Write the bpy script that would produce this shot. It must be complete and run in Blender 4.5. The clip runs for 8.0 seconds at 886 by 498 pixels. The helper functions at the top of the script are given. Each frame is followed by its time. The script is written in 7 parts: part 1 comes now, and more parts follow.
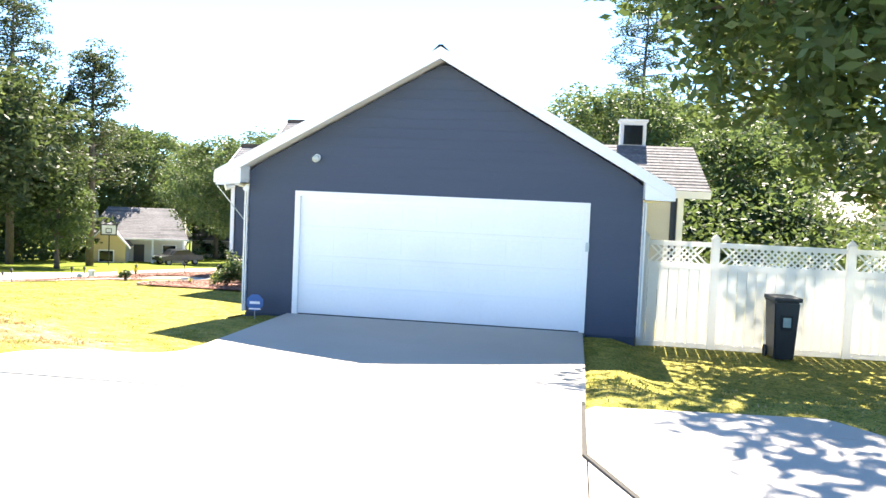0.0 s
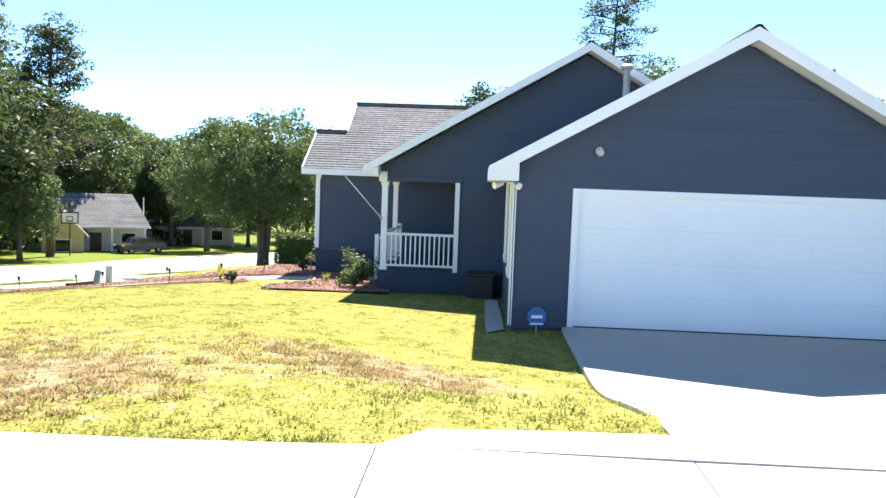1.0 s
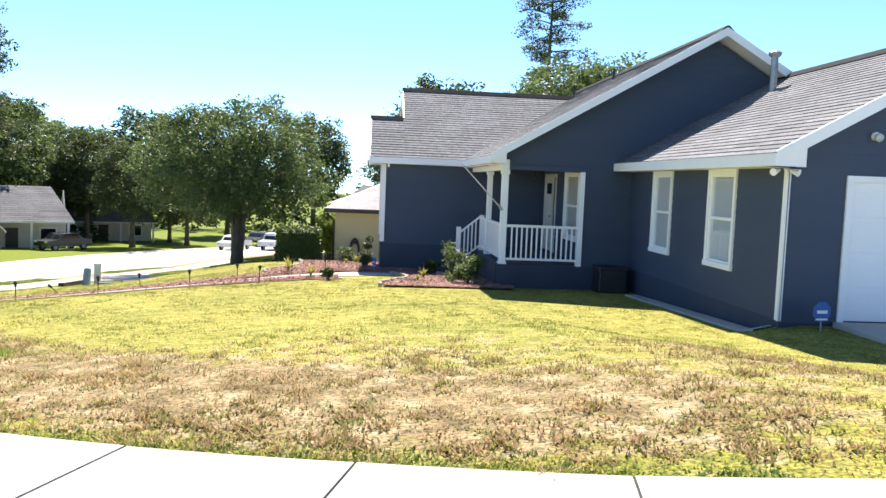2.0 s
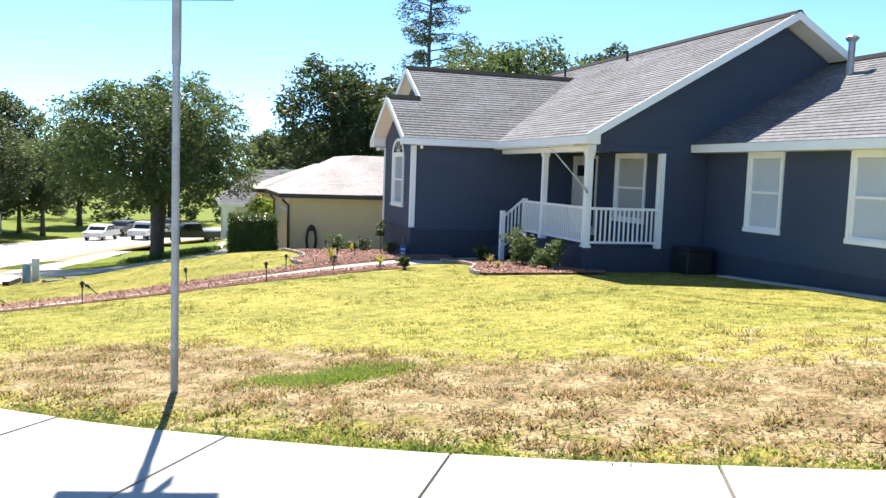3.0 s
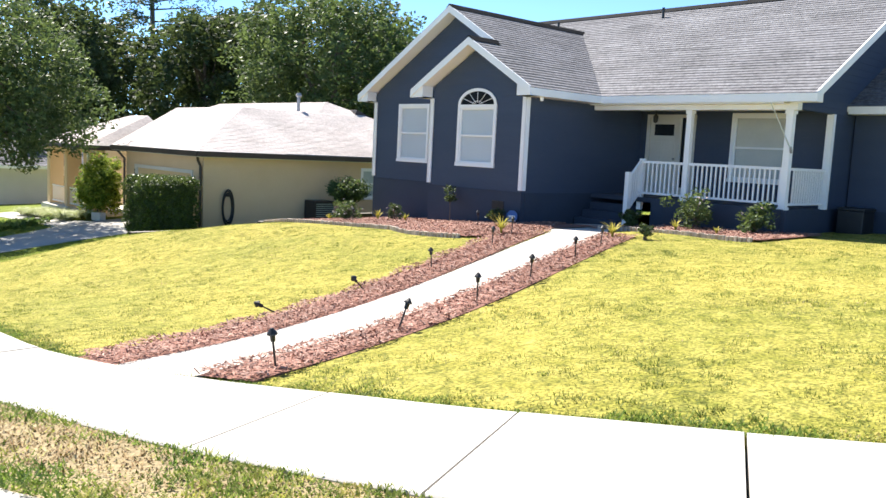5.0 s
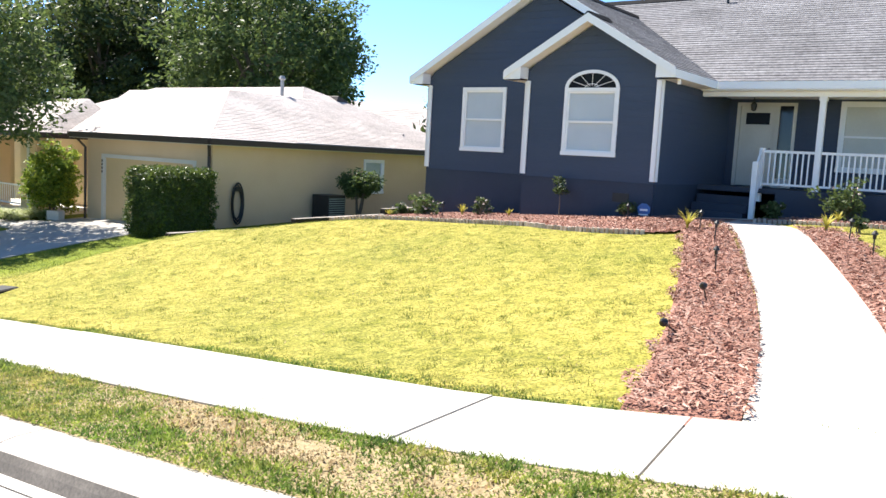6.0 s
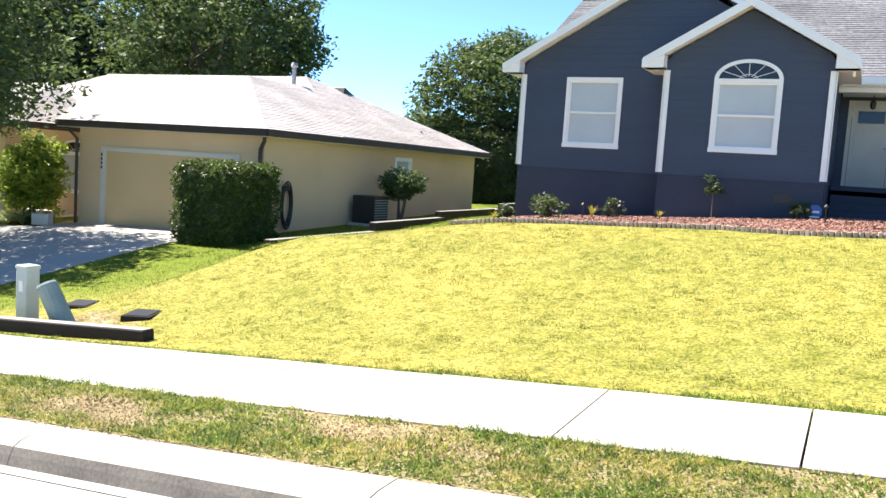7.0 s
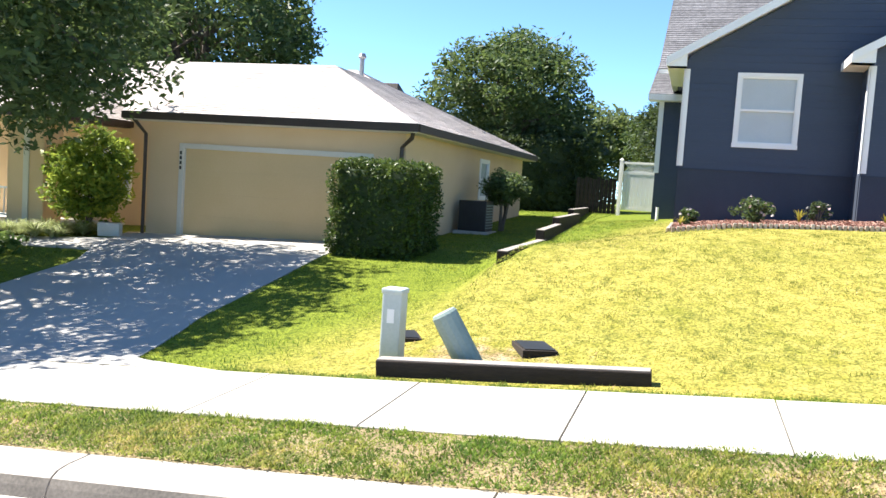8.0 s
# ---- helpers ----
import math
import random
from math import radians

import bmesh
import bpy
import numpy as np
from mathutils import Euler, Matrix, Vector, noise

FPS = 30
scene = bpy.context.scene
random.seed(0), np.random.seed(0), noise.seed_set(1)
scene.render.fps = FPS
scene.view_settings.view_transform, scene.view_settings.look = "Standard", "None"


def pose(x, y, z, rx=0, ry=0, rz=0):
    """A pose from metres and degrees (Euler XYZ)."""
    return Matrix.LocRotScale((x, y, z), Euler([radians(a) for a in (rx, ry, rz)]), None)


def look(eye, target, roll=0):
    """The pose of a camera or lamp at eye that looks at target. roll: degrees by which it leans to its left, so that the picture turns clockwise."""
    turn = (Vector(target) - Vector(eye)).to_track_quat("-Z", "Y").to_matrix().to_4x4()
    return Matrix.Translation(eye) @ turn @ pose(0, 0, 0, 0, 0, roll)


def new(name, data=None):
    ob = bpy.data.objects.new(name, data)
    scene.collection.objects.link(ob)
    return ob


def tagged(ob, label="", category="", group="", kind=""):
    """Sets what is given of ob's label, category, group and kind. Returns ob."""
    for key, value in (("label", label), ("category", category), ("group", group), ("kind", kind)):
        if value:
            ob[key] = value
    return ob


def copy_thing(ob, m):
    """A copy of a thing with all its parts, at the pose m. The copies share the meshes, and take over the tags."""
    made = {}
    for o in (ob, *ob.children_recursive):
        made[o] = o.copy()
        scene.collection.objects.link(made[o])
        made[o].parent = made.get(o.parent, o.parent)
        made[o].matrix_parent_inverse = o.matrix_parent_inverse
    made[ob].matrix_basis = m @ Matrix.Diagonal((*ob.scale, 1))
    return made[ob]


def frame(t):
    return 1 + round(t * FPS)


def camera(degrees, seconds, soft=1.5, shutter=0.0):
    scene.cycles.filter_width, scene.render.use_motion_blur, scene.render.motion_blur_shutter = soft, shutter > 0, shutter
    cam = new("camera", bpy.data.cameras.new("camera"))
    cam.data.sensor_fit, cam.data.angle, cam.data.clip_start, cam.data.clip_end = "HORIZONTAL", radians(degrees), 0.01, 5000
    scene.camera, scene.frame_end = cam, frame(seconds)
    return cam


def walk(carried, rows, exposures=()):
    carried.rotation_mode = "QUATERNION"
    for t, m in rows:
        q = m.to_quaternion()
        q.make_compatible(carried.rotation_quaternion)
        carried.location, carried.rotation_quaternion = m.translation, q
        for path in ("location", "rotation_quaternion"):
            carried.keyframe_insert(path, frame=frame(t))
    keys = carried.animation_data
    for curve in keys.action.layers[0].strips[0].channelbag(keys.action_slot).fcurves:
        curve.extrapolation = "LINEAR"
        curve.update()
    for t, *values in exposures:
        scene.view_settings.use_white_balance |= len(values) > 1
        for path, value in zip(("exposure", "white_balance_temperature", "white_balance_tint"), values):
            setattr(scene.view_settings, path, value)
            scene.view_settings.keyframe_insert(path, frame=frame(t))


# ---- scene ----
cam = camera(55.9, 8.0)
PATH = [
    (0, (0.067, -0.269, 2.081), (-0.237, 1.705, 1.966), 2.5),
    (0.5, (-2.646, 0.184, 2.23), (-2.892, 2.163, 2.079), 2.0),
    (0.8, (-4.791, 0.537, 2.193), (-4.943, 2.525, 2.038), 2.0),
    (1.5, (-8.603, 1.337, 1.983), (-8.593, 3.331, 1.83), 2.3),
    (2, (-11.552, 2.073, 1.812), (-11.377, 4.059, 1.654), 2.3),
    (3.5, (-19.635, 5.66, 1.432), (-18.84, 7.484, 1.233), 2.1),
    (4, (-22.291, 7.715, 1.297), (-21.278, 9.425, 1.077), 2.4),
    (4.5, (-24.4, 9.911, 1.138), (-23.216, 11.507, 0.907), 2.6),
    (5.8, (-28.541, 17.777, 0.504), (-26.983, 19.009, 0.277), 3.1),
    (6, (-28.965, 19.044, 0.409), (-27.362, 20.219, 0.184), 3.1),
    (7, (-30.139, 25.648, -0.169), (-28.354, 26.528, -0.362), 3.7),
    (7.5, (-30.468, 29.022, -0.486), (-28.614, 29.753, -0.656), 3.7),
    (8, (-30.701, 32.992, -0.757), (-28.79, 33.564, -0.911), 3.8),
]
EXPOSURES = [(0.0, 2.6, 7200, 12), (0.5, 2.22, 6850, 10), (1.0, 1.95, 6650, 10), (1.5, 1.8, 6650, 11), (2.0, 1.62, 6650, 11), (4.0, 1.58, 6550, 10), (6.0, 1.68, 6600, 11), (8.0, 1.76, 6550, 10)]
walk(cam, [(t, look(eye, target, roll)) for t, eye, target, roll in PATH], EXPOSURES)

# ---- light ----
SUN_AT = (0.06, 1.0, 1.28)
world = bpy.data.worlds.new("sky")
scene.world = world
world.use_nodes = True
sky = world.node_tree.nodes.new("ShaderNodeTexSky")
sky.sky_type = "NISHITA"
sky.sun_disc = False
sky.sun_elevation = math.atan2(SUN_AT[2], math.hypot(SUN_AT[0], SUN_AT[1]))
sky.sun_rotation = math.atan2(SUN_AT[0], SUN_AT[1])
sky.air_density, sky.dust_density, sky.ozone_density = 1.0, 0.0, 3.0
sky.altitude = 7000
background = world.node_tree.nodes["Background"]
clear = world.node_tree.nodes.new("ShaderNodeMix")
clear.data_type, clear.blend_type = "RGBA", "MULTIPLY"
clear.inputs[0].default_value, clear.inputs[7].default_value = 1.0, (0.83, 0.97, 0.96, 1)
world.node_tree.links.new(sky.outputs[0], clear.inputs[6])
world.node_tree.links.new(clear.outputs[2], background.inputs[0])
background.inputs[1].default_value = 0.128
sun = new("sun", bpy.data.lights.new("sun", "SUN"))
sun.data.energy, sun.data.angle, sun.data.color = 4.6, radians(0.55), (1.0, 0.95, 0.86)
sun.matrix_world = look([60 * v for v in SUN_AT], (0, 0, 0))

# ---- materials ----


def material(name, rough=0.8, metal=0.0, spec=0.5):
    m = bpy.data.materials.new(name)
    m.use_nodes = True
    b = m.node_tree.nodes["Principled BSDF"]
    b.inputs["Roughness"].default_value = rough
    b.inputs["Metallic"].default_value = metal
    b.inputs["Specular IOR Level"].default_value = spec
    return m, m.node_tree, b


def node(tree, kind, **values):
    n = tree.nodes.new(kind)
    for key, value in values.items():
        n.inputs[key.replace("_", " ")].default_value = value
    return n


def rgb(c):
    return (c[0], c[1], c[2], 1.0)


def noise_of(tree, scale, detail=4.0, stretch=None):
    at = tree.nodes.new("ShaderNodeTexCoord")
    n = node(tree, "ShaderNodeTexNoise", Scale=scale, Detail=detail)
    if stretch:
        mp = tree.nodes.new("ShaderNodeMapping")
        mp.inputs["Scale"].default_value = stretch
        tree.links.new(at.outputs["Object"], mp.inputs[0])
        tree.links.new(mp.outputs[0], n.inputs["Vector"])
    else:
        tree.links.new(at.outputs["Object"], n.inputs["Vector"])
    return n


def ramp(tree, source, stops):
    r = tree.nodes.new("ShaderNodeValToRGB")
    while len(r.color_ramp.elements) < len(stops):
        r.color_ramp.elements.new(0.5)
    for e, (p, c) in zip(r.color_ramp.elements, stops):
        e.position, e.color = p, rgb(c)
    tree.links.new(source, r.inputs[0])
    return r


def blend(tree, a, b, factor, mode="MIX"):
    """a, b: sockets or colours; factor: a socket or a number."""
    n = tree.nodes.new("ShaderNodeMix")
    n.data_type, n.blend_type = "RGBA", mode
    for socket, v in ((n.inputs[6], a), (n.inputs[7], b)):
        if isinstance(v, bpy.types.NodeSocket):
            tree.links.new(v, socket)
        else:
            socket.default_value = rgb(v)
    if isinstance(factor, bpy.types.NodeSocket):
        tree.links.new(factor, n.inputs[0])
    else:
        n.inputs[0].default_value = factor
    return n.outputs[2]


def bumped(tree, b, source, strength, distance=0.02):
    n = tree.nodes.new("ShaderNodeBump")
    n.inputs["Strength"].default_value, n.inputs["Distance"].default_value = strength, distance
    tree.links.new(source, n.inputs["Height"])
    tree.links.new(n.outputs[0], b.inputs["Normal"])


def surface(name, low, high, scale=3.0, fine=40.0, rough=0.8, metal=0.0, bump=0.15, distance=0.01, stretch=None, spec=0.5, grime=None, through_light=0.0):
    """Colour that wanders between low and high at two scales, with fine relief."""
    m, t, b = material(name, rough, metal, spec)
    big, small = noise_of(t, scale, 5.0, stretch), noise_of(t, fine, 3.0, stretch)
    mixed = blend(t, ramp(t, big.outputs[0], [(0.3, low), (0.7, high)]).outputs[0],
                  ramp(t, small.outputs[0], [(0.3, low), (0.7, high)]).outputs[0], 0.4)
    if grime:
        spots = noise_of(t, scale * 0.37, 8.0)
        mixed = blend(t, mixed, grime, ramp(t, spots.outputs[0], [(0.55, (0, 0, 0)), (0.75, (0.6, 0.6, 0.6))]).outputs[0])
    t.links.new(mixed, b.inputs["Base Color"])
    bumped(t, b, small.outputs[0], bump, distance)
    if through_light:
        tr, mix = t.nodes.new("ShaderNodeBsdfTranslucent"), t.nodes.new("ShaderNodeMixShader")
        t.links.new(mixed, tr.inputs[0])
        mix.inputs[0].default_value = through_light
        t.links.new(b.outputs[0], mix.inputs[1])
        t.links.new(tr.outputs[0], mix.inputs[2])
        t.links.new(mix.outputs[0], t.nodes["Material Output"].inputs[0])
    return m


def varied(name, colours, rough=0.8, island=True, translucent=0.0, spec=0.3, bump=0.0, patchy=False, grain=0.0):
    """Each island (or object) takes a colour of its own out of the row of colours."""
    m, t, b = material(name, rough, 0.0, spec)
    if island:
        source = t.nodes.new("ShaderNodeNewGeometry").outputs["Random Per Island"]
    else:
        source = t.nodes.new("ShaderNodeObjectInfo").outputs["Random"]
    r = ramp(t, source, [(i / max(1, len(colours) - 1), c) for i, c in enumerate(colours)])
    big = noise_of(t, 0.6, 3.0)
    mixed = blend(t, r.outputs[0], ramp(t, big.outputs[0], [(0.3, (0.72, 0.72, 0.72)), (0.7, (1, 1, 1))]).outputs[0], 1.0, "MULTIPLY")
    if patchy:
        for scale, low, high in ((0.23, (0.78, 0.96, 0.6), (1.1, 1.05, 1.1)), (1.1, (0.60, 0.80, 0.55), (1.16, 1.06, 1.3)), (5.5, (0.50, 0.66, 0.50), (1.26, 1.16, 1.3)), (19.0, (0.48, 0.58, 0.44), (1.22, 1.14, 1.25))):
            patch = noise_of(t, scale, 5.0)
            mixed = blend(t, mixed, ramp(t, patch.outputs[0], [(0.42, low), (0.5, (1.0, 1.0, 1.0)), (0.58, high)]).outputs[0], 1.0, "MULTIPLY")
    if grain:
        for scale, k in ((70.0, 1.0), (9.0, 0.6)):
            speck = noise_of(t, scale, 4.0)
            mixed = blend(t, mixed, ramp(t, speck.outputs[0], [(0.36, (1 - grain * k,) * 3), (0.64, (1 + grain * k * 0.7,) * 3)]).outputs[0], 1.0, "MULTIPLY")
    t.links.new(mixed, b.inputs["Base Color"])
    if bump:
        bumped(t, b, noise_of(t, 60.0, 3.0).outputs[0], bump, 0.01)
    if translucent:
        tr = t.nodes.new("ShaderNodeBsdfTranslucent")
        lit = blend(t, mixed, (0.75, 0.95, 0.25), 0.16)
        t.links.new(lit, tr.inputs[0])
        mix = t.nodes.new("ShaderNodeMixShader")
        mix.inputs[0].default_value = translucent
        t.links.new(b.outputs[0], mix.inputs[1])
        t.links.new(tr.outputs[0], mix.inputs[2])
        t.links.new(mix.outputs[0], t.nodes["Material Output"].inputs[0])
    return m


BLUE = surface("slate_blue_siding_paint", (0.034, 0.050, 0.087), (0.046, 0.064, 0.106), 0.9, 25.0, 0.62, bump=0.12, distance=0.004, stretch=(0.365, 0.371, 2.736))
SKIRT = surface("slate_blue_block_paint", (0.026, 0.037, 0.062), (0.036, 0.050, 0.078), 1.4, 30.0, 0.75, bump=0.3, distance=0.006)
WHITE = surface("white_trim_paint", (0.82, 0.82, 0.82), (0.88, 0.88, 0.88), 1.5, 30.0, 0.5, bump=0.05, distance=0.003)
DOORWHITE = surface("white_garage_enamel", (0.82, 0.82, 0.83), (0.88, 0.88, 0.88), 0.7, 18.0, 0.42, bump=0.05, distance=0.003, grime=(0.62, 0.62, 0.60))
VINYL = surface("white_vinyl", (0.82, 0.82, 0.79), (0.89, 0.88, 0.85), 1.2, 20.0, 0.45, bump=0.03, distance=0.003, grime=(0.55, 0.54, 0.46), through_light=0.4)
CREAM = surface("cream_door_paint", (0.558, 0.54, 0.486), (0.648, 0.63, 0.576), 2.0, 30.0, 0.5, bump=0.05)
BLIND = surface("white_blind", (0.62, 0.63, 0.64), (0.70, 0.71, 0.72), 2.0, 40.0, 0.6, bump=0.05)
TAN = surface("tan_stucco", (0.62, 0.45, 0.26), (0.70, 0.53, 0.33), 0.8, 60.0, 0.85, bump=0.3, distance=0.005)
TANDOOR = surface("tan_door_paint", (0.55, 0.41, 0.21), (0.62, 0.47, 0.26), 0.8, 30.0, 0.6, bump=0.06)
BROWN = surface("dark_brown_metal", (0.035, 0.025, 0.020), (0.055, 0.040, 0.032), 2.0, 30.0, 0.5, bump=0.06)
PALE = surface("pale_wall_paint", (0.55, 0.53, 0.46), (0.66, 0.64, 0.56), 0.7, 30.0, 0.8, bump=0.1)
CONCRETE = surface("pale_concrete", (0.385, 0.361, 0.328), (0.476, 0.451, 0.418), 0.5, 55.0, 0.9, bump=0.25, distance=0.004, grime=(0.246, 0.226, 0.197))
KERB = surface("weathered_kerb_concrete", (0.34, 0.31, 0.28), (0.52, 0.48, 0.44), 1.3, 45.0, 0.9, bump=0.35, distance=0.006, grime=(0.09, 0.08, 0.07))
# darker than KERB: the road side's shade is in this colour, along with dirt
KERBFACE = surface("shaded_dirty_kerb_face", (0.076, 0.068, 0.06), (0.221, 0.196, 0.17), 1.6, 40.0, 0.95, bump=0.4, distance=0.006, grime=(0.043, 0.038, 0.034))
GUTTER = surface("pale_gutter_concrete", (0.46, 0.44, 0.41), (0.58, 0.56, 0.53), 0.7, 50.0, 0.9, bump=0.25, distance=0.004, grime=(0.34, 0.31, 0.28))
ROAD = surface("sun_bleached_asphalt", (0.36, 0.345, 0.33), (0.46, 0.445, 0.425), 0.4, 90.0, 0.9, bump=0.4, distance=0.006)
JOINT = surface("dark_joint", (0.03, 0.028, 0.025), (0.06, 0.055, 0.05), 3.0, 40.0, 0.95)
TIMBER = surface("dark_weathered_timber", (0.012, 0.008, 0.006), (0.042, 0.03, 0.024), 3.0, 30.0, 0.9, bump=0.5, distance=0.01, stretch=(0.5, 4, 4))
TIMBERTOP = surface("pale_timber_top", (0.22, 0.19, 0.17), (0.40, 0.36, 0.33), 3.0, 30.0, 0.9, bump=0.4, distance=0.008)
STEEL = surface("galvanised_steel", (0.22, 0.23, 0.24), (0.42, 0.43, 0.44), 6.0, 60.0, 0.5, 0.5, bump=0.1, grime=(0.30, 0.30, 0.30))
BLACK = surface("black_plastic", (0.010, 0.010, 0.011), (0.022, 0.022, 0.024), 4.0, 50.0, 0.45, bump=0.05)
GREYGREEN = surface("faded_green_plastic", (0.20, 0.27, 0.25), (0.30, 0.37, 0.34), 3.0, 30.0, 0.6, bump=0.08)
GREYPLASTIC = surface("pale_grey_plastic", (0.42, 0.48, 0.47), (0.54, 0.59, 0.58), 3.0, 30.0, 0.6, bump=0.08)
SIGNGREEN = surface("green_sign_sheet", (0.010, 0.16, 0.09), (0.015, 0.20, 0.11), 3.0, 30.0, 0.4)
SIGNBLUE = surface("blue_sign_sheet", (0.02, 0.10, 0.32), (0.03, 0.14, 0.40), 3.0, 30.0, 0.4)
BARK = surface("grey_brown_bark", (0.07, 0.055, 0.042), (0.19, 0.155, 0.12), 4.0, 30.0, 0.95, bump=0.8, distance=0.03, stretch=(3, 3, 0.6))
CARWHITE = surface("white_car_paint", (0.70, 0.70, 0.70), (0.80, 0.80, 0.80), 1.0, 10.0, 0.25, bump=0.0)
CARDARK = surface("dark_car_paint", (0.02, 0.022, 0.028), (0.04, 0.042, 0.05), 1.0, 10.0, 0.25, bump=0.0)
TYRE = surface("tyre_rubber", (0.012, 0.012, 0.012), (0.025, 0.025, 0.025), 5.0, 40.0, 0.85)
SHINGLE = varied("grey_shingle", [(0.171, 0.168, 0.181), (0.209, 0.207, 0.223), (0.184, 0.181, 0.195), (0.227, 0.226, 0.241), (0.145, 0.144, 0.157)], 0.92, bump=0.6, grain=0.4)
SHINGLETAN = varied("tan_shingle", [(0.60, 0.53, 0.50), (0.66, 0.59, 0.56), (0.62, 0.56, 0.53), (0.69, 0.63, 0.60)], 0.92, bump=0.6, grain=0.2)
CAPDARK = surface("dark_ridge_cap", (0.008, 0.008, 0.009), (0.022, 0.022, 0.024), 4.0, 40.0, 0.9, bump=0.4, spec=0.1)
GRASS = varied("lawn_blades", [(0.101, 0.116, 0.016), (0.266, 0.243, 0.037), (0.397, 0.321, 0.107), (0.166, 0.180, 0.025), (0.520, 0.410, 0.238), (0.314, 0.271, 0.053)], 0.7, translucent=0.3, patchy=True)
LUSH = varied("lush_blades", [(0.11, 0.165, 0.012), (0.21, 0.27, 0.015), (0.31, 0.35, 0.03), (0.15, 0.205, 0.012)], 0.7, translucent=0.35, patchy=True)
VERGEGRASS = varied("verge_blades", [(0.117, 0.171, 0.018), (0.252, 0.288, 0.036), (0.396, 0.36, 0.108), (0.18, 0.234, 0.027), (0.324, 0.324, 0.054)], 0.7, translucent=0.45, patchy=True)
TUFT = varied("coarse_blades", [(0.12, 0.15, 0.02), (0.20, 0.22, 0.03), (0.32, 0.29, 0.06), (0.16, 0.19, 0.02)], 0.7, translucent=0.4)
STRAW = varied("dry_thatch", [(0.359, 0.234, 0.094), (0.468, 0.351, 0.172), (0.25, 0.148, 0.062), (0.515, 0.421, 0.25), (0.328, 0.312, 0.055)], 0.85)
CLUMP = varied("dead_clump_blades", [(0.270, 0.135, 0.065), (0.459, 0.270, 0.130), (0.621, 0.419, 0.221), (0.189, 0.115, 0.058), (0.324, 0.324, 0.065)], 0.85, translucent=0.25)
BARKCHIP = varied("red_bark_mulch", [(0.319, 0.143, 0.101), (0.454, 0.252, 0.193), (0.185, 0.08, 0.059), (0.521, 0.353, 0.286), (0.353, 0.168, 0.126)], 0.9)
LEAF = varied("tree_leaves", [(0.03, 0.06, 0.021), (0.052, 0.096, 0.03), (0.082, 0.13, 0.042), (0.04, 0.075, 0.027), (0.115, 0.165, 0.065)], 0.55, translucent=0.3)
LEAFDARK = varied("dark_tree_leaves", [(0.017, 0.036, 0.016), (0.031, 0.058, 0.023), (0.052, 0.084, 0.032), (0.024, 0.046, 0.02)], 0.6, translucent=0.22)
LEAFGREEN = varied("fresh_green_leaves", [(0.042, 0.09, 0.02), (0.075, 0.145, 0.03), (0.12, 0.2, 0.045), (0.055, 0.11, 0.024), (0.16, 0.24, 0.07)], 0.5, translucent=0.35)
LEAFBRIGHT = varied("bright_leaves", [(0.14, 0.22, 0.02), (0.24, 0.33, 0.03), (0.33, 0.40, 0.05), (0.18, 0.26, 0.025)], 0.55, translucent=0.35)
LEAFPALE = varied("pale_backyard_leaves", [(0.066, 0.1, 0.04), (0.11, 0.148, 0.06), (0.145, 0.18, 0.08), (0.052, 0.082, 0.032)], 0.6, translucent=0.35)
BORDERLEAF = varied("variegated_grass_leaves", [(0.30, 0.36, 0.10), (0.52, 0.54, 0.28), (0.22, 0.30, 0.07), (0.62, 0.62, 0.40), (0.38, 0.42, 0.14)], 0.55, translucent=0.3)
YELLOWLEAF = varied("yellow_green_leaves", [(0.13, 0.2, 0.02), (0.25, 0.33, 0.03), (0.08, 0.15, 0.015), (0.42, 0.46, 0.05), (0.17, 0.25, 0.022)], 0.5, translucent=0.4)
NEEDLE = varied("pine_needles", [(0.024, 0.04, 0.02), (0.04, 0.06, 0.028), (0.056, 0.072, 0.036)], 0.6, translucent=0.2)
HEDGE = varied("hedge_leaves", [(0.02, 0.044, 0.01), (0.038, 0.078, 0.014), (0.085, 0.14, 0.022), (0.028, 0.056, 0.012), (0.13, 0.19, 0.03)], 0.42, translucent=0.25)
FLAX = varied("yellow_leaves", [(0.45, 0.38, 0.04), (0.55, 0.45, 0.08), (0.35, 0.34, 0.05)], 0.6, translucent=0.3)
FLOWER = varied("pale_flowers", [(0.62, 0.50, 0.48), (0.75, 0.70, 0.66), (0.55, 0.36, 0.34)], 0.7)
BRICKTAN = varied("tan_edging_brick", [(0.38, 0.30, 0.24), (0.52, 0.43, 0.36), (0.45, 0.36, 0.30), (0.60, 0.52, 0.44)], 0.9, island=False, bump=0.4)


def glass(name, tint):
    m, t, b = material(name, 0.06, 0.0, 0.4)
    n = noise_of(t, 0.8, 2.0)
    t.links.new(ramp(t, n.outputs[0], [(0.3, tint), (0.7, tuple(v * 1.5 for v in tint))]).outputs[0], b.inputs["Base Color"])
    return m


DARKGLASS = glass("dark_window_glass", (0.012, 0.014, 0.018))


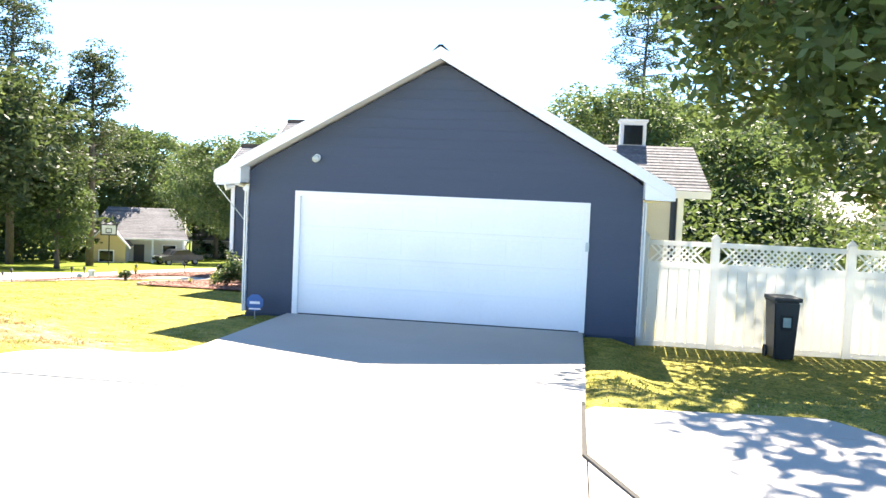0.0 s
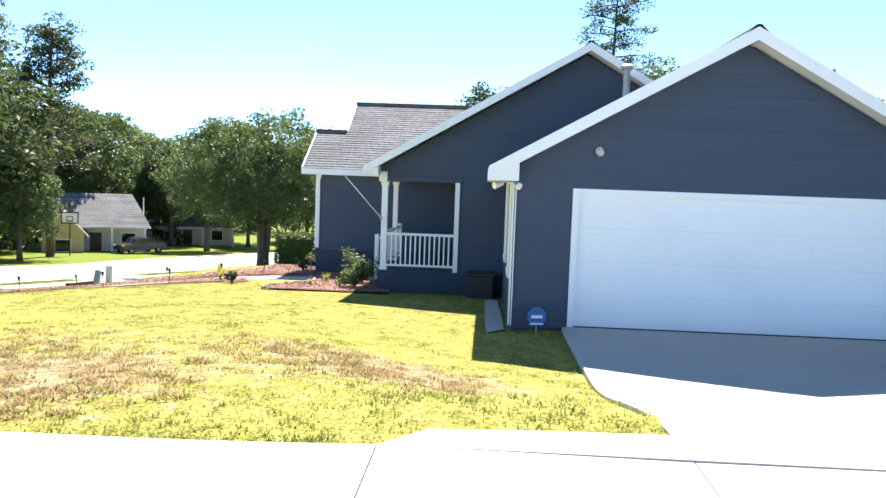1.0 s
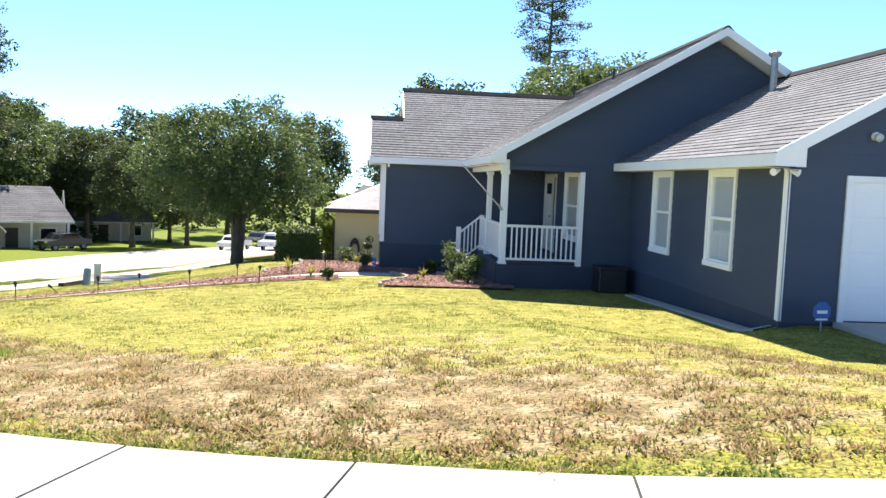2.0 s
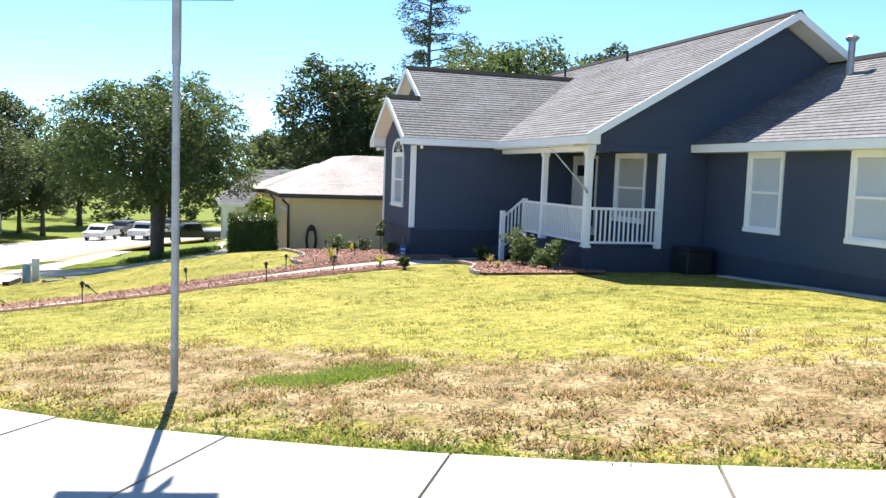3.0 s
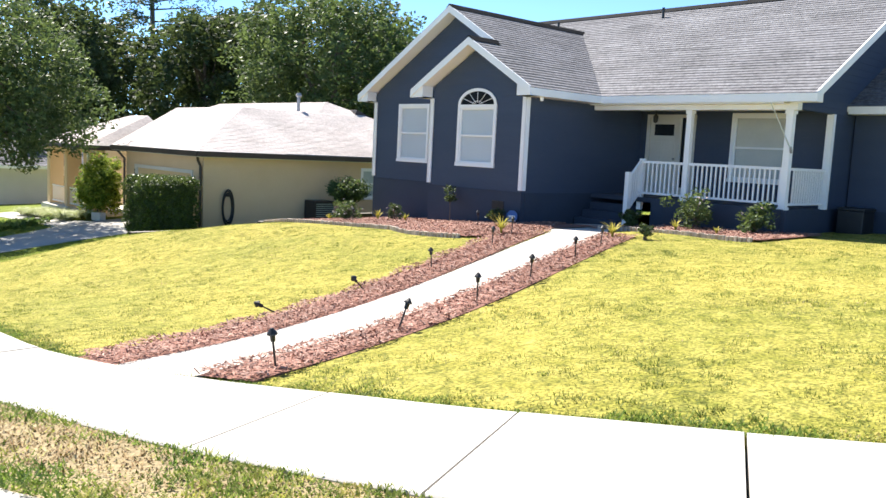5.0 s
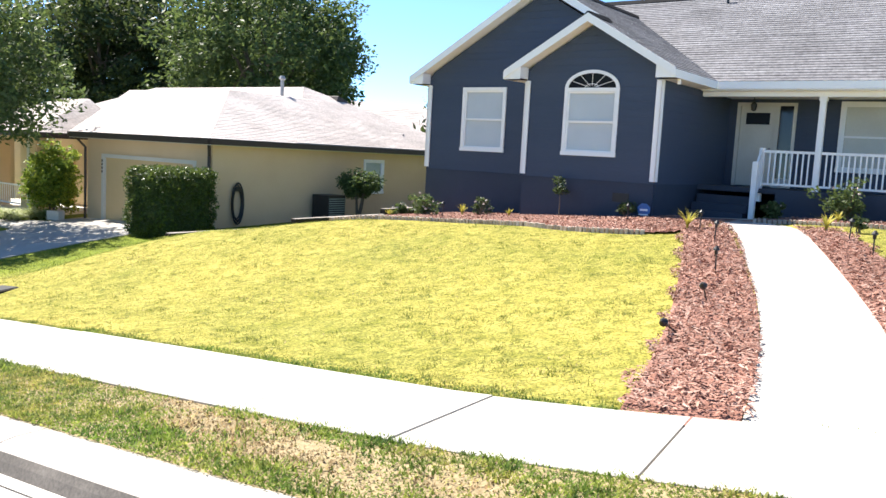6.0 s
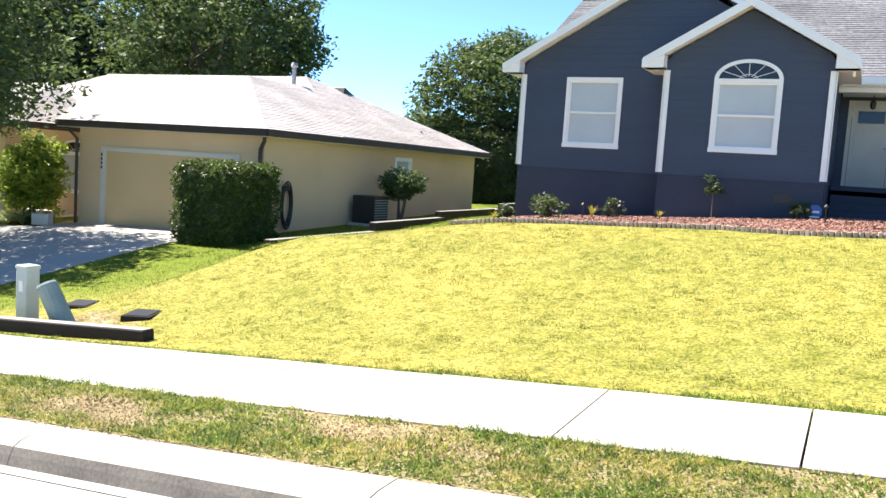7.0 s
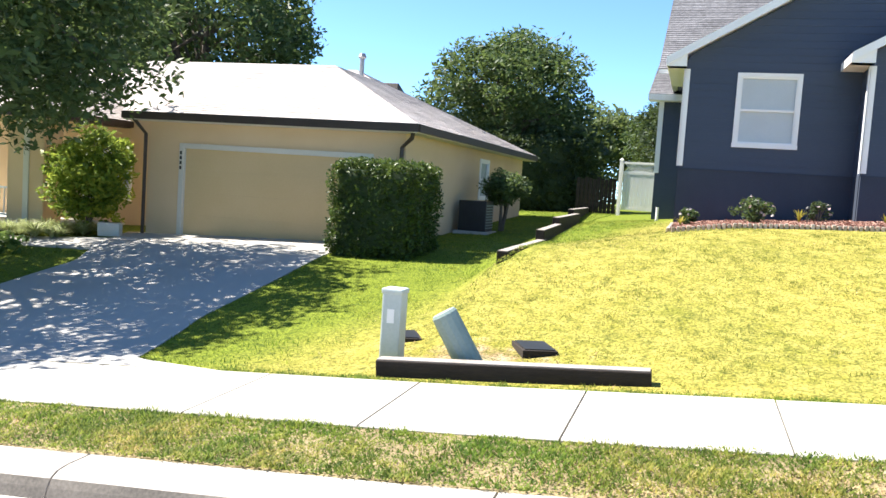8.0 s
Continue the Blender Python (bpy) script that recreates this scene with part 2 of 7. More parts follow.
def ground_material():
    m, t, b = material("lawn_soil_and_turf", 0.95, 0.0, 0.2)
    at = t.nodes.new("ShaderNodeAttribute")
    at.attribute_name = "dry"
    big, small, fine = noise_of(t, 0.35, 5.0), noise_of(t, 3.5, 5.0), noise_of(t, 30.0, 3.0)
    turf = blend(t, ramp(t, small.outputs[0], [(0.3, (0.138, 0.133, 0.023)), (0.7, (0.409, 0.339, 0.101))]).outputs[0],
                 ramp(t, big.outputs[0], [(0.35, (0.207, 0.216, 0.023)), (0.7, (0.439, 0.357, 0.066))]).outputs[0], 0.5)
    soil = ramp(t, small.outputs[0], [(0.25, (0.125, 0.082, 0.040)), (0.5, (0.275, 0.195, 0.098)), (0.75, (0.43, 0.34, 0.21))])
    add = t.nodes.new("ShaderNodeMath")
    add.operation = "ADD"
    t.links.new(at.outputs["Fac"], add.inputs[0])
    t.links.new(small.outputs[0], add.inputs[1])
    worn = ramp(t, add.outputs[0], [(0.75, (0, 0, 0)), (1.05, (1, 1, 1))])
    lush = t.nodes.new("ShaderNodeAttribute")
    lush.attribute_name = "lush"
    turf = blend(t, turf, (0.152, 0.190, 0.015), lush.outputs["Fac"])
    mixed = blend(t, turf, soil.outputs[0], worn.outputs[0])
    mixed = blend(t, mixed, ramp(t, fine.outputs[0], [(0.34, (0.42, 0.46, 0.42)), (0.5, (0.9, 0.92, 0.9)), (0.66, (1.2, 1.2, 1.2))]).outputs[0], 1.0, "MULTIPLY")
    mottle = noise_of(t, 9.0, 6.0)
    mixed = blend(t, mixed, ramp(t, mottle.outputs[0], [(0.34, (0.6, 0.66, 0.58)), (0.46, (1.0, 1.0, 1.0)), (0.62, (1.12, 1.1, 1.12))]).outputs[0], 1.0, "MULTIPLY")
    t.links.new(mixed, b.inputs["Base Color"])
    bumped(t, b, fine.outputs[0], 0.8, 0.035)
    return m


GROUND = ground_material()
VERGE = surface("verge_soil", (0.156, 0.117, 0.055), (0.359, 0.281, 0.156), 1.6, 25.0, 0.95, bump=0.7, distance=0.03)
MULCH = surface("mulch_bed", (0.164, 0.07, 0.049), (0.328, 0.164, 0.123), 5.0, 40.0, 0.95, bump=0.9, distance=0.03)

# ---- building helpers ----


def mesh_from(name, verts, faces):
    me = bpy.data.meshes.new(name)
    me.from_pydata([tuple(v) for v in verts], [], faces)
    me.update()
    return me


def part(name, bm, mat, parent=None, label="", smooth=False):
    """Links a bmesh as one mesh object under a thing or a part."""
    me = bpy.data.meshes.new(name)
    bm.normal_update()
    bm.to_mesh(me)
    bm.free()
    return part_mesh(name, me, mat, parent, label, smooth)


def part_mesh(name, me, mat, parent=None, label="", smooth=False):
    me.materials.append(mat)
    if smooth:
        me.polygons.foreach_set("use_smooth", [True] * len(me.polygons))
    ob = new(name, me)
    if parent:
        ob.parent = parent
    if label:
        tagged(ob, label)
    return ob


def thing(name, label, category, at=(0, 0, 0), rz=0.0, group="", kind=""):
    ob = tagged(new(name), label, category, group, kind)
    ob.matrix_basis = pose(*at, 0, 0, rz)
    return ob


def box(x0, x1, y0, y1, z0, z1, bm=None, bevel=0.0):
    own = bm is None
    bm = bm or bmesh.new()
    vs = [bm.verts.new((x, y, z)) for z in (z0, z1) for x, y in ((x0, y0), (x1, y0), (x1, y1), (x0, y1))]
    fs = [(3, 2, 1, 0), (4, 5, 6, 7), (0, 1, 5, 4), (1, 2, 6, 5), (2, 3, 7, 6), (3, 0, 4, 7)]
    faces = [bm.faces.new([vs[i] for i in f]) for f in fs]
    if bevel:
        edges = list({e for f in faces for e in f.edges})
        bmesh.ops.bevel(bm, geom=edges, offset=bevel, segments=2, affect="EDGES", profile=0.6)
    return bm


def prism(outline, axis, a, b, bm=None):
    """Extrudes an outline of 2D points along an axis between a and b. axis x: points are (y, z); y: (x, z); z: (x, y)."""
    bm = bm or bmesh.new()

    def at(p, q):
        return {"x": (q, p[0], p[1]), "y": (p[0], q, p[1]), "z": (p[0], p[1], q)}[axis]

    lo, hi = [bm.verts.new(at(p, a)) for p in outline], [bm.verts.new(at(p, b)) for p in outline]
    bm.faces.new(lo)
    bm.faces.new(hi[::-1])
    n = len(outline)
    for i in range(n):
        bm.faces.new((lo[i], hi[i], hi[(i + 1) % n], lo[(i + 1) % n]))
    bmesh.ops.recalc_face_normals(bm, faces=bm.faces[:])
    return bm


def tube(points, radii, sides=8, bm=None, cap=True):
    bm = bm or bmesh.new()
    points = [Vector(p) for p in points]
    rings = []
    for i, p in enumerate(points):
        way = (points[min(i + 1, len(points) - 1)] - points[max(i - 1, 0)]).normalized()
        side = way.orthogonal().normalized()
        if rings:
            side = (last - way * last.dot(way)).normalized()
        last = side
        up = way.cross(side)
        rings.append([bm.verts.new(p + radii[i] * (math.cos(a) * side + math.sin(a) * up)) for a in [2 * math.pi * k / sides for k in range(sides)]])
    for a, b in zip(rings, rings[1:]):
        for k in range(sides):
            bm.faces.new((a[k], a[(k + 1) % sides], b[(k + 1) % sides], b[k]))
    if cap:
        bm.faces.new(rings[0][::-1])
        bm.faces.new(rings[-1])
    return bm


def slanted(p, q, w, h, bm=None):
    """A bar of width w (level) and height h (upwards) from p to q, its lower edge on the line."""
    bm = bm or bmesh.new()
    p, q = Vector(p), Vector(q)
    side = (q - p).cross(Vector((0, 0, 1)))
    side = (side if side.length > 1e-5 else Vector((1, 0, 0))).normalized() * w / 2
    up = Vector((0, 0, h))
    vs = [bm.verts.new(v) for v in (p - side, p + side, p + side + up, p - side + up, q - side, q + side, q + side + up, q - side + up)]
    for f in ((0, 1, 2, 3), (7, 6, 5, 4), (0, 4, 5, 1), (1, 5, 6, 2), (2, 6, 7, 3), (3, 7, 4, 0)):
        bm.faces.new([vs[i] for i in f])
    bmesh.ops.recalc_face_normals(bm, faces=bm.faces[:])
    return bm


def smooth01(t):
    t = np.clip(t, 0, 1)
    return t * t * (3 - 2 * t)


# ---- the lie of the land ----
CORNER, BEND = (-7.0, 23.0), 16.1          # centre and radius of the pavement's inner edge at the street corner


def far_bend(y):
    """How far the street has swung aside by then."""
    return 0.0052 * np.clip(np.asarray(y, float) - 48, 0, 70) ** 2


def station(x, y):
    """Along the pavement (0 where the bend begins) and outwards from its inner edge, towards the road."""
    x, y = np.asarray(x, float), np.asarray(y, float)
    x = x - far_bend(y)
    r = np.hypot(x - CORNER[0], y - CORNER[1])
    turn = np.arctan2(CORNER[0] - x, CORNER[1] - y)
    s = np.where(y >= CORNER[1], BEND * math.pi / 2 + y - CORNER[1], np.where(x >= CORNER[0], CORNER[0] - x, BEND * turn))
    d = np.where(y >= CORNER[1], CORNER[0] - BEND - x, np.where(x >= CORNER[0], CORNER[1] - BEND - y, r - BEND))
    return s, d


def along(s, d):
    """The place at that station and distance outwards."""
    if s < 0:
        return CORNER[0] - s, CORNER[1] - BEND - d
    if s > BEND * math.pi / 2:
        y = CORNER[1] + s - BEND * math.pi / 2
        return CORNER[0] - BEND - d + float(far_bend(y)), y
    a = s / BEND
    return CORNER[0] - (BEND + d) * math.sin(a), CORNER[1] - (BEND + d) * math.cos(a)


def inner_edge(s):
    """Where the pavement's slabs begin: the turf has crept over them by then on the bend."""
    return np.interp(s, [-0.4, 1.74, 3.0, 4.4, 7.1, 11.4, 12.9, 16, 18, 20, 25.4, 27, 29.5, 33], [1.39, 1.3, 1.14, 0.93, 0.76, 0.6, 0.5, 0.49, 0.46, 0.27, 0.19, 0.15, 0.06, 0])


def kerb_level(s):
    return np.interp(s, [-60, -2.2, -0.4, 1.7, 3, 4.4, 7, 11.4, 12.9, 15, 18, 23.8, 25.3, 37, 60, 100, 160], [0.8, 0.6, 0.61, 0.51, 0.38, 0.25, 0.06, -0.26, -0.38, -0.53, -0.75, -1.42, -1.59, -2.64, -4.42, -6.0, -6.6])


def house_level(x, y):
    own = np.interp(y, [0, 10, 13.7, 20, 26, 30, 33.5, 35.9], [0.1, 0.0, -0.24, -0.5, -0.76, -1.05, -1.3, -1.5])
    own = own + np.interp(x, [-16.9, -12.5, -8.4, -2.6], [-0.25, -0.33, -0.1, 0.0]) * smooth01((np.asarray(y) - 32.0) / 4.0)
    paved = smooth01((np.asarray(x) + 6.4) / 1.2) * smooth01((14.2 - np.asarray(y)) / 0.4)
    own = own * (1 - paved) + (-0.06) * paved
    beside = smooth01((np.asarray(x) - 0.8) / 0.6) * smooth01((30 - np.asarray(y)) / 6)
    own = own * (1 - beside) + (-0.22) * beside
    next_door = np.interp(y, [36, 45.5, 60, 110], [-2.05, -2.42, -3.2, -6.0]) + 0.035 * np.clip(np.asarray(x) + 13, -3, 16)
    step = smooth01((np.asarray(y) - 35.95) / 0.45)
    return own * (1 - step) + next_door * step


def level(x, y):
    s, d = station(x, y)
    reach = np.where(np.asarray(y) > 36.5, 8.5, np.interp(y, [20, 30, 33, 36], [11.5, 10.5, 8.5, 7.5]) - np.interp(x, [-9.5, -6.4], [0.0, 6.5]))
    k = smooth01((np.interp(s, [0, 4.4, 11.4], [1.39, 0.7, -0.2]) - d) / reach)
    z = kerb_level(s) * (1 - k) + house_level(x, y) * k
    return np.where(d > 0, kerb_level(s) - 0.02 * np.clip(d, 0, 3.3), z)


def height(x, y):
    return float(level(x, y))


def clear_pane():
    m = bpy.data.materials.new("clear_window_glass")
    m.use_nodes = True
    t = m.node_tree
    clear, gloss, mix, f = t.nodes.new("ShaderNodeBsdfTransparent"), t.nodes.new("ShaderNodeBsdfGlossy"), t.nodes.new("ShaderNodeMixShader"), t.nodes.new("ShaderNodeFresnel")
    gloss.inputs["Roughness"].default_value = 0.03
    f.inputs["IOR"].default_value = 1.2
    clear.inputs[0].default_value = (0.94, 0.96, 0.97, 1)
    half = t.nodes.new("ShaderNodeMath")
    half.operation = "MULTIPLY"
    half.inputs[1].default_value = 0.35
    t.links.new(f.outputs[0], half.inputs[0])
    t.links.new(half.outputs[0], mix.inputs[0])
    t.links.new(clear.outputs[0], mix.inputs[1])
    t.links.new(gloss.outputs[0], mix.inputs[2])
    t.links.new(mix.outputs[0], t.nodes["Material Output"].inputs[0])
    return m


PANE = clear_pane()

# ---- ground, road and pavements ----


def spaced(lo, hi, fine_lo, fine_hi, fine, coarse):
    return np.unique(np.concatenate([np.arange(lo, fine_lo, coarse), np.arange(fine_lo, fine_hi, fine), np.arange(fine_hi, hi + coarse, coarse)]).round(3))


def dryness(x, y):
    """How far the turf is worn down to soil and thatch: a band behind the bend's pavement and near the drive."""
    s, d = station(x, y)
    d = d - np.interp(s, [-0.4, 4.4, 11.4], [1.1, 0.6, 0.0])
    band = np.exp(-((d + 1.0) / 1.25) ** 2) * smooth01((s + 0.5) / 4.5) * smooth01((16.2 - s) / 4)
    band2 = 0.45 * np.exp(-((d + 3.6) / 1.5) ** 2) * smooth01((s + 2) / 3) * smooth01((10 - s) / 5)
    near_drive = 0.5 * np.exp(-((np.asarray(x) + 6.5) / 1.5) ** 2) * np.exp(-((np.asarray(y) - 9) / 1.6) ** 2)
    verge = 0.25 * (d > 1.6) * (d < 3.3)
    trampled = 0.55 * np.exp(-((np.asarray(x) + 21.9) / 0.8) ** 2 - ((np.asarray(y) - 35.2) / 1.1) ** 2)
    return np.clip(0.82 * band + 0.6 * band2 + near_drive + verge + trampled, 0, 0.85)


def lushness(x, y):
    """Watered, greener turf next door."""
    return smooth01((np.asarray(y) - 35.2 + 0.25 * (np.asarray(x) + 17)) / 1.8)


def build_ground():
    xs, ys = spaced(-260, 200, -38, 10, 0.4, 6.0), spaced(-90, 330, 3, 50, 0.4, 6.0)
    gx, gy = np.meshgrid(xs, ys)
    s, d = station(gx, gy)
    z = level(gx, gy) + 0.006 * np.sin(gx * 1.9 + 0.7 * np.sin(gy)) * np.sin(gy * 1.6) * (d < 0)
    z = np.where((d > inner_edge(s) + 0.4) & (d < 12.9), z - 0.45, np.where(d > 0, z - 0.012, z))
    z = np.where((gx > -4.6) & (gx < 0.1) & (gy > 5) & (gy < 13.5), z - 0.12, z)
    far = smooth01((np.hypot(gx + 15, gy - 25) - 90) / 100)
    z = z * (1 - far) + (-4.0) * far
    nx = len(xs)
    idx = np.arange(len(xs) * len(ys)).reshape(len(ys), nx)
    faces = np.stack([idx[:-1, :-1], idx[:-1, 1:], idx[1:, 1:], idx[1:, :-1]], -1).reshape(-1, 4)
    me = mesh_from("ground", np.stack([gx, gy, z], -1).reshape(-1, 3).tolist(), faces.tolist())
    at = me.attributes.new("dry", "FLOAT", "POINT")
    at.data.foreach_set("value", dryness(gx, gy).ravel().astype(np.float32))
    at = me.attributes.new("lush", "FLOAT", "POINT")
    at.data.foreach_set("value", lushness(gx, gy).ravel().astype(np.float32))
    ob = part_mesh("ground", me, GROUND, smooth=True)
    tagged(ob, "sunlit yellow-green lawn with worn brown patches", "ground", kind="structure")


build_ground()


def sweep(name, mat, stations, profile, label, category, parent=None, kind="structure"):
    """Carries a profile of (outwards, height over the kerb level) along the street."""
    verts, faces, n = [], [], len(profile(0) if callable(profile) else profile)
    for s in stations:
        base = float(kerb_level(s))
        for d, h in (profile(s) if callable(profile) else profile):
            verts.append((*along(s, d), base + h))
    for i in range(len(stations) - 1):
        for k in range(n - 1):
            faces.append((i * n + k, i * n + k + 1, (i + 1) * n + k + 1, (i + 1) * n + k))
    ob = part_mesh(name, mesh_from(name, verts, faces), mat, parent, smooth=False)
    if not parent:
        tagged(ob, label, category, kind=kind)
    return ob


LONG = [s for s in np.arange(-60, 27, 0.75)] + [s for s in np.arange(27, 190, 3.0)]
sweep("road", ROAD, LONG, [(3.65, -0.21), (5.5, -0.18), (8.2, -0.12), (11.0, -0.18), (12.5, -0.21)], "sun-bleached grey asphalt street bending round a corner lot", "road")
sweep("gutter", GUTTER, LONG, [(3.1, -0.225), (3.3, -0.222), (3.66, -0.206)], "pale concrete gutter strip beside the kerb", "gutter")
sweep("gutter_joint", JOINT, LONG, [(3.24, -0.2195), (3.256, -0.2193)], "dark seam running along the concrete gutter", "joint")
sweep("kerb_opposite", KERB, LONG, [(12.4, -0.4), (12.45, -0.2), (12.6, -0.07), (12.95, -0.06), (13.0, -0.4)], "weathered concrete kerb across the street", "kerb")

# pavement of cast slabs
pavement = thing("pavement", "pale sun-bleached concrete pavement of square slabs", "pavement", kind="structure")


def slab(s0, s1, d0, d1, top, name, parent, mat, thick=0.14, tilt=0.02, lift=0.0):
    cuts = np.linspace(s0, s1, 5)
    verts, faces = [], []
    width, begin = d1, d0
    for s in cuts:
        base = float(kerb_level(s)) + top + lift
        d1, d0 = width(s), float(begin(s))
        for d, h in ((d0, -thick), (d0, -0.012), (d0 + 0.012, 0), (d1 - 0.012, -tilt), (d1, -0.012 - tilt), (d1, -thick - tilt)):
            verts.append((*along(float(s), d), base + h))
    for i in range(4):
        for k in range(5):
            faces.append((i * 6 + k, i * 6 + k + 1, i * 6 + 7 + k, i * 6 + 6 + k))
    faces += [(5, 4, 3, 2, 1, 0), (24, 25, 26, 27, 28, 29)]
    return part_mesh(name, mesh_from(name, verts, faces), mat, parent)


rng = random.Random(4)
def pavement_width(s):
    return float(np.interp(s, [2, 4.4, 11, 17, 22], [3.0, 2.5, 2.2, 2.1, 1.56]))


JOINTS = [-14.0, -12.0, -10.0, -7.22, -2.23, -0.4, 1.6, 3.0, 4.39, 5.8, 7.2, 8.6, 10.03, 11.44, 12.9, 14.34, 15.82, 17.2, 18.6, 20.2, 21.85] + [23.3 + 1.6 * k for k in range(30)]
for a, b in zip(JOINTS, JOINTS[1:]):
    g = 0.004 if b < 3.5 else 0.009
    slab(a + g, b - g, inner_edge, pavement_width, 0.012, "slab", pavement, CONCRETE, lift=rng.uniform(-0.006, 0.006) if b > 3.5 else -0.001)

kerb = thing("kerb", "weathered concrete kerb with dark stains and joints", "kerb", kind="structure")


def kerb_piece(s0, s1):
    cuts = np.linspace(s0, s1, 5)
    prof = ((2.63, -0.3), (2.64, -0.052), (2.68, -0.04), (2.9, -0.044), (3.0, -0.06), (3.06, -0.095), (3.09, -0.15), (3.12, -0.23), (3.12, -0.35))
    n = len(prof)
    verts = [(*along(float(s), d), float(kerb_level(s)) + h) for s in cuts for d, h in prof]
    faces = [(i * n + k, i * n + k + 1, i * n + n + k + 1, i * n + n + k) for i in range(4) for k in range(n - 1)]
    faces += [tuple(range(n))[::-1], tuple(range(4 * n, 5 * n))]
    me = mesh_from("kerb_stone", verts, faces)
    stone = part_mesh("kerb_stone", me, KERB, kerb)
    # road-facing strips take the darker colour, shade and dirt together
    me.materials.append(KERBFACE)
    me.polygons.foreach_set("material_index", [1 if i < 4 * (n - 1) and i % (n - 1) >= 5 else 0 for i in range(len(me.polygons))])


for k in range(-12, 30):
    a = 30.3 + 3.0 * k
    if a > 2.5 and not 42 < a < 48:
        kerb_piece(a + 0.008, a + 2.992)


def verge_profile(s):
    inner = min(pavement_width(s) - 0.1, 2.5)
    return [(inner, -0.16)] + [(inner + (2.64 - inner) * u, -0.035 + 0.02 * math.sin(math.pi * u) - 0.03 * u) for u in (0.0, 0.12, 0.4, 0.75, 1.0)] + [(2.65, -0.2)]


sweep("verge", VERGE, [s for s in LONG if s > 3.2], verge_profile, "patchy dry grass strip between pavement and kerb", "grass verge")


def draped(name, inside, x0, x1, y0, y1, step, lift, mat, label, category, parent=None, flat=None):
    """A sheet laid on the ground wherever inside(x, y) holds at a cell's middle."""
    xs, ys = np.arange(x0, x1 + step / 2, step), np.arange(y0, y1 + step / 2, step)
    verts, faces, seen = [], [], {}

    def vert(i, j):
        if (i, j) not in seen:
            x, y = xs[i], ys[j]
            seen[i, j] = len(verts)
            verts.append((x, y, (flat(x, y) if flat else height(x, y)) + lift))
        return seen[i, j]

    for i in range(len(xs) - 1):
        for j in range(len(ys) - 1):
            if inside(xs[i] + step / 2, ys[j] + step / 2):
                faces.append((vert(i, j), vert(i + 1, j), vert(i + 1, j + 1), vert(i, j + 1)))
    ob = part_mesh(name, mesh_from(name, verts, faces), mat, parent)
    return ob if parent else tagged(ob, label, category, kind="structure")


def ribbon(name, middle, halves, lift, mat, label, category, parent=None, thick=0.0, n=40, kind="structure"):
    """A strip of changing half width along a line of plan points, laid on the ground."""
    pts = [Vector((p[0], p[1], 0)) for p in middle]
    fine = []
    for i in range(len(pts) - 1):
        p0, p1, p2, p3 = pts[max(i - 1, 0)], pts[i], pts[i + 1], pts[min(i + 2, len(pts) - 1)]
        for k in range(n // (len(pts) - 1)):
            t = k / (n // (len(pts) - 1))
            at = 0.5 * ((2 * p1) + (p2 - p0) * t + (2 * p0 - 5 * p1 + 4 * p2 - p3) * t * t + (3 * p1 - p0 - 3 * p2 + p3) * t ** 3)
            fine.append((at, halves[i] * (1 - t) + halves[i + 1] * t))
    fine.append((pts[-1], halves[-1]))
    verts, faces = [], []
    for i, (p, h) in enumerate(fine):
        way = (fine[min(i + 1, len(fine) - 1)][0] - fine[max(i - 1, 0)][0]).normalized()
        side = Vector((-way.y, way.x, 0))
        for k, e in ((-1, -0.1), (-1, 0.0), (-0.5, 0), (0, 0), (0.5, 0), (1, 0.0), (1, -0.1)):
            q = p + side * h * k
            verts.append((q.x, q.y, height(q.x, q.y) + lift + e))
    for i in range(len(fine) - 1):
        for k in range(6):
            faces.append((i * 7 + k, i * 7 + 7 + k, i * 7 + 8 + k, i * 7 + k + 1))
    ob = part_mesh(name, mesh_from(name, verts, faces), mat, parent)
    return ob if parent else tagged(ob, label, category, kind=kind)


# drive in front of the garage: cast panels, flaring at the pavement
def drive_level(x, y):
    t = float(smooth01((10.2 - y) / 4.4))
    return 0.0 * (1 - t) + (float(kerb_level(CORNER[0] - x))) * t


drive = thing("driveway", "broad pale concrete driveway in front of the garage", "driveway", kind="structure")


def drive_panel(y0, y1, left, right, n=8):
    """A cast panel between the edge lines left(y) and right(y), following the drive's fall."""
    verts, faces = [], []
    for y in np.linspace(y0, y1, n + 1):
        for x, e in ((left(y), -0.14), (left(y), 0.004), (left(y) + 0.012, 0.012), (right(y) - 0.012, 0.012), (right(y), 0.004), (right(y), -0.14)):
            verts.append((x, y, drive_level(x, y) + e))
    for i in range(n):
        for k in range(5):
            faces.append((i * 6 + k, i * 6 + k + 1, i * 6 + 7 + k, i * 6 + 6 + k))
    faces += [(5, 4, 3, 2, 1, 0), tuple(range(n * 6, n * 6 + 6))]
    return part_mesh("slab", mesh_from("slab", verts, faces), CONCRETE, drive)


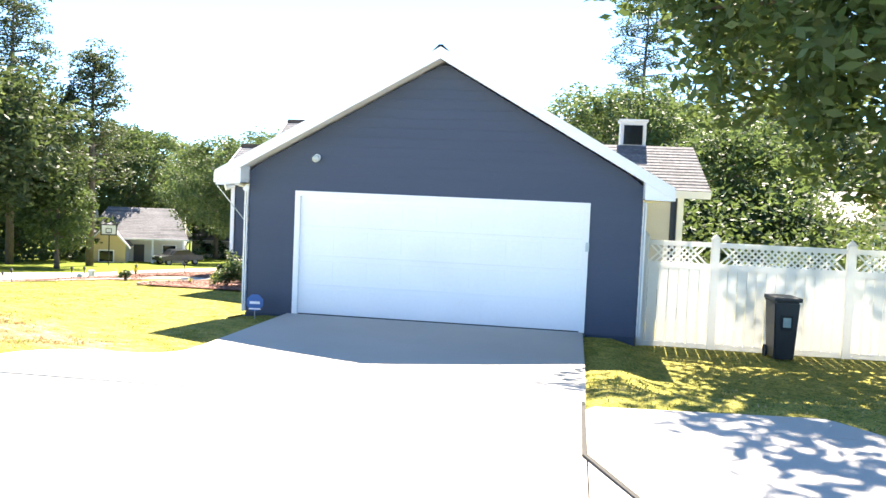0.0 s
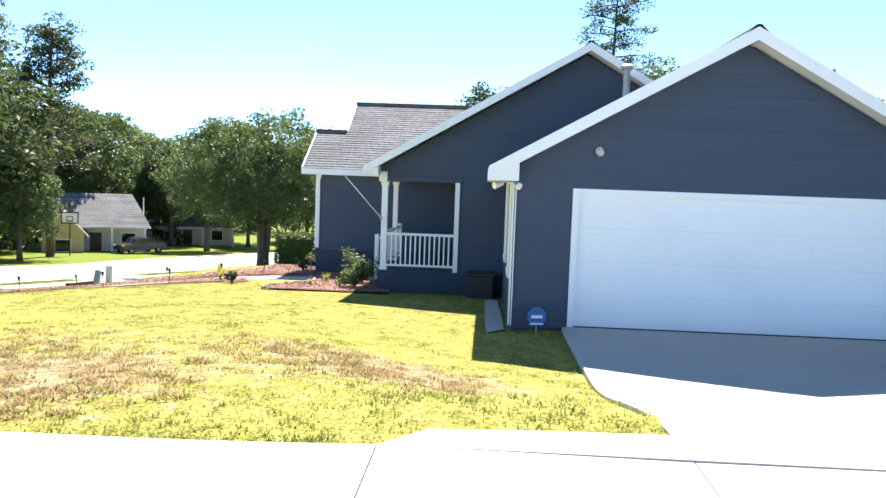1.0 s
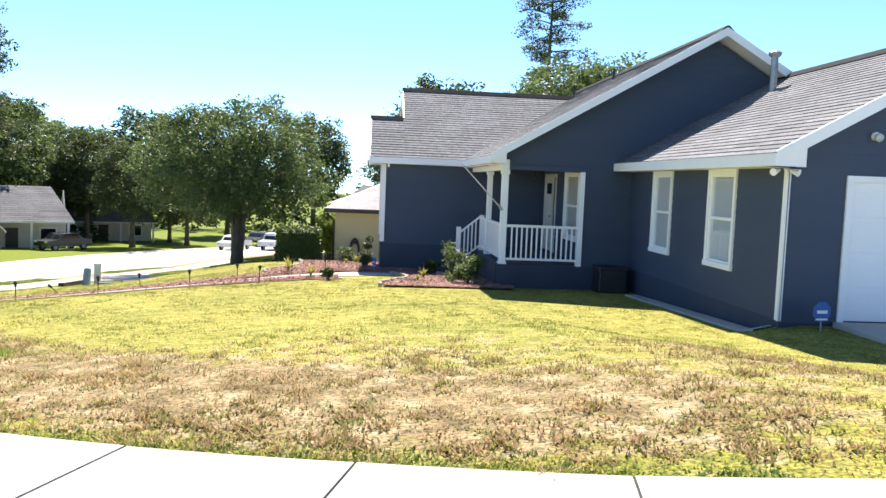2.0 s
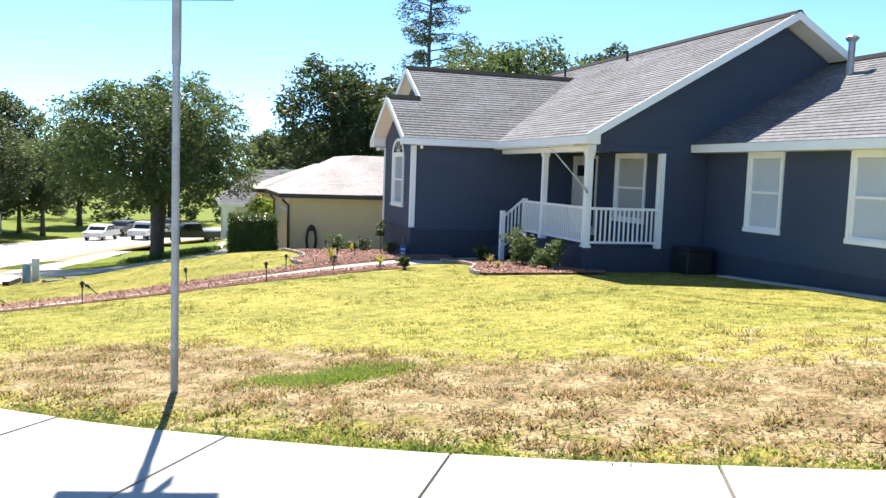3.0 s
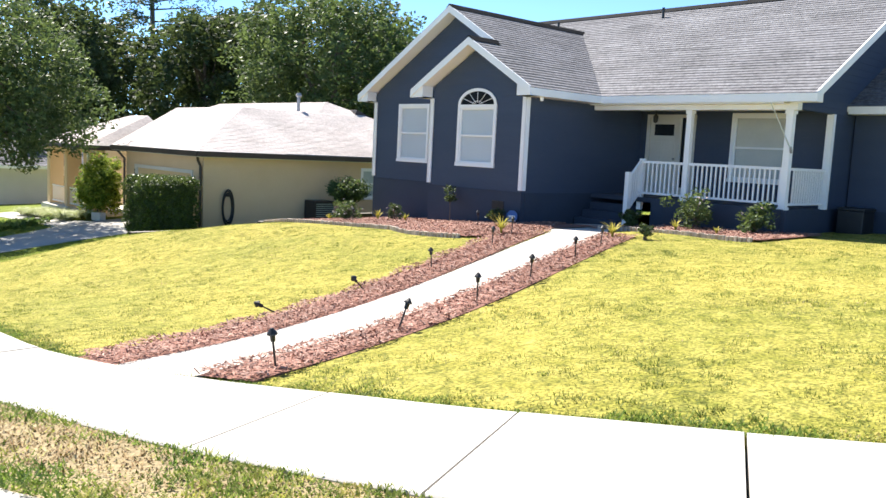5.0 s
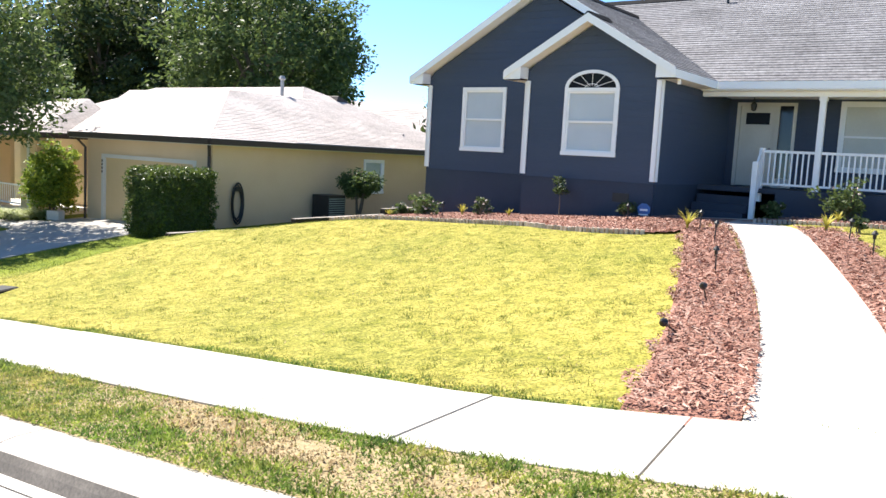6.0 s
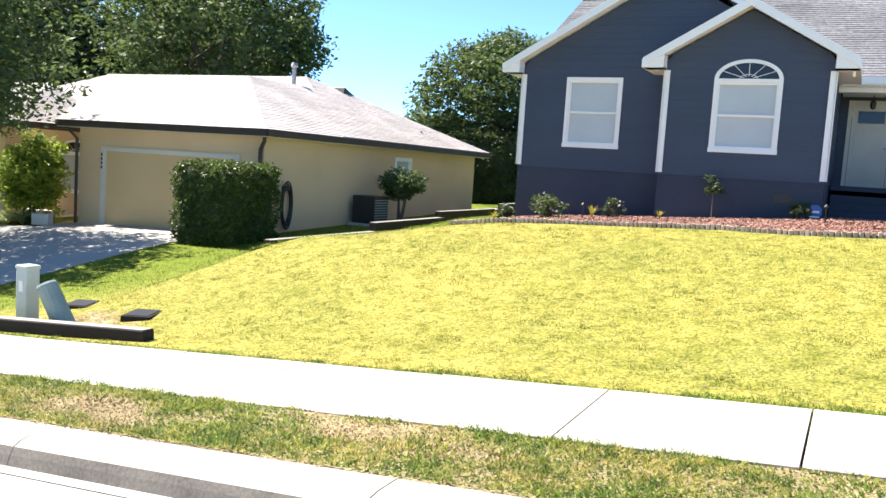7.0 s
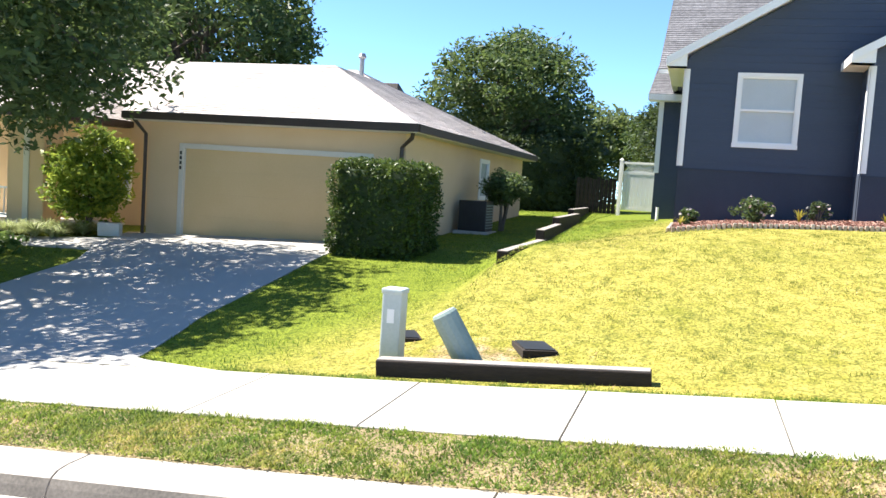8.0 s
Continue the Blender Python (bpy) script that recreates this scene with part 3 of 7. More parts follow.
drive_panel(9.803, 13.62, lambda y: -4.78, lambda y: 0.32)
drive_panel(6.034, 9.797, lambda y: -4.78, lambda y: 0.23 + 0.024 * (y - 6.0), 16)
drive_panel(5.5, 6.03, lambda y: float(np.interp(y, [5.52, 5.9, 6.02], [-6.6, -6.3, -4.82])), lambda y: 0.2, 6)
drive_panel(5.5, 6.05, lambda y: 0.225 if y < 5.86 else 0.225 + (y - 5.86) * 8.6, lambda y: float(np.interp(y, [5.52, 6.05], [2.3, 1.95])), 6)
apron = sweep("driveway_apron", CONCRETE, np.arange(-14, 3.4, 0.4), [(2.985, 0.004), (3.4, -0.03), (3.9, -0.09), (4.5, -0.17), (4.9, -0.24)], "concrete apron joining driveway and street", "apron")
for run in ([(0.212, 5.86), (0.205, 4.65), (0.5, 3.92)], [(-4.785, 6.0), (-4.77, 4.87), (-5.12, 3.92)]):
    for (ax, ay), (bx, by) in zip(run, run[1:]):
        part("joint", slanted((ax, ay, drive_level(ax, ay) - 0.03), (bx, by, drive_level(bx, by) - 0.045), 0.03, 0.047), JOINT, drive)

# walkway from pavement to porch, with mulch beds along it
WALK = [(-23.1, 20.03), (-20.6, 20.67), (-18.3, 21.39), (-14.63, 22.73), (-12.6, 23.55), (-10.6, 24.9), (-9.3, 25.4)]
ribbon("walkway", WALK, [0.62, 0.57, 0.56, 0.57, 0.6, 0.62, 0.62], 0.014, CONCRETE, "narrow pale concrete garden walkway with bark edges", "walkway", n=60)
ribbon("mulch_strip", [(p[0] - 0.34, p[1] + 1.0) for p in WALK[:5]], [0.42, 0.48, 0.48, 0.42, 0.4], 0.012, MULCH, "red bark mulch beside the walkway", "mulch", kind="stuff")
ribbon("mulch_strip", [(p[0] + 0.28, p[1] - 0.88) for p in WALK[:5]], [0.36, 0.36, 0.36, 0.36, 0.36], 0.012, MULCH, "red bark mulch beside the walkway", "mulch", kind="stuff")


def bed_a(x, y):
    edge = -13.9 - 0.55 * math.sin((y - 24.2) * 0.85) * (1 if y < 28 else 0.3)
    return edge < x < -10.2 and 24.75 < y < 33.5 and not (y > 32.6 and x < -13.4)


def bed_b(x, y):
    return -10.9 - 0.35 * math.sin(y * 1.3) < x < -8.3 and 20.3 < y < 24.3 - 0.25 * (x + 10)


draped("mulch_bed", bed_a, -14.8, -10.1, 24.6, 33.7, 0.1, 0.04, MULCH, "red bark mulch bed in front of the bay", "mulch")
draped("mulch_bed", bed_b, -11.5, -8.2, 20.2, 24.8, 0.1, 0.04, MULCH, "red bark mulch bed below the porch rail", "mulch")

# neighbour's drive
NEXT_RIGHT = [(-23.105, 37.55), (-22.7, 38.95), (-20.4, 39.6), (-17.4, 39.8), (-15.7, 40.0), (-12.9, 40.15)]
NEXT_LEFT = [(-23.105, 46.6), (-22.5, 45.1), (-20.0, 44.5), (-17.2, 44.5), (-15.7, 45.3), (-12.9, 46.6)]


def between(right, left, lift, mat, name, label, category):
    """A slab laid on the ground between two edge lines."""
    n, m = 40, 16
    t = np.linspace(0, 1, n)
    k = np.linspace(0, 1, len(right))
    r = np.column_stack([np.interp(t, k, [p[i] for p in right]) for i in (0, 1)])
    q = np.column_stack([np.interp(t, k, [p[i] for p in left]) for i in (0, 1)])
    verts, faces = [], []
    for a, b in zip(r, q):
        for j in range(-1, m + 2):
            u = min(max(j, 0), m) / m
            x, y = a * (1 - u) + b * u
            verts.append((x, y, height(x, y) + lift - (0.08 if j in (-1, m + 1) else 0)))
    w = m + 3
    for i in range(n - 1):
        for j in range(w - 1):
            faces.append((i * w + j, i * w + w + j, i * w + w + j + 1, i * w + j + 1))
    return tagged(part_mesh(name, mesh_from(name, verts, faces), mat), label, category, kind="structure")


between(NEXT_RIGHT, NEXT_LEFT, 0.012, CONCRETE, "neighbour_driveway", "shaded concrete driveway of the tan house", "driveway")
ribbon("neighbour_path", [(-15.3, 45.0), (-15.35, 47.5), (-15.2, 51.0), (-14.9, 57.0)], [0.9, 0.55, 0.55, 0.55], 0.016, CONCRETE, "pale concrete path along the border planting", "path")

# ---- the blue house ----
SLOPE = 0.58
house = thing("house", "slate-blue lap-sided single-storey house with white trim", "house")


def placer(axis, at, out):
    """Maps (along the wall, out of the wall, up) into the house."""
    return (lambda a, o, z: (at + out * o, a, z)) if axis == "x" else (lambda a, o, z: (a, at + out * o, z))


def wall_box(where, a0, a1, o0, o1, z0, z1, bm=None, bevel=0.0):
    p, q = where(a0, o0, z0), where(a1, o1, z1)
    return box(min(p[0], q[0]), max(p[0], q[0]), min(p[1], q[1]), max(p[1], q[1]), z0, z1, bm, bevel)


def siding(name, parent, axis, at, out, low, high, z0, z1, holes=(), mat=BLUE, course=0.165, thick=0.1):
    """A wall of lapped boards between the lines low(z) and high(z), with openings (a0, a1, z0, z1)."""
    where = placer(axis, at, out)
    cuts = sorted({round(z, 3) for z in [*np.arange(z0, z1, course), z1, *[h for hole in holes for h in hole[2:] if z0 < h < z1]]})
    verts, faces = [], []
    for b, t in zip(cuts, cuts[1:]):
        if t - b < 0.004:
            continue
        spans = [(low(b), high(b), low(t), high(t))]
        for h0, h1, hz0, hz1 in holes:
            if hz0 < (b + t) / 2 < hz1:
                cut = []
                for l0, r0, l1, r1 in spans:
                    if l0 < h0:
                        cut.append((l0, min(h0, r0), min(l1, h0), min(h0, r1)))
                    if r0 > h1:
                        cut.append((max(h1, l0), r0, max(h1, l1), max(r1, h1)))
                spans = cut
        lap = 0.009 * (t - b) / course
        for l0, r0, l1, r1 in spans:
            if r0 - l0 < 0.01 and r1 - l1 < 0.01:
                continue
            k = len(verts)
            verts += [where(l0, -thick, b), where(r0, -thick, b), where(r0, lap, b), where(l0, lap, b),
                      where(l1, -thick, t), where(r1, -thick, t), where(r1, 0.0, t), where(l1, 0.0, t)]
            faces += [tuple(k + i for i in f) for f in ((0, 1, 2, 3), (7, 6, 5, 4), (3, 2, 6, 7), (0, 4, 5, 1), (0, 3, 7, 4), (1, 5, 6, 2))]
    me = mesh_from(name, verts, faces)
    bm = bmesh.new()
    bm.from_mesh(me)
    bmesh.ops.recalc_face_normals(bm, faces=bm.faces[:])
    return tagged(part(name, bm, mat, parent), kind="stuff")


def roof_slope(name, parent, eave_a, eave_b, ridge_b, ridge_a, mat=SHINGLE, course=0.15, tab=0.95, seed=1, thick=0.11):
    """Shingle courses over a deck; the corners in order round the slope, lowest edge first."""
    ea, eb, rb, ra = (Vector(v) for v in (eave_a, eave_b, ridge_b, ridge_a))
    normal = (eb - ea).cross(ra - ea if (ra - ea).length > 0.01 else rb - ea).normalized()
    if normal.z < 0:
        normal = -normal
    rise = max((ra - ea).length, 0.1)
    n = max(2, int(rise / course))
    rnd = random.Random(seed)
    verts, faces = [], []
    for i in range(n):
        f0, f1 = i / n, min(1.0, (i + 1.12) / n)
        l0, r0 = ea.lerp(ra, f0), eb.lerp(rb, f0)
        l1, r1 = ea.lerp(ra, f1), eb.lerp(rb, f1)
        width = (r0 - l0).length
        m = max(1, int(width / tab))
        shift = rnd.uniform(-0.35, 0.35) / m
        edges = [0.0] + [min(0.995, max(0.005, (j + shift + rnd.uniform(-0.2, 0.2)) / m)) for j in range(1, m)] + [1.0]
        for u, v in zip(edges, edges[1:]):
            if v - u < 1e-3:
                continue
            up0, up1 = normal * (0.018 + rnd.uniform(0, 0.005)), normal * 0.006
            k = len(verts)
            verts += [tuple(l0.lerp(r0, u) + up0), tuple(l0.lerp(r0, v) + up0), tuple(l1.lerp(r1, v) + up1), tuple(l1.lerp(r1, u) + up1),
                      tuple(l0.lerp(r0, u)), tuple(l0.lerp(r0, v))]
            faces += [(k, k + 1, k + 2, k + 3), (k + 4, k + 5, k + 1, k)]
    slope = tagged(part_mesh(name, mesh_from(name, verts, faces), mat, parent), kind="stuff")
    bm = bmesh.new()
    top = [bm.verts.new(v) for v in (ea, eb, rb, ra)]
    low = [bm.verts.new(v - Vector((0, 0, thick))) for v in (ea, eb, rb, ra)]
    if (rb - ra).length < 0.01:
        bm.verts.remove(top.pop()), bm.verts.remove(low.pop())
    bm.faces.new(top)
    bm.faces.new(low[::-1])
    for i in range(len(top)):
        j = (i + 1) % len(top)
        bm.faces.new((top[i], low[i], low[j], top[j]))
    bmesh.ops.recalc_face_normals(bm, faces=bm.faces[:])
    part("roof_deck", bm, WHITE if mat == SHINGLE else mat, slope)
    return slope


def gable_roof(parent, along_axis, mid, half, eave_z, start, end, slope=SLOPE, mat=SHINGLE, seed=1, sides=(-1, 1), cap=CAPDARK, rake_from=(0.0, 0.0)):
    """A ridge along an axis at mid, with eaves half to each side, from start (the open gable) to end."""
    top = eave_z + slope * half
    for side in sides:
        if along_axis == "y":
            pts = [(mid + side * half, start, eave_z), (mid + side * half, end, eave_z), (mid, end, top), (mid, start, top)]
        else:
            pts = [(start, mid + side * half, eave_z), (end, mid + side * half, eave_z), (end, mid, top), (start, mid, top)]
        roof_slope("roof_slope", parent, *pts, mat=mat, seed=seed + side)
    for side in sides:
        # rake board under the gable's edge
        up = rake_from[0 if side < 0 else 1]
        near, low = half * (1 - up), eave_z + (top - eave_z) * up - 0.15
        if along_axis == "y":
            a, b = (mid + side * near, start + 0.015, low), (mid, start + 0.015, top - 0.15)
        else:
            a, b = (start + 0.015, mid + side * near, low), (start + 0.015, mid, top - 0.15)
        part("rake_board", slanted(a, b, 0.035, 0.19), WHITE, parent)
    # ridge cap
    if along_axis == "y":
        cap_bm = prism([(mid - 0.16, top - 0.05), (mid - 0.03, top + 0.075), (mid + 0.03, top + 0.075), (mid + 0.16, top - 0.05), (mid, top - 0.02)], "y", start, end)
    else:
        cap_bm = prism([(mid - 0.16, top - 0.05), (mid - 0.03, top + 0.075), (mid + 0.03, top + 0.075), (mid + 0.16, top - 0.05), (mid, top - 0.02)], "x", start, end)
    part("ridge_cap", cap_bm, cap, parent)
    return top


def fascia(parent, a, b, drop=0.17, wide=0.03):
    part("fascia", slanted((a[0], a[1], a[2] - drop), (b[0], b[1], b[2] - drop), wide, drop + 0.005), WHITE, parent)


def quad(points):
    b = bmesh.new()
    b.faces.new([b.verts.new(p) for p in points])
    return b


def window(parent, axis, at, out, a0, a1, z0, z1, arch=0.0, trim=0.085, blind=BLIND, slats=True, dark_top=False):
    """A double-hung window in white trim; arch: the rise of a fanlight above the sashes."""
    where = placer(axis, at, out)
    w = thing_part("window", parent)
    mid, half = (a0 + a1) / 2, (a1 - a0) / 2

    for name, b in (("trim", wall_box(where, a0, a0 + trim, 0.0, 0.04, z0, z1)), ("trim", wall_box(where, a1 - trim, a1, 0.0, 0.04, z0, z1)),
                    ("trim", wall_box(where, a0 + trim, a1 - trim, 0.0, 0.04, z1 - trim, z1)), ("sill", wall_box(where, a0 - 0.01, a1 + 0.01, 0.0, 0.055, z0 - 0.01, z0 + trim))):
        part(name, b, WHITE, w)
    i0, i1, j0, j1 = a0 + trim, a1 - trim, z0 + trim, z1 - trim
    zm = (j0 + j1) / 2
    sash = bmesh.new()
    for b0, b1, lo, hi, o in ((i0, i0 + 0.035, j0, j1, 0), (i1 - 0.035, i1, j0, j1, 0), (i0 + 0.035, i1 - 0.035, j0, j0 + 0.04, 0),
                              (i0 + 0.035, i1 - 0.035, j1 - 0.04, j1, 0), (i0 + 0.035, i1 - 0.035, zm - 0.025, zm + 0.025, 0.008)):
        wall_box(where, b0, b1, -0.035, 0.012 + o, lo, hi, sash)
    part("sash", sash, WHITE, w)
    for lo, hi in ((j0 + 0.04, zm - 0.025), (zm + 0.025, j1 - 0.04)):
        g = part("pane", quad([where(i0 + 0.035, -0.015, lo), where(i1 - 0.035, -0.015, lo), where(i1 - 0.035, -0.015, hi), where(i0 + 0.035, -0.015, hi)]), PANE, w)
        g.visible_shadow = False
    b = bmesh.new()
    if slats:
        z = j0
        while z < j1:
            p = [where(i0, -0.028, z), where(i1, -0.028, z), where(i1, -0.04, z + 0.046), where(i0, -0.04, z + 0.046)]
            b.faces.new([b.verts.new(v) for v in p])
            z += 0.043
        wall_box(where, i0, i1, -0.1, -0.085, j0, j1, b)
    else:
        wall_box(where, i0, i1, -0.07, -0.05, j0, j1, b)
    part("blind", b, blind, w)
    if arch:
        n = 18

        def curve(r0, r1, zb):
            return [(mid + r0 * math.cos(math.pi * k / n), zb + r1 * math.sin(math.pi * k / n)) for k in range(n + 1)]
        zb = z1 - 0.01
        outer, inner = curve(half, arch, zb), curve(half - trim, arch - trim * 0.9, zb)
        b = bmesh.new()
        rows = [[b.verts.new(where(a, o, z)) for a, z in line] for line, o in ((outer, 0.02), (outer, 0.042), (inner, 0.042), (inner, 0.016))]
        for r, q in zip(rows, rows[1:]):
            for k in range(n):
                b.faces.new((r[k], r[k + 1], q[k + 1], q[k]))
        bmesh.ops.recalc_face_normals(b, faces=b.faces[:])
        part("arch_trim", b, WHITE, w)
        b = bmesh.new()
        b.faces.new([b.verts.new(where(a, 0.02, z)) for a, z in inner])
        part("fanlight_pane", b, DARKGLASS, w)
        b = bmesh.new()
        for ang in (30, 60, 90, 120, 150):
            c, s = math.cos(radians(ang)), math.sin(radians(ang))
            e = (half - trim, arch - trim)
            p0, p1 = (mid + 0.16 * e[0] * c, zb + 0.16 * e[1] * s), (mid + e[0] * c, zb + e[1] * s)
            tube([where(p0[0], 0.026, p0[1]), where(p1[0], 0.026, p1[1])], [0.007, 0.007], 5, b)
        tube([where(mid + 0.3 * e[0] * math.cos(radians(g)), 0.026, zb + 0.3 * e[1] * math.sin(radians(g))) for g in range(0, 181, 20)], [0.007] * 10, 5, b)
        part("fanlight_bars", b, WHITE, w)
    return w


def thing_part(name, parent):
    ob = new(name)
    ob.parent = parent
    return ob


GX0, GX1, GY, GM = -5.55, 1.17, 13.68, -2.19
G_EAVE, EAVE = 2.40, 2.47
# garage walls
DOOR = (-4.62, 0.26, 0.0, 2.07)
siding("front_wall", house, "y", GY, -1, lambda z: GX0 + max(0, (z - 2.5) / 0.56), lambda z: GX1 - max(0, (z - 2.5) / 0.56), -0.02, 4.34, [DOOR])
WIN_G = [(15.4, 16.54, 0.55, 2.23), (18.35, 19.49, 0.55, 2.23)]
siding("garage_side_wall", house, "x", GX0, -1, lambda z: GY + 0.005, lambda z: 21.0, 0.0, 2.3, WIN_G)
siding("garage_back_side", house, "x", GX1, 1, lambda z: GY + 0.005, lambda z: 21.0, 0.0, 2.3)
for a, b, z in ((GX0, GX1, 0),):
    part("foundation", box(GX0 - 0.012, GX0 + 0.1, GY + 0.1, 21.0, -0.9, 0.0), SKIRT, house)
    part("foundation", box(GX0 - 0.012, DOOR[0] - 0.1, GY - 0.006, GY + 0.1, -0.6, -0.02), SKIRT, house)
    part("foundation", box(DOOR[1] + 0.1, GX1, GY - 0.006, GY + 0.1, -0.6, -0.02), SKIRT, house)
    part("foundation", box(GX1 - 0.1, GX1 + 0.012, GY + 0.1, 21.0, -0.9, 0.0), SKIRT, house)
for a0, a1, z0, z1 in WIN_G:
    window(house, "x", GX0, -1, a0, a1, z0, z1)
gable_roof(house, "y", GM, 3.81, G_EAVE, 13.22, 21.2, slope=0.56, seed=3)
fascia(house, (-6.0, 13.22, G_EAVE), (-6.0, 21.0, G_EAVE))
fascia(house, (1.62, 13.22, G_EAVE), (1.62, 21.0, G_EAVE))
part("soffit", box(-5.99, GX0, 13.25, 21.0, G_EAVE - 0.17, G_EAVE - 0.15), WHITE, house)
part("soffit", box(GX1, 1.61, 13.25, 21.0, G_EAVE - 0.17, G_EAVE - 0.15), WHITE, house)
for x, o in ((GX0, -1), (GX1, 1)):
    b = box(min(x - 0.07 * -o, x + 0.03 * o), max(x - 0.07 * -o, x + 0.03 * o), GY - 0.045, GY - 0.018, 0.0, G_EAVE - 0.2)
    box(x + 0.012 * o if o > 0 else x - 0.045, x + 0.045 if o > 0 else x - 0.012, GY - 0.045, GY + 0.1, 0.0, G_EAVE - 0.2, b)
    part("corner_board", b, WHITE, house)

# garage door of four rows of raised panels
gdoor = thing_part("garage_door", house)
tagged(gdoor, "closed white sectional garage door")
for r in range(4):
    z0 = 0.015 + r * 0.512
    part("door_section", box(DOOR[0] + 0.005, DOOR[1] - 0.005, GY + 0.05, GY + 0.09, z0, z0 + 0.5105, bevel=0.0015), DOORWHITE, gdoor)
    for c in range(8):
        x0 = DOOR[0] + 0.09 + c * 0.597
        b = box(x0, x0 + 0.52, GY + 0.0478, GY + 0.052, z0 + 0.085, z0 + 0.42, bevel=0.002)
        part("door_panel", b, DOORWHITE, gdoor)
for x0, x1, z0, z1 in ((DOOR[0] - 0.08, DOOR[0] + 0.01, 0, 2.15), (DOOR[1] - 0.01, DOOR[1] + 0.08, 0, 2.15), (DOOR[0] + 0.01, DOOR[1] - 0.01, 2.06, 2.15)):
    part("door_trim", box(x0, x1, GY - 0.04, GY + 0.05, z0, z1), WHITE, gdoor)
part("weather_seal", box(DOOR[0], DOOR[1], GY + 0.05, GY + 0.08, -0.01, 0.016), BLACK, gdoor)
part("garage_floor", box(GX0 + 0.1, GX1 - 0.1, GY + 0.1, 20.9, -0.15, -0.004), CONCRETE, house)

# main body: gable towards the drive, porch under its long slope
MX, M_HALF = -3.75, 5.2
PEAK = EAVE + SLOPE * M_HALF
ROOFLINE = lambda x: EAVE - 0.16 + SLOPE * (M_HALF - abs(x - MX))
siding("gable_wall", house, "y", 21.04, -1, lambda z: max(-8.62, MX - M_HALF + (z - (EAVE - 0.16)) / SLOPE), lambda z: MX + M_HALF - (z - (EAVE - 0.16)) / SLOPE if z > EAVE else 1.17,
       0.0, 5.3, [(-8.7, -6.68, -0.1, 2.17)])
part("foundation", box(-8.62, -5.55, 21.03, 21.14, -1.1, 0.0), SKIRT, house)
part("foundation", box(-8.64, -8.52, 21.14, 24.3, -1.2, 0.0), SKIRT, house)
part("foundation", box(-8.64, -6.6, 24.3, 24.42, -1.2, 0.0), SKIRT, house)
part("porch_floor", box(-8.6, -6.5, 21.1, 26.3, -0.1, 0.012), SKIRT, house)
gable_roof(house, "y", MX, M_HALF, EAVE, 20.43, 34.2, seed=7)
fascia(house, (MX - M_HALF, 20.43, EAVE), (MX - M_HALF, 26.0, EAVE))
part("rear_wall", box(-4.9, 1.1, 33.7, 33.8, -2.0, 2.4), BLUE, house)
b = prism([(-8.4, 2.4), (1.1, 2.4), (MX, 5.2)], "y", 33.7, 33.8)
part("rear_gable", b, BLUE, house)
part("east_wall", box(1.0, 1.1, 21.04, 33.7, -1.0, 2.4), BLUE, house)
# porch: door wall, ceiling, beam, posts, rails
DOORS = (24.66, 26.1, 0.02, 2.16)
WIN_P = (22.08, 23.62, 0.5, 2.22)
siding("porch_wall", house, "x", -6.5, -1, lambda z: 21.1, lambda z: 26.35, 0.0, 2.5, [DOORS, WIN_P])
window(house, "x", -6.5, -1, *WIN_P, slats=False, blind=CREAM)
part("porch_ceiling", box(-8.9, -6.5, 21.16, 26.3, 2.27, 2.3), WHITE, house)
part("porch_beam", box(-8.637, -8.44, 20.968, 26.35, 2.155, 2.4), WHITE, house)
part("porch_beam", box(-8.435, -6.6, 20.985, 21.13, 2.18, 2.28), BLUE, house)
fd = thing_part("front_door", house)
tagged(fd, "cream front door with a small dark window")
part("door_leaf", box(-6.49, -6.44, 25.16, 26.04, 0.03, 2.1, bevel=0.004), CREAM, fd)
for y0, y1, z0, z1 in ((25.26, 25.56, 0.2, 0.75), (25.66, 25.96, 0.2, 0.75), (25.26, 25.56, 0.85, 1.45), (25.66, 25.96, 0.85, 1.45)):
    part("door_panel", box(-6.5, -6.488, y0, y1, z0, z1, bevel=0.005), CREAM, fd)
part("door_light", box(-6.505, -6.49, 25.3, 25.9, 1.62, 1.92), DARKGLASS, fd)
for y0, y1, z0, z1 in ((24.64, 24.72, 0.02, 2.18), (25.06, 25.15, 0.02, 2.18), (26.05, 26.14, 0.02, 2.18), (24.72, 25.06, 2.1, 2.18), (25.15, 26.05, 2.1, 2.18), (24.72, 25.06, 0.02, 0.25)):
    part("door_frame", box(-6.53, -6.44, y0, y1, z0, z1), CREAM, fd)
part("sidelight", box(-6.49, -6.47, 24.72, 25.06, 0.25, 2.1), DARKGLASS, fd)
part("door_knob", tube([(-6.49, 25.24, 1.0), (-6.53, 25.24, 1.0), (-6.57, 25.24, 1.0)], [0.012, 0.03, 0.026], 10), STEEL, fd)


def post(x, y, z0, z1, w=0.13):
    b = box(x - w / 2, x + w / 2, y - w / 2, y + w / 2, z0, z1, bevel=0.008)
    box(x - w / 2 - 0.02, x + w / 2 + 0.02, y - w / 2 - 0.02, y + w / 2 + 0.02, z0, z0 + 0.12, b)
    box(x - w / 2 - 0.02, x + w / 2 + 0.02, y - w / 2 - 0.02, y + w / 2 + 0.02, z1 - 0.1, z1, b)
    return part("porch_post", b, WHITE, house)


post(-8.5, 21.16, -0.06, 2.17, 0.15)
post(-8.5, 23.6, 0.0, 2.17)
part("half_post", box(-6.78, -6.67, 20.98, 21.14, 0.0, 2.18), WHITE, house)


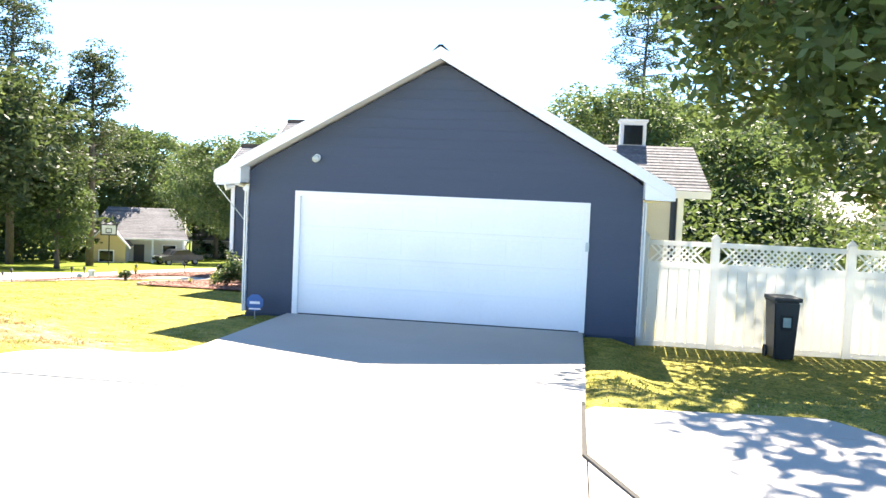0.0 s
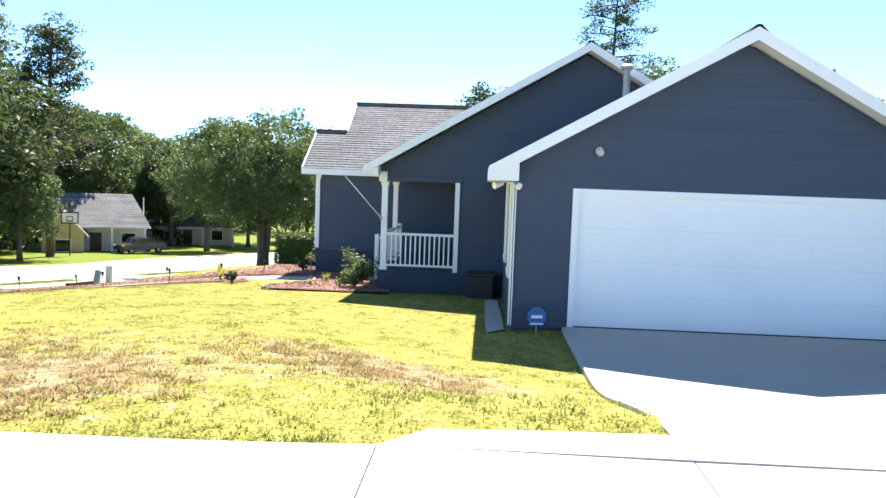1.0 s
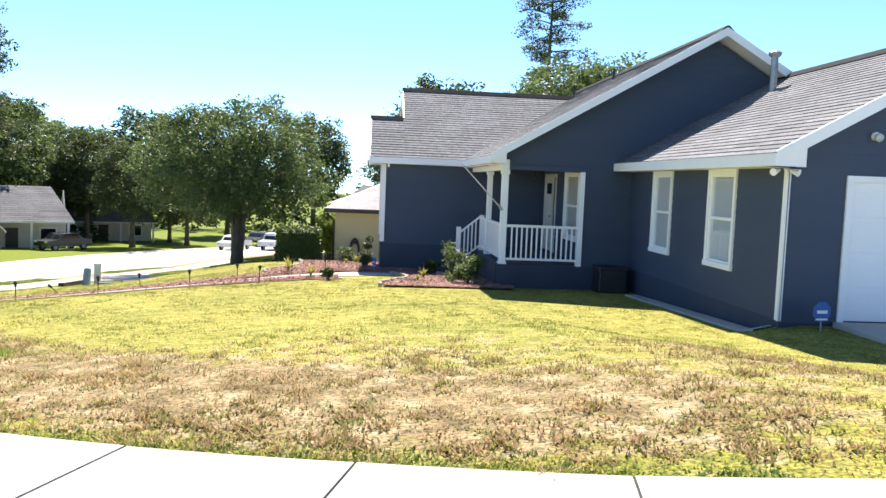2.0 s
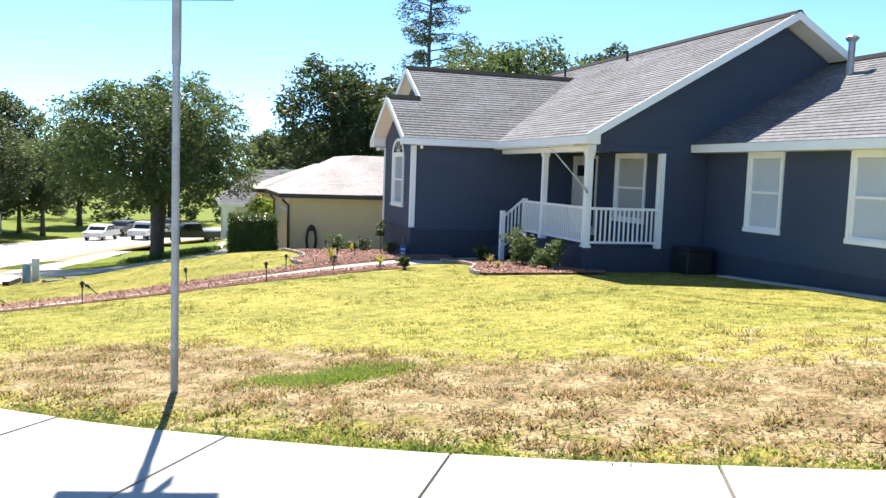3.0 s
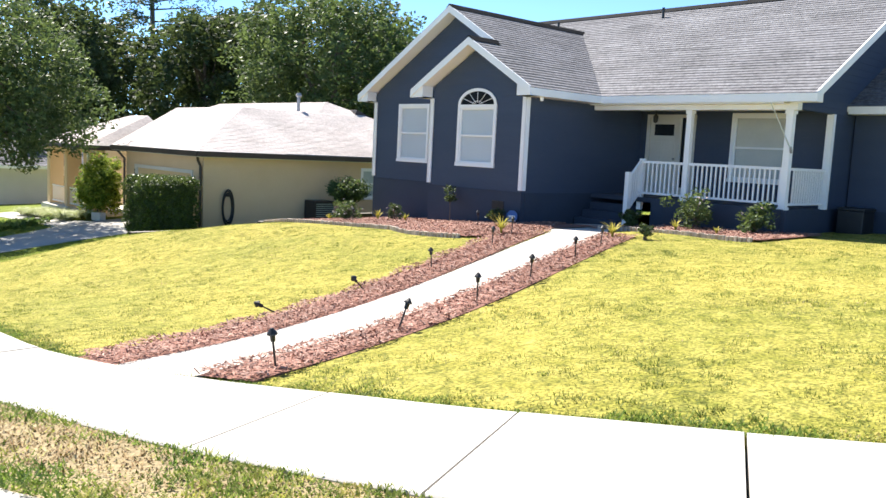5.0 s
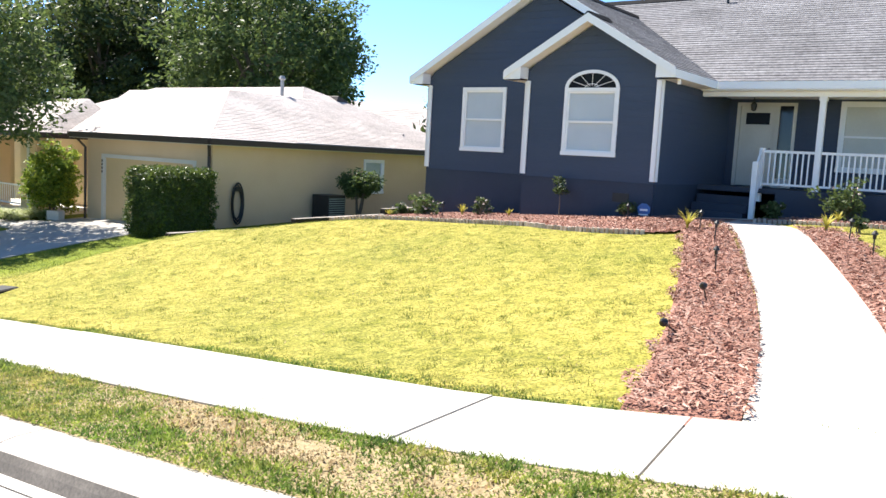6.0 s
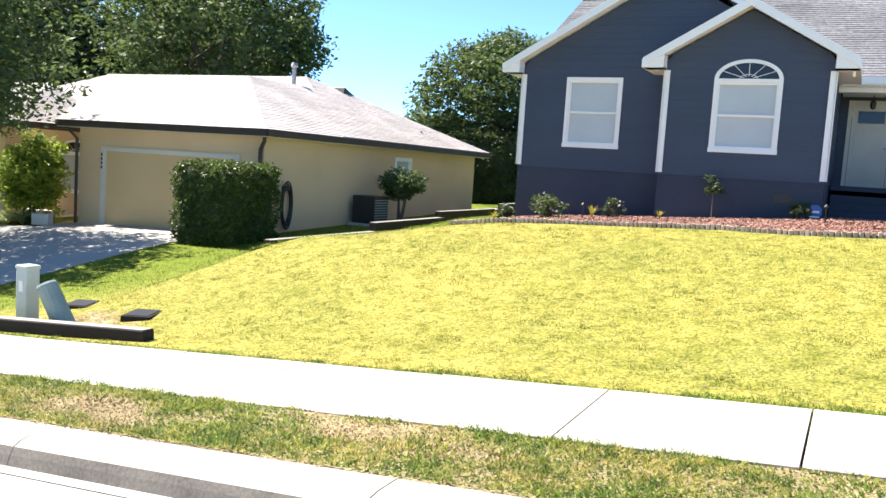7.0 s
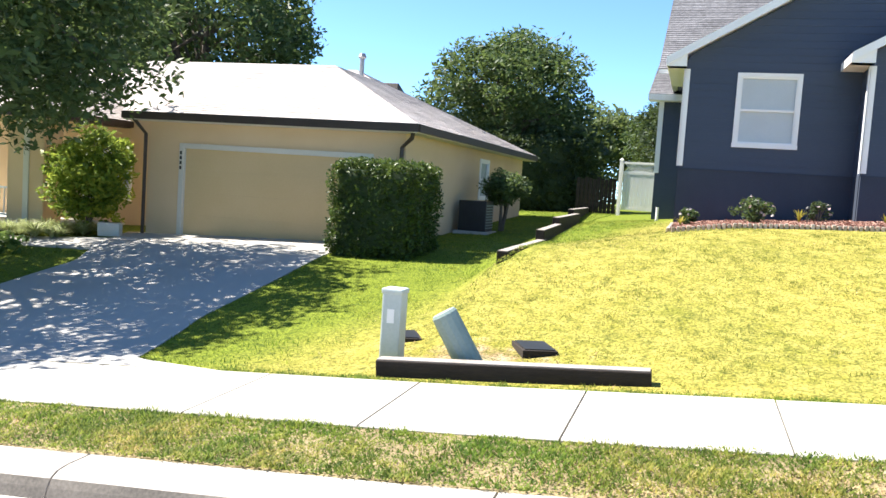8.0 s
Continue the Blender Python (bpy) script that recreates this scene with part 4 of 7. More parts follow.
def railing(p, q, drop0=0.0, drop1=0.0, top=0.92, name="railing", pitch=0.115):
    """White rail with square balusters from p to q, both on the floor line (x, y, z)."""
    r = thing_part(name, house)
    p, q = Vector(p), Vector(q)
    for z, h in ((0.1, 0.05), (top - 0.06, 0.06)):
        part("rail", slanted(p + Vector((0, 0, z)), q + Vector((0, 0, z)), 0.055, h), WHITE, r)
    n = int((q - p).xy.length / pitch)
    proto = None
    for i in range(1, n):
        at = p.lerp(q, i / n)
        if proto is None:
            proto = part("baluster", box(-0.017, 0.017, -0.017, 0.017, 0.14, top - 0.05), WHITE, r)
            proto.location = at
        else:
            c = proto.copy()
            scene.collection.objects.link(c)
            c.location = at
    return r


railing((-8.42, 21.07, 0.0), (-6.78, 21.07, 0.0))
railing((-8.5, 21.16, 0.0), (-8.5, 23.53, 0.0))
railing((-8.5, 23.67, 0.0), (-8.5, 24.78, 0.0))
part("newel", box(-8.56, -8.44, 24.78, 24.9, -0.3, 0.97, bevel=0.008), WHITE, house)
part("newel", box(-9.2, -9.08, 24.72, 24.84, -0.95, 0.63, bevel=0.008), WHITE, house)
railing((-8.56, 24.84, 0.0), (-9.08, 24.78, -0.42), top=0.95, pitch=0.1)
for k in range(3):
    part("step", box(-8.95 - 0.3 * k + 0.3, -8.3, 24.95, 26.28, -1.0, -0.02 - 0.19 * (k + 1) + 0.19 * 0, bevel=0.01), SKIRT, house)

# wing and its bay
BX, WX = -11.23, -10.25
BY0, BY1, WY1 = 26.35, 29.75, 33.49
siding("wing_side_wall", house, "y", BY0, -1, lambda z: BX + 0.005, lambda z: -6.4, 0.0, 2.42)
BWIN = (27.32, 28.71, 0.56, 2.12)
bay_low = lambda z: BY0 + max(0, (z - 2.58) / SLOPE)
bay_high = lambda z: BY1 - max(0, (z - 2.58) / SLOPE)
siding("bay_wall", house, "x", BX, -1, bay_low, bay_high, 0.0, 3.54, [BWIN])
siding("bay_return_wall", house, "y", BY1, 1, lambda z: BX + 0.005, lambda z: WX + 0.1, 0.0, 2.42)
EWIN = (30.96, 32.35, 0.55, 2.235)
siding("wing_wall", house, "x", WX, -1, lambda z: 26.5 if z < 2.5 else 26.4 + (z - 2.5) / SLOPE, lambda z: WY1 - max(0, (z - 2.58) / SLOPE), 0.0, 4.62, [EWIN])
siding("wing_far_wall", house, "y", WY1, 1, lambda z: WX + 0.005, lambda z: -5.03, 0.0, 2.42)
for x0, x1, y0, y1 in ((BX - 0.014, BX + 0.1, BY0, BY1), (WX - 0.014, WX + 0.1, BY1, WY1), (BX + 0.1, -6.4, BY0 - 0.014, BY0 + 0.1), (BX + 0.1, WX, BY1 - 0.1, BY1 + 0.014), (WX + 0.1, -5.03, WY1 - 0.1, WY1 + 0.014)):
    part("foundation", box(x0, x1, y0, y1, -2.2, 0.0), SKIRT, house)
window(house, "x", BX, -1, *BWIN, arch=0.42, slats=True)
window(house, "x", WX, -1, *EWIN)
gable_roof(house, "x", 29.92, 4.02, EAVE, -10.65, -4.8, seed=11, rake_from=(0.54, 0.0))
B_TOP = gable_roof(house, "x", 28.05, 2.15, EAVE, -11.65, -10.65, seed=15)
for a, b2 in (((-11.65, 25.9, EAVE), (-8.95, 25.9, EAVE)), ((-10.65, 33.9, EAVE), (-7.0, 33.9, EAVE)), ((-11.65, 30.2, EAVE), (-10.3, 30.2, EAVE))):
    fascia(house, a, b2)
part("soffit", box(-11.6, -8.6, 25.92, BY0, EAVE - 0.17, EAVE - 0.15), WHITE, house)
part("soffit", box(-11.6, -10.3, BY1, 30.18, EAVE - 0.17, EAVE - 0.15), WHITE, house)
part("soffit", box(-10.6, -7.0, WY1, 33.88, EAVE - 0.17, EAVE - 0.15), WHITE, house)
for x, y, s in ((BX, BY0, 1), (BX, BY1, -1), (WX, WY1, -1)):
    z0 = 0.05
    b = box(x - 0.05, x - 0.018, min(y - 0.03 * s, y + 0.09 * s), max(y - 0.03 * s, y + 0.09 * s), z0, EAVE - 0.18)
    box(x - 0.05, x + 0.08, min(y - 0.02 * s, y - 0.05 * s), max(y - 0.02 * s, y - 0.05 * s), z0, EAVE - 0.18, b)
    part("corner_board", b, WHITE, house)
# boxed ends of the eaves


def eave_box(axis, wall, eave, z_eave, a, b):
    rise = z_eave + SLOPE * abs(wall - eave) - 0.12
    part("eave_box", prism([(eave, z_eave - 0.17), (wall, z_eave - 0.17), (wall, rise), (eave, z_eave - 0.1)], axis, a, b), WHITE, house)


eave_box("y", GX0, -5.99, G_EAVE, 13.26, GY - 0.02)
eave_box("y", GX1, 1.61, G_EAVE, 13.26, GY - 0.02)
eave_box("y", -8.6, -8.94, EAVE, 20.47, 21.0)
eave_box("x", WY1, 33.9, EAVE, -10.61, WX - 0.02)
eave_box("x", BY1, 30.18, EAVE, -11.61, BX - 0.02)
eave_box("x", BY0, 25.92, EAVE, -11.61, BX - 0.02)
# small back porch beyond the wing
part("back_corner_wall", box(-5.0, 0.9, 33.1, 34.28, -2.0, 2.12), BLUE, house)
part("corner_board", box(-5.04, -4.9, 34.17, 34.31, 0.0, 2.1), WHITE, house)
roof_slope("back_corner_roof", house, (-5.35, 33.3, 2.28), (-5.35, 34.62, 2.28), (-2.6, 34.55, 3.5), (-2.6, 33.3, 3.5), seed=21)
fascia(house, (-5.36, 33.3, 2.28), (-5.36, 34.62, 2.28))
part("soffit", box(-5.34, -4.9, 33.3, 34.6, 2.1, 2.12), WHITE, house)
part("drain_stub", tube([(-6.4, 34.05, -1.6), (-6.4, 34.05, -1.0)], [0.04, 0.04], 8), WHITE, house)
# rear wing beyond the garage
part("rear_wing_wall", box(0.9, 2.6, 20.4, 23.8, -0.6, 2.4), BLUE, house)
part("rear_wing_panel", box(1.35, 2.35, 20.34, 20.4, 0.2, 2.3), CREAM, house)
part("rear_wing_post", box(2.5, 2.64, 20.2, 20.34, -0.4, 2.4), WHITE, house)
roof_slope("rear_wing_roof", house, (0.2, 19.9, 2.55), (3.2, 19.9, 2.55), (3.0, 21.95, 3.72), (0.2, 21.95, 3.72), seed=23)
roof_slope("rear_wing_roof", house, (0.2, 24.0, 2.55), (3.2, 24.0, 2.55), (3.0, 21.95, 3.72), (0.2, 21.95, 3.72), seed=24)
fascia(house, (0.2, 19.9, 2.55), (3.2, 19.9, 2.55))

# ---- plants ----


def leaf_cloud(centres, radii, per, size, rnd, flat=0.75, droop=0.25):
    """Leaf blades scattered through round clumps: a pointed quad each."""
    c = np.repeat(np.asarray(centres, float), per, 0)
    r = np.repeat(np.asarray(radii, float), per)
    n = len(c)
    way = rnd.normal(size=(n, 3))
    way /= np.linalg.norm(way, axis=1)[:, None]
    at = c + way * (r * rnd.uniform(0.25, 1.0, n) ** 0.6)[:, None] * np.array([1, 1, flat])
    a = rnd.normal(size=(n, 3)) * np.array([1, 1, 0.6]) - np.array([0, 0, droop])
    a /= np.linalg.norm(a, axis=1)[:, None]
    b = np.cross(a, rnd.normal(size=(n, 3)))
    b /= np.linalg.norm(b, axis=1)[:, None]
    s = (size * rnd.uniform(0.6, 1.35, n))[:, None]
    v = np.stack([at - a * s, at + b * s * 0.42, at + a * s, at - b * s * 0.42], 1).reshape(-1, 3)
    f = np.arange(4 * n).reshape(-1, 4)
    return v, f


def cloud_mesh(name, v, f):
    me = bpy.data.meshes.new(name)
    me.vertices.add(len(v))
    me.vertices.foreach_set("co", np.asarray(v, np.float32).ravel())
    k = f.shape[1]
    me.loops.add(f.size)
    me.loops.foreach_set("vertex_index", f.ravel().astype(np.int32))
    me.polygons.add(len(f))
    me.polygons.foreach_set("loop_start", np.arange(0, f.size, k, dtype=np.int32))
    me.update()
    me.validate()
    return me


def tree(name, label, at, crown_at, crown_r, clumps, per, leaf, mat, seed, trunk_r=0.2, fork=0.35, clump_r=0.7, limbs=9, stems=1, hollow=0.35, category="tree", group="", lean_by=0.28):
    """crown_at: the crown's middle over the foot; crown_r: its radii. Limbs run from the trunk into the clumps."""
    rnd = np.random.default_rng(seed)
    t = thing(name, label, category, at, group=group)
    pts = []
    lobes = rnd.normal(size=(7, 3))
    lobes /= np.linalg.norm(lobes, axis=1)[:, None]
    while len(pts) < clumps:
        p = rnd.normal(size=3)
        p /= np.linalg.norm(p)
        bulge = 0.78 + 0.26 * max(0, max(lobes @ p)) ** 3
        q = p * bulge * (hollow + (1 - hollow) * rnd.uniform() ** 0.5)
        if q[2] < -0.62 and rnd.uniform() < 0.6:
            continue
        pts.append(np.array(crown_at) + q * np.array(crown_r))
    pts = np.array(pts)
    rad = clump_r * rnd.uniform(0.6, 1.25, len(pts))
    v, f = leaf_cloud(pts, rad, per, leaf, rnd)
    part_mesh("crown", cloud_mesh("crown", v, f), mat, t)
    bm = bmesh.new()
    top = Vector((crown_at[0] * 0.6, crown_at[1] * 0.6, crown_at[2] + 0.35 * crown_r[2]))
    forks = []
    for k in range(stems):
        lean = Vector((rnd.uniform(-1, 1), rnd.uniform(-1, 1), 0)) * (lean_by * crown_r[0] if stems > 1 else 0.06)
        base = Vector((0, 0, -0.25)) + lean * 0.15
        line = [base, Vector((0, 0, top.z * 0.12)) + lean * 0.25, Vector((0, 0, top.z * fork)) + lean * 0.55, top * 0.72 + lean, top + lean * 1.2]
        line[3].z = top.z * 0.72
        w = trunk_r / math.sqrt(stems) * (1.25 if stems > 1 else 1)
        tube(line, [w * 1.35, w, w * 0.82, w * 0.5, w * 0.18], 9, bm)
        forks += [(line[2], line[3], w), (line[3], line[4], w * 0.7)]
    part("trunk", bm, BARK, t, smooth=True)
    bm = bmesh.new()
    for k in range(limbs):
        a, b, w = forks[k % len(forks)]
        start = a.lerp(b, rnd.uniform(0.0, 0.8))
        end = Vector(pts[rnd.integers(len(pts))])
        mid = start.lerp(end, 0.5) + Vector((0, 0, 0.12 * (end - start).length))
        tube([start, mid, end], [w * 0.42, w * 0.26, w * 0.07], 6, bm)
    part("branching", bm, BARK, t, smooth=True)
    return t


def pine(name, label, at, tall, crown_from, spread, seed, trunk_r=0.28, mat=NEEDLE):
    rnd = np.random.default_rng(seed)
    t = thing(name, label, "pine tree", at)
    bm = tube([(0, 0, -0.3), (0.05, 0, tall * 0.35), (-0.1, 0.1, tall * 0.7), (0.1, 0.05, tall)], [trunk_r * 1.2, trunk_r, trunk_r * 0.65, trunk_r * 0.2], 9)
    part("trunk", bm, BARK, t, smooth=True)
    bm, tips = bmesh.new(), []
    for k in range(46):
        h = crown_from + (tall - crown_from) * (k / 45) ** 0.9
        reach = spread * rnd.uniform(0.45, 1.0) * (1.05 - 0.62 * (h - crown_from) / (tall - crown_from))
        a = k * 2.4 + rnd.uniform(-0.5, 0.5)
        end = Vector((math.cos(a) * reach, math.sin(a) * reach, h + rnd.uniform(-0.3, 0.9)))
        tube([(0, 0, h), end * 0.5 + Vector((0, 0, h * 0.5 + 0.1)), end], [0.09, 0.06, 0.02], 5, bm)
        for u in (0.55, 0.78, 1.0):
            tips.append(np.array(Vector((0, 0, h)).lerp(end, u)) + rnd.normal(size=3) * 0.3)
    part("branching", bm, BARK, t)
    v, f = leaf_cloud(tips, rnd.uniform(0.7, 1.25, len(tips)), 84, 0.15, rnd, 0.62, 0.0)
    part_mesh("crown", cloud_mesh("crown", v, f), mat, t)
    return t


def shrub(name, label, at, r, h, count, leaf, mat, seed, category="shrub", flowers=0):
    rnd = np.random.default_rng(seed)
    t = thing(name, label, category, at)
    pts = rnd.normal(size=(max(5, count // 40), 3)) * np.array([r * 0.42, r * 0.42, h * 0.22]) + np.array([0, 0, h * 0.55])
    v, f = leaf_cloud(pts, np.full(len(pts), r * 0.42), 40, leaf, rnd)
    v[:, 2] = np.maximum(v[:, 2], 0.02)
    part_mesh("foliage", cloud_mesh("foliage", v, f), mat, t)
    bm = bmesh.new()
    for k in range(7):
        p = pts[k % len(pts)]
        tube([(0.04 * math.cos(k), 0.04 * math.sin(k), -0.05), tuple(p * np.array([0.5, 0.5, 0.55])), tuple(p)], [0.014, 0.011, 0.006], 5, bm)
    part("stem_frame", bm, BARK, t)
    if flowers:
        p = rnd.normal(size=(flowers, 3)) * np.array([r * 0.5, r * 0.5, h * 0.2]) + np.array([0, 0, h * 0.75])
        v, f = leaf_cloud(p, np.full(flowers, 0.03), 6, 0.03, rnd)
        part_mesh("blossom", cloud_mesh("blossom", v, f), FLOWER, t)
    return t


def flax(at, h, seed, label="yellow-green strappy bedding plant in red mulch", mat=FLAX, blades=26, name="bedding_plant", spread=(0.15, 0.75), wide=0.014):
    rnd = random.Random(seed)
    t = thing(name, label, "plant", at)
    verts, faces = [], []
    for k in range(blades):
        a, lean, tall = rnd.uniform(0, 6.28), rnd.uniform(*spread), h * rnd.uniform(0.6, 1.1)
        side = Vector((-math.sin(a), math.cos(a), 0)) * wide
        p = [Vector((math.cos(a) * tall * lean * u * u, math.sin(a) * tall * lean * u * u, tall * (u - 0.28 * lean * u * u))) for u in (0, 0.4, 0.75, 1.0)]
        n = len(verts)
        for q, w in zip(p, (1, 1.2, 0.8, 0.1)):
            verts += [tuple(q - side * w), tuple(q + side * w)]
        faces += [(n, n + 1, n + 3, n + 2), (n + 2, n + 3, n + 5, n + 4), (n + 4, n + 5, n + 7, n + 6)]
    part_mesh("leaf_rosette", mesh_from("leaf_rosette", verts, faces), mat, t)
    return t


def on_ground(x, y, lift=0.0):
    return (x, y, height(x, y) + lift)


# flower beds
BED = 0.04
for i, (x, y, r, h) in enumerate(((-12.4, 31.85, 0.36, 0.5), (-11.7, 33.15, 0.2, 0.36))):
    shrub("garden_shrub", "bushy green shrub with pale blossom in mulch", on_ground(x, y, BED), r, h, 900, 0.045, LEAF, 60 + i, flowers=24)
for i, (x, y, r, h) in enumerate(((-11.7, 30.55, 0.27, 0.46), (-11.7, 26.75, 0.26, 0.4), (-12.5, 21.9, 0.16, 0.26))):
    shrub("garden_shrub", "small dark green shrub beside the foundation", on_ground(x, y, BED), r, h, 500, 0.04, LEAFDARK, 70 + i, flowers=8 if i == 0 else 0)
for i, (x, y, r, h) in enumerate(((-9.35, 22.75, 0.5, 0.78), (-9.25, 21.35, 0.38, 0.6), (-9.9, 24.1, 0.2, 0.35))):
    shrub("porch_shrub", "leafy green shrub below the white porch rail", on_ground(x, y, BED), r, h, 1100, 0.05, LEAF, 80 + i, flowers=6)
for i, (x, y, h) in enumerate(((-12.0, 30.95, 0.32), (-13.7, 24.6, 0.44), (-12.95, 22.35, 0.36), (-12.0, 33.3, 0.24), (-10.2, 22.7, 0.3), (-12.3, 29.4, 0.22), (-10.4, 21.6, 0.2))):
    flax(on_ground(x, y, BED), h, 90 + i)
# young ball-headed tree by the bay wall
young = thing("topiary", "young slender tree with a dark round head", "young tree", on_ground(-11.62, 28.45, BED))
part("stem", tube([(0, 0, -0.05), (0.02, 0.01, 0.3), (0, 0.02, 0.6)], [0.016, 0.013, 0.01], 6), BARK, young)
v, f = leaf_cloud([(0, 0, 0.72), (0.05, 0.1, 0.85), (-0.04, -0.1, 0.62), (0.02, 0.08, 0.6)], [0.17, 0.15, 0.13, 0.13], 60, 0.05, np.random.default_rng(5))
part_mesh("foliage", cloud_mesh("foliage", v, f), LEAFDARK, young)

# ---- trees ----
tree("street_tree", "broad round-headed shade tree with several stems on the lawn", on_ground(-18.73, 47.95), (0.0, -0.9, 5.6), (5.2, 5.6, 3.6), 520, 88, 0.1, LEAF, 1, 0.36, 0.28, 0.72, 30, 3, 0.3, lean_by=0.1)
tree("oak_tree", "large leafy tree overhanging the fence beside the driveway", on_ground(7.6, 12.2), (-1.1, 0, 6.3), (6.6, 5.7, 4.0), 450, 130, 0.12, LEAF, 2, 0.32, 0.35, 0.85, 30, 1, 0.3)
tree("garden_tree", "dense dark green tree behind the two houses", (7.6, 41.8, -1.8), (0, 0, 5.3), (4.0, 4.0, 3.7), 300, 84, 0.125, LEAF, 3, 0.25, 0.3, 0.85, 16, 1, 0.35)
tree("garden_tree", "paler green tree behind the white gate", (26.0, 39.6, -1.5), (0, 0, 3.7), (4.2, 4.2, 3.0), 190, 60, 0.18, LEAFPALE, 4, 0.2, 0.3, 0.95, 12)
tree("shade_tree", "large mid-green tree rising behind the tan house", (3.0, 55.0, -2.8), (0, 0, 8.0), (6.3, 6.0, 5.4), 420, 80, 0.16, LEAF, 15, 0.34, 0.3, 1.05, 18, 1, 0.35)
pine("pine_tree", "very tall pine rising behind the blue house", (6.7, 90.0, -4.6), 29.0, 14.0, 6.4, 6)
pine("pine_tree", "tall pine among the trees beyond the street", (-45.6, 62.0, -4.5), 21.5, 8.0, 5.4, 8)
pine("pine_tree", "slender pine among the trees beyond the street", (-40.9, 66.0, -4.5), 17.5, 7.0, 4.6, 9)

rnd = np.random.default_rng(36)
foot = np.column_stack([rnd.normal(-18.0, 1.0, 900), rnd.normal(48.2, 0.6, 900)])
foot = np.column_stack([foot, level(foot[:, 0], foot[:, 1]) + 0.08])
v, f = leaf_cloud(foot, np.full(len(foot), 0.13), 10, 0.12, rnd, 0.8, -0.6)
tagged(part_mesh("ground_cover", cloud_mesh("ground_cover", v, f), LEAFGREEN), "low dark green ground cover round the shade tree", "ground cover", kind="stuff")

# woods: a few trees built once, then repeated at other sizes
WOODS = [tree("woodland_tree", "tall full-crowned dark green woodland tree", (-62, 62, -4.5), (0, 0, 9.2), (5.4, 5.4, 6.6), 190, 70, 0.23, LEAFDARK, 21, 0.35, 0.3, 1.35, 10, 1, 0.4, group="woodland trees"),
         tree("woodland_tree", "tall sunlit yellow-green woodland tree", (-55, 76, -4.8), (0, 0, 8.6), (5.8, 5.8, 5.6), 190, 70, 0.23, LEAFPALE, 22, 0.33, 0.3, 1.35, 10, 1, 0.4, group="woodland trees"),
         tree("woodland_tree", "mid-green woodland tree with an uneven crown", (-47, 84, -5.0), (0, 0, 8.0), (5.0, 5.0, 6.2), 170, 70, 0.23, LEAF, 23, 0.3, 0.3, 1.3, 10, 1, 0.35, group="woodland trees")]
rng = random.Random(11)
SPOTS = [(-34.2, 84, 0.7, 0), (-40, 60, 0.62, 2), (-31, 93, 0.65, 0), (-42, 55, 1.15, 0), (-44, 48, 1.0, 1), (-50, 55, 1.15, 0), (-58, 52, 1.05, 2), (-66, 70, 1.2, 1), (-48, 70, 1.0, 2), (-62, 82, 1.15, 0), (-72, 90, 1.2, 2), (-54, 92, 1.1, 0), (-45, 98, 1.0, 1), (-38, 104, 1.05, 0), (-30, 112, 1.0, 2),
         (-20, 126, 1.1, 0), (-6, 124, 1.05, 2), (-41, 92, 0.8, 0), (-34, 98, 0.75, 2), (-9, 96, 0.8, 0), (-5, 79, 0.95, 0), (0, 84, 0.95, 0), (8, 73, 1.05, 0), (14, 69, 1.1, 2), (17, 69, 1.05, 0),
         (3, 72, 0.95, 0), (12, 84, 1.3, 1), (24, 76, 1.05, 0), (38, 62, 0.55, 1), (18, 35, 0.5, 2), (24, 32, 0.66, 2), (31, 36, 0.5, 2), (15, 34, 0.45, 0),
         (38, 48, 0.7, 0), (-80, 78, 1.2, 0), (-88, 64, 1.2, 2), (34, 24, 0.75, 2), (-3, 100, 0.9, 2), (-52, 104, 1.0, 1), (-75, 60, 1.15, 1)]
for x, y, k, which in SPOTS:
    c = copy_thing(WOODS[which], pose(x, y, min(height(x, y), -0.5 if y < 60 else -3.5), 0, 0, rng.uniform(0, 360)) @ Matrix.Diagonal((k * rng.uniform(0.9, 1.1), k * rng.uniform(0.9, 1.1), k * rng.uniform(0.88, 1.1), 1)))


def thicket(label, x0, x1, y0, y1, h, count, leaf, mat, seed):
    """Low dark undergrowth along the foot of the woods."""
    rnd = np.random.default_rng(seed)
    p = np.stack([rnd.uniform(x0, x1, count), rnd.uniform(y0, y1, count), rnd.uniform(0.2, h, count)], 1)
    p[:, 2] += level(p[:, 0], p[:, 1])
    v, f = leaf_cloud(p, np.full(count, 0.9), 30, leaf, rnd)
    ob = part_mesh("undergrowth", cloud_mesh("undergrowth", v, f), mat)
    tagged(ob, label, "undergrowth", kind="stuff")


thicket("dark undergrowth below the trees beyond the street", -75, -44, 64, 76, 4.0, 260, 0.3, LEAFDARK, 31)
thicket("dark undergrowth at the far end of the street", -44, 10, 120, 130, 6.0, 260, 0.36, LEAFDARK, 32)
thicket("dark undergrowth behind the far bungalows", -80, -40, 86, 98, 6.0, 260, 0.36, LEAFDARK, 35)
thicket("dark undergrowth between the back gardens", 4.6, 13, 37.4, 45, 3.6, 330, 0.2, LEAFDARK, 33)
thicket("leafy undergrowth behind the white fence", 4, 26, 25, 32, 4.2, 520, 0.10, LEAF, 34)

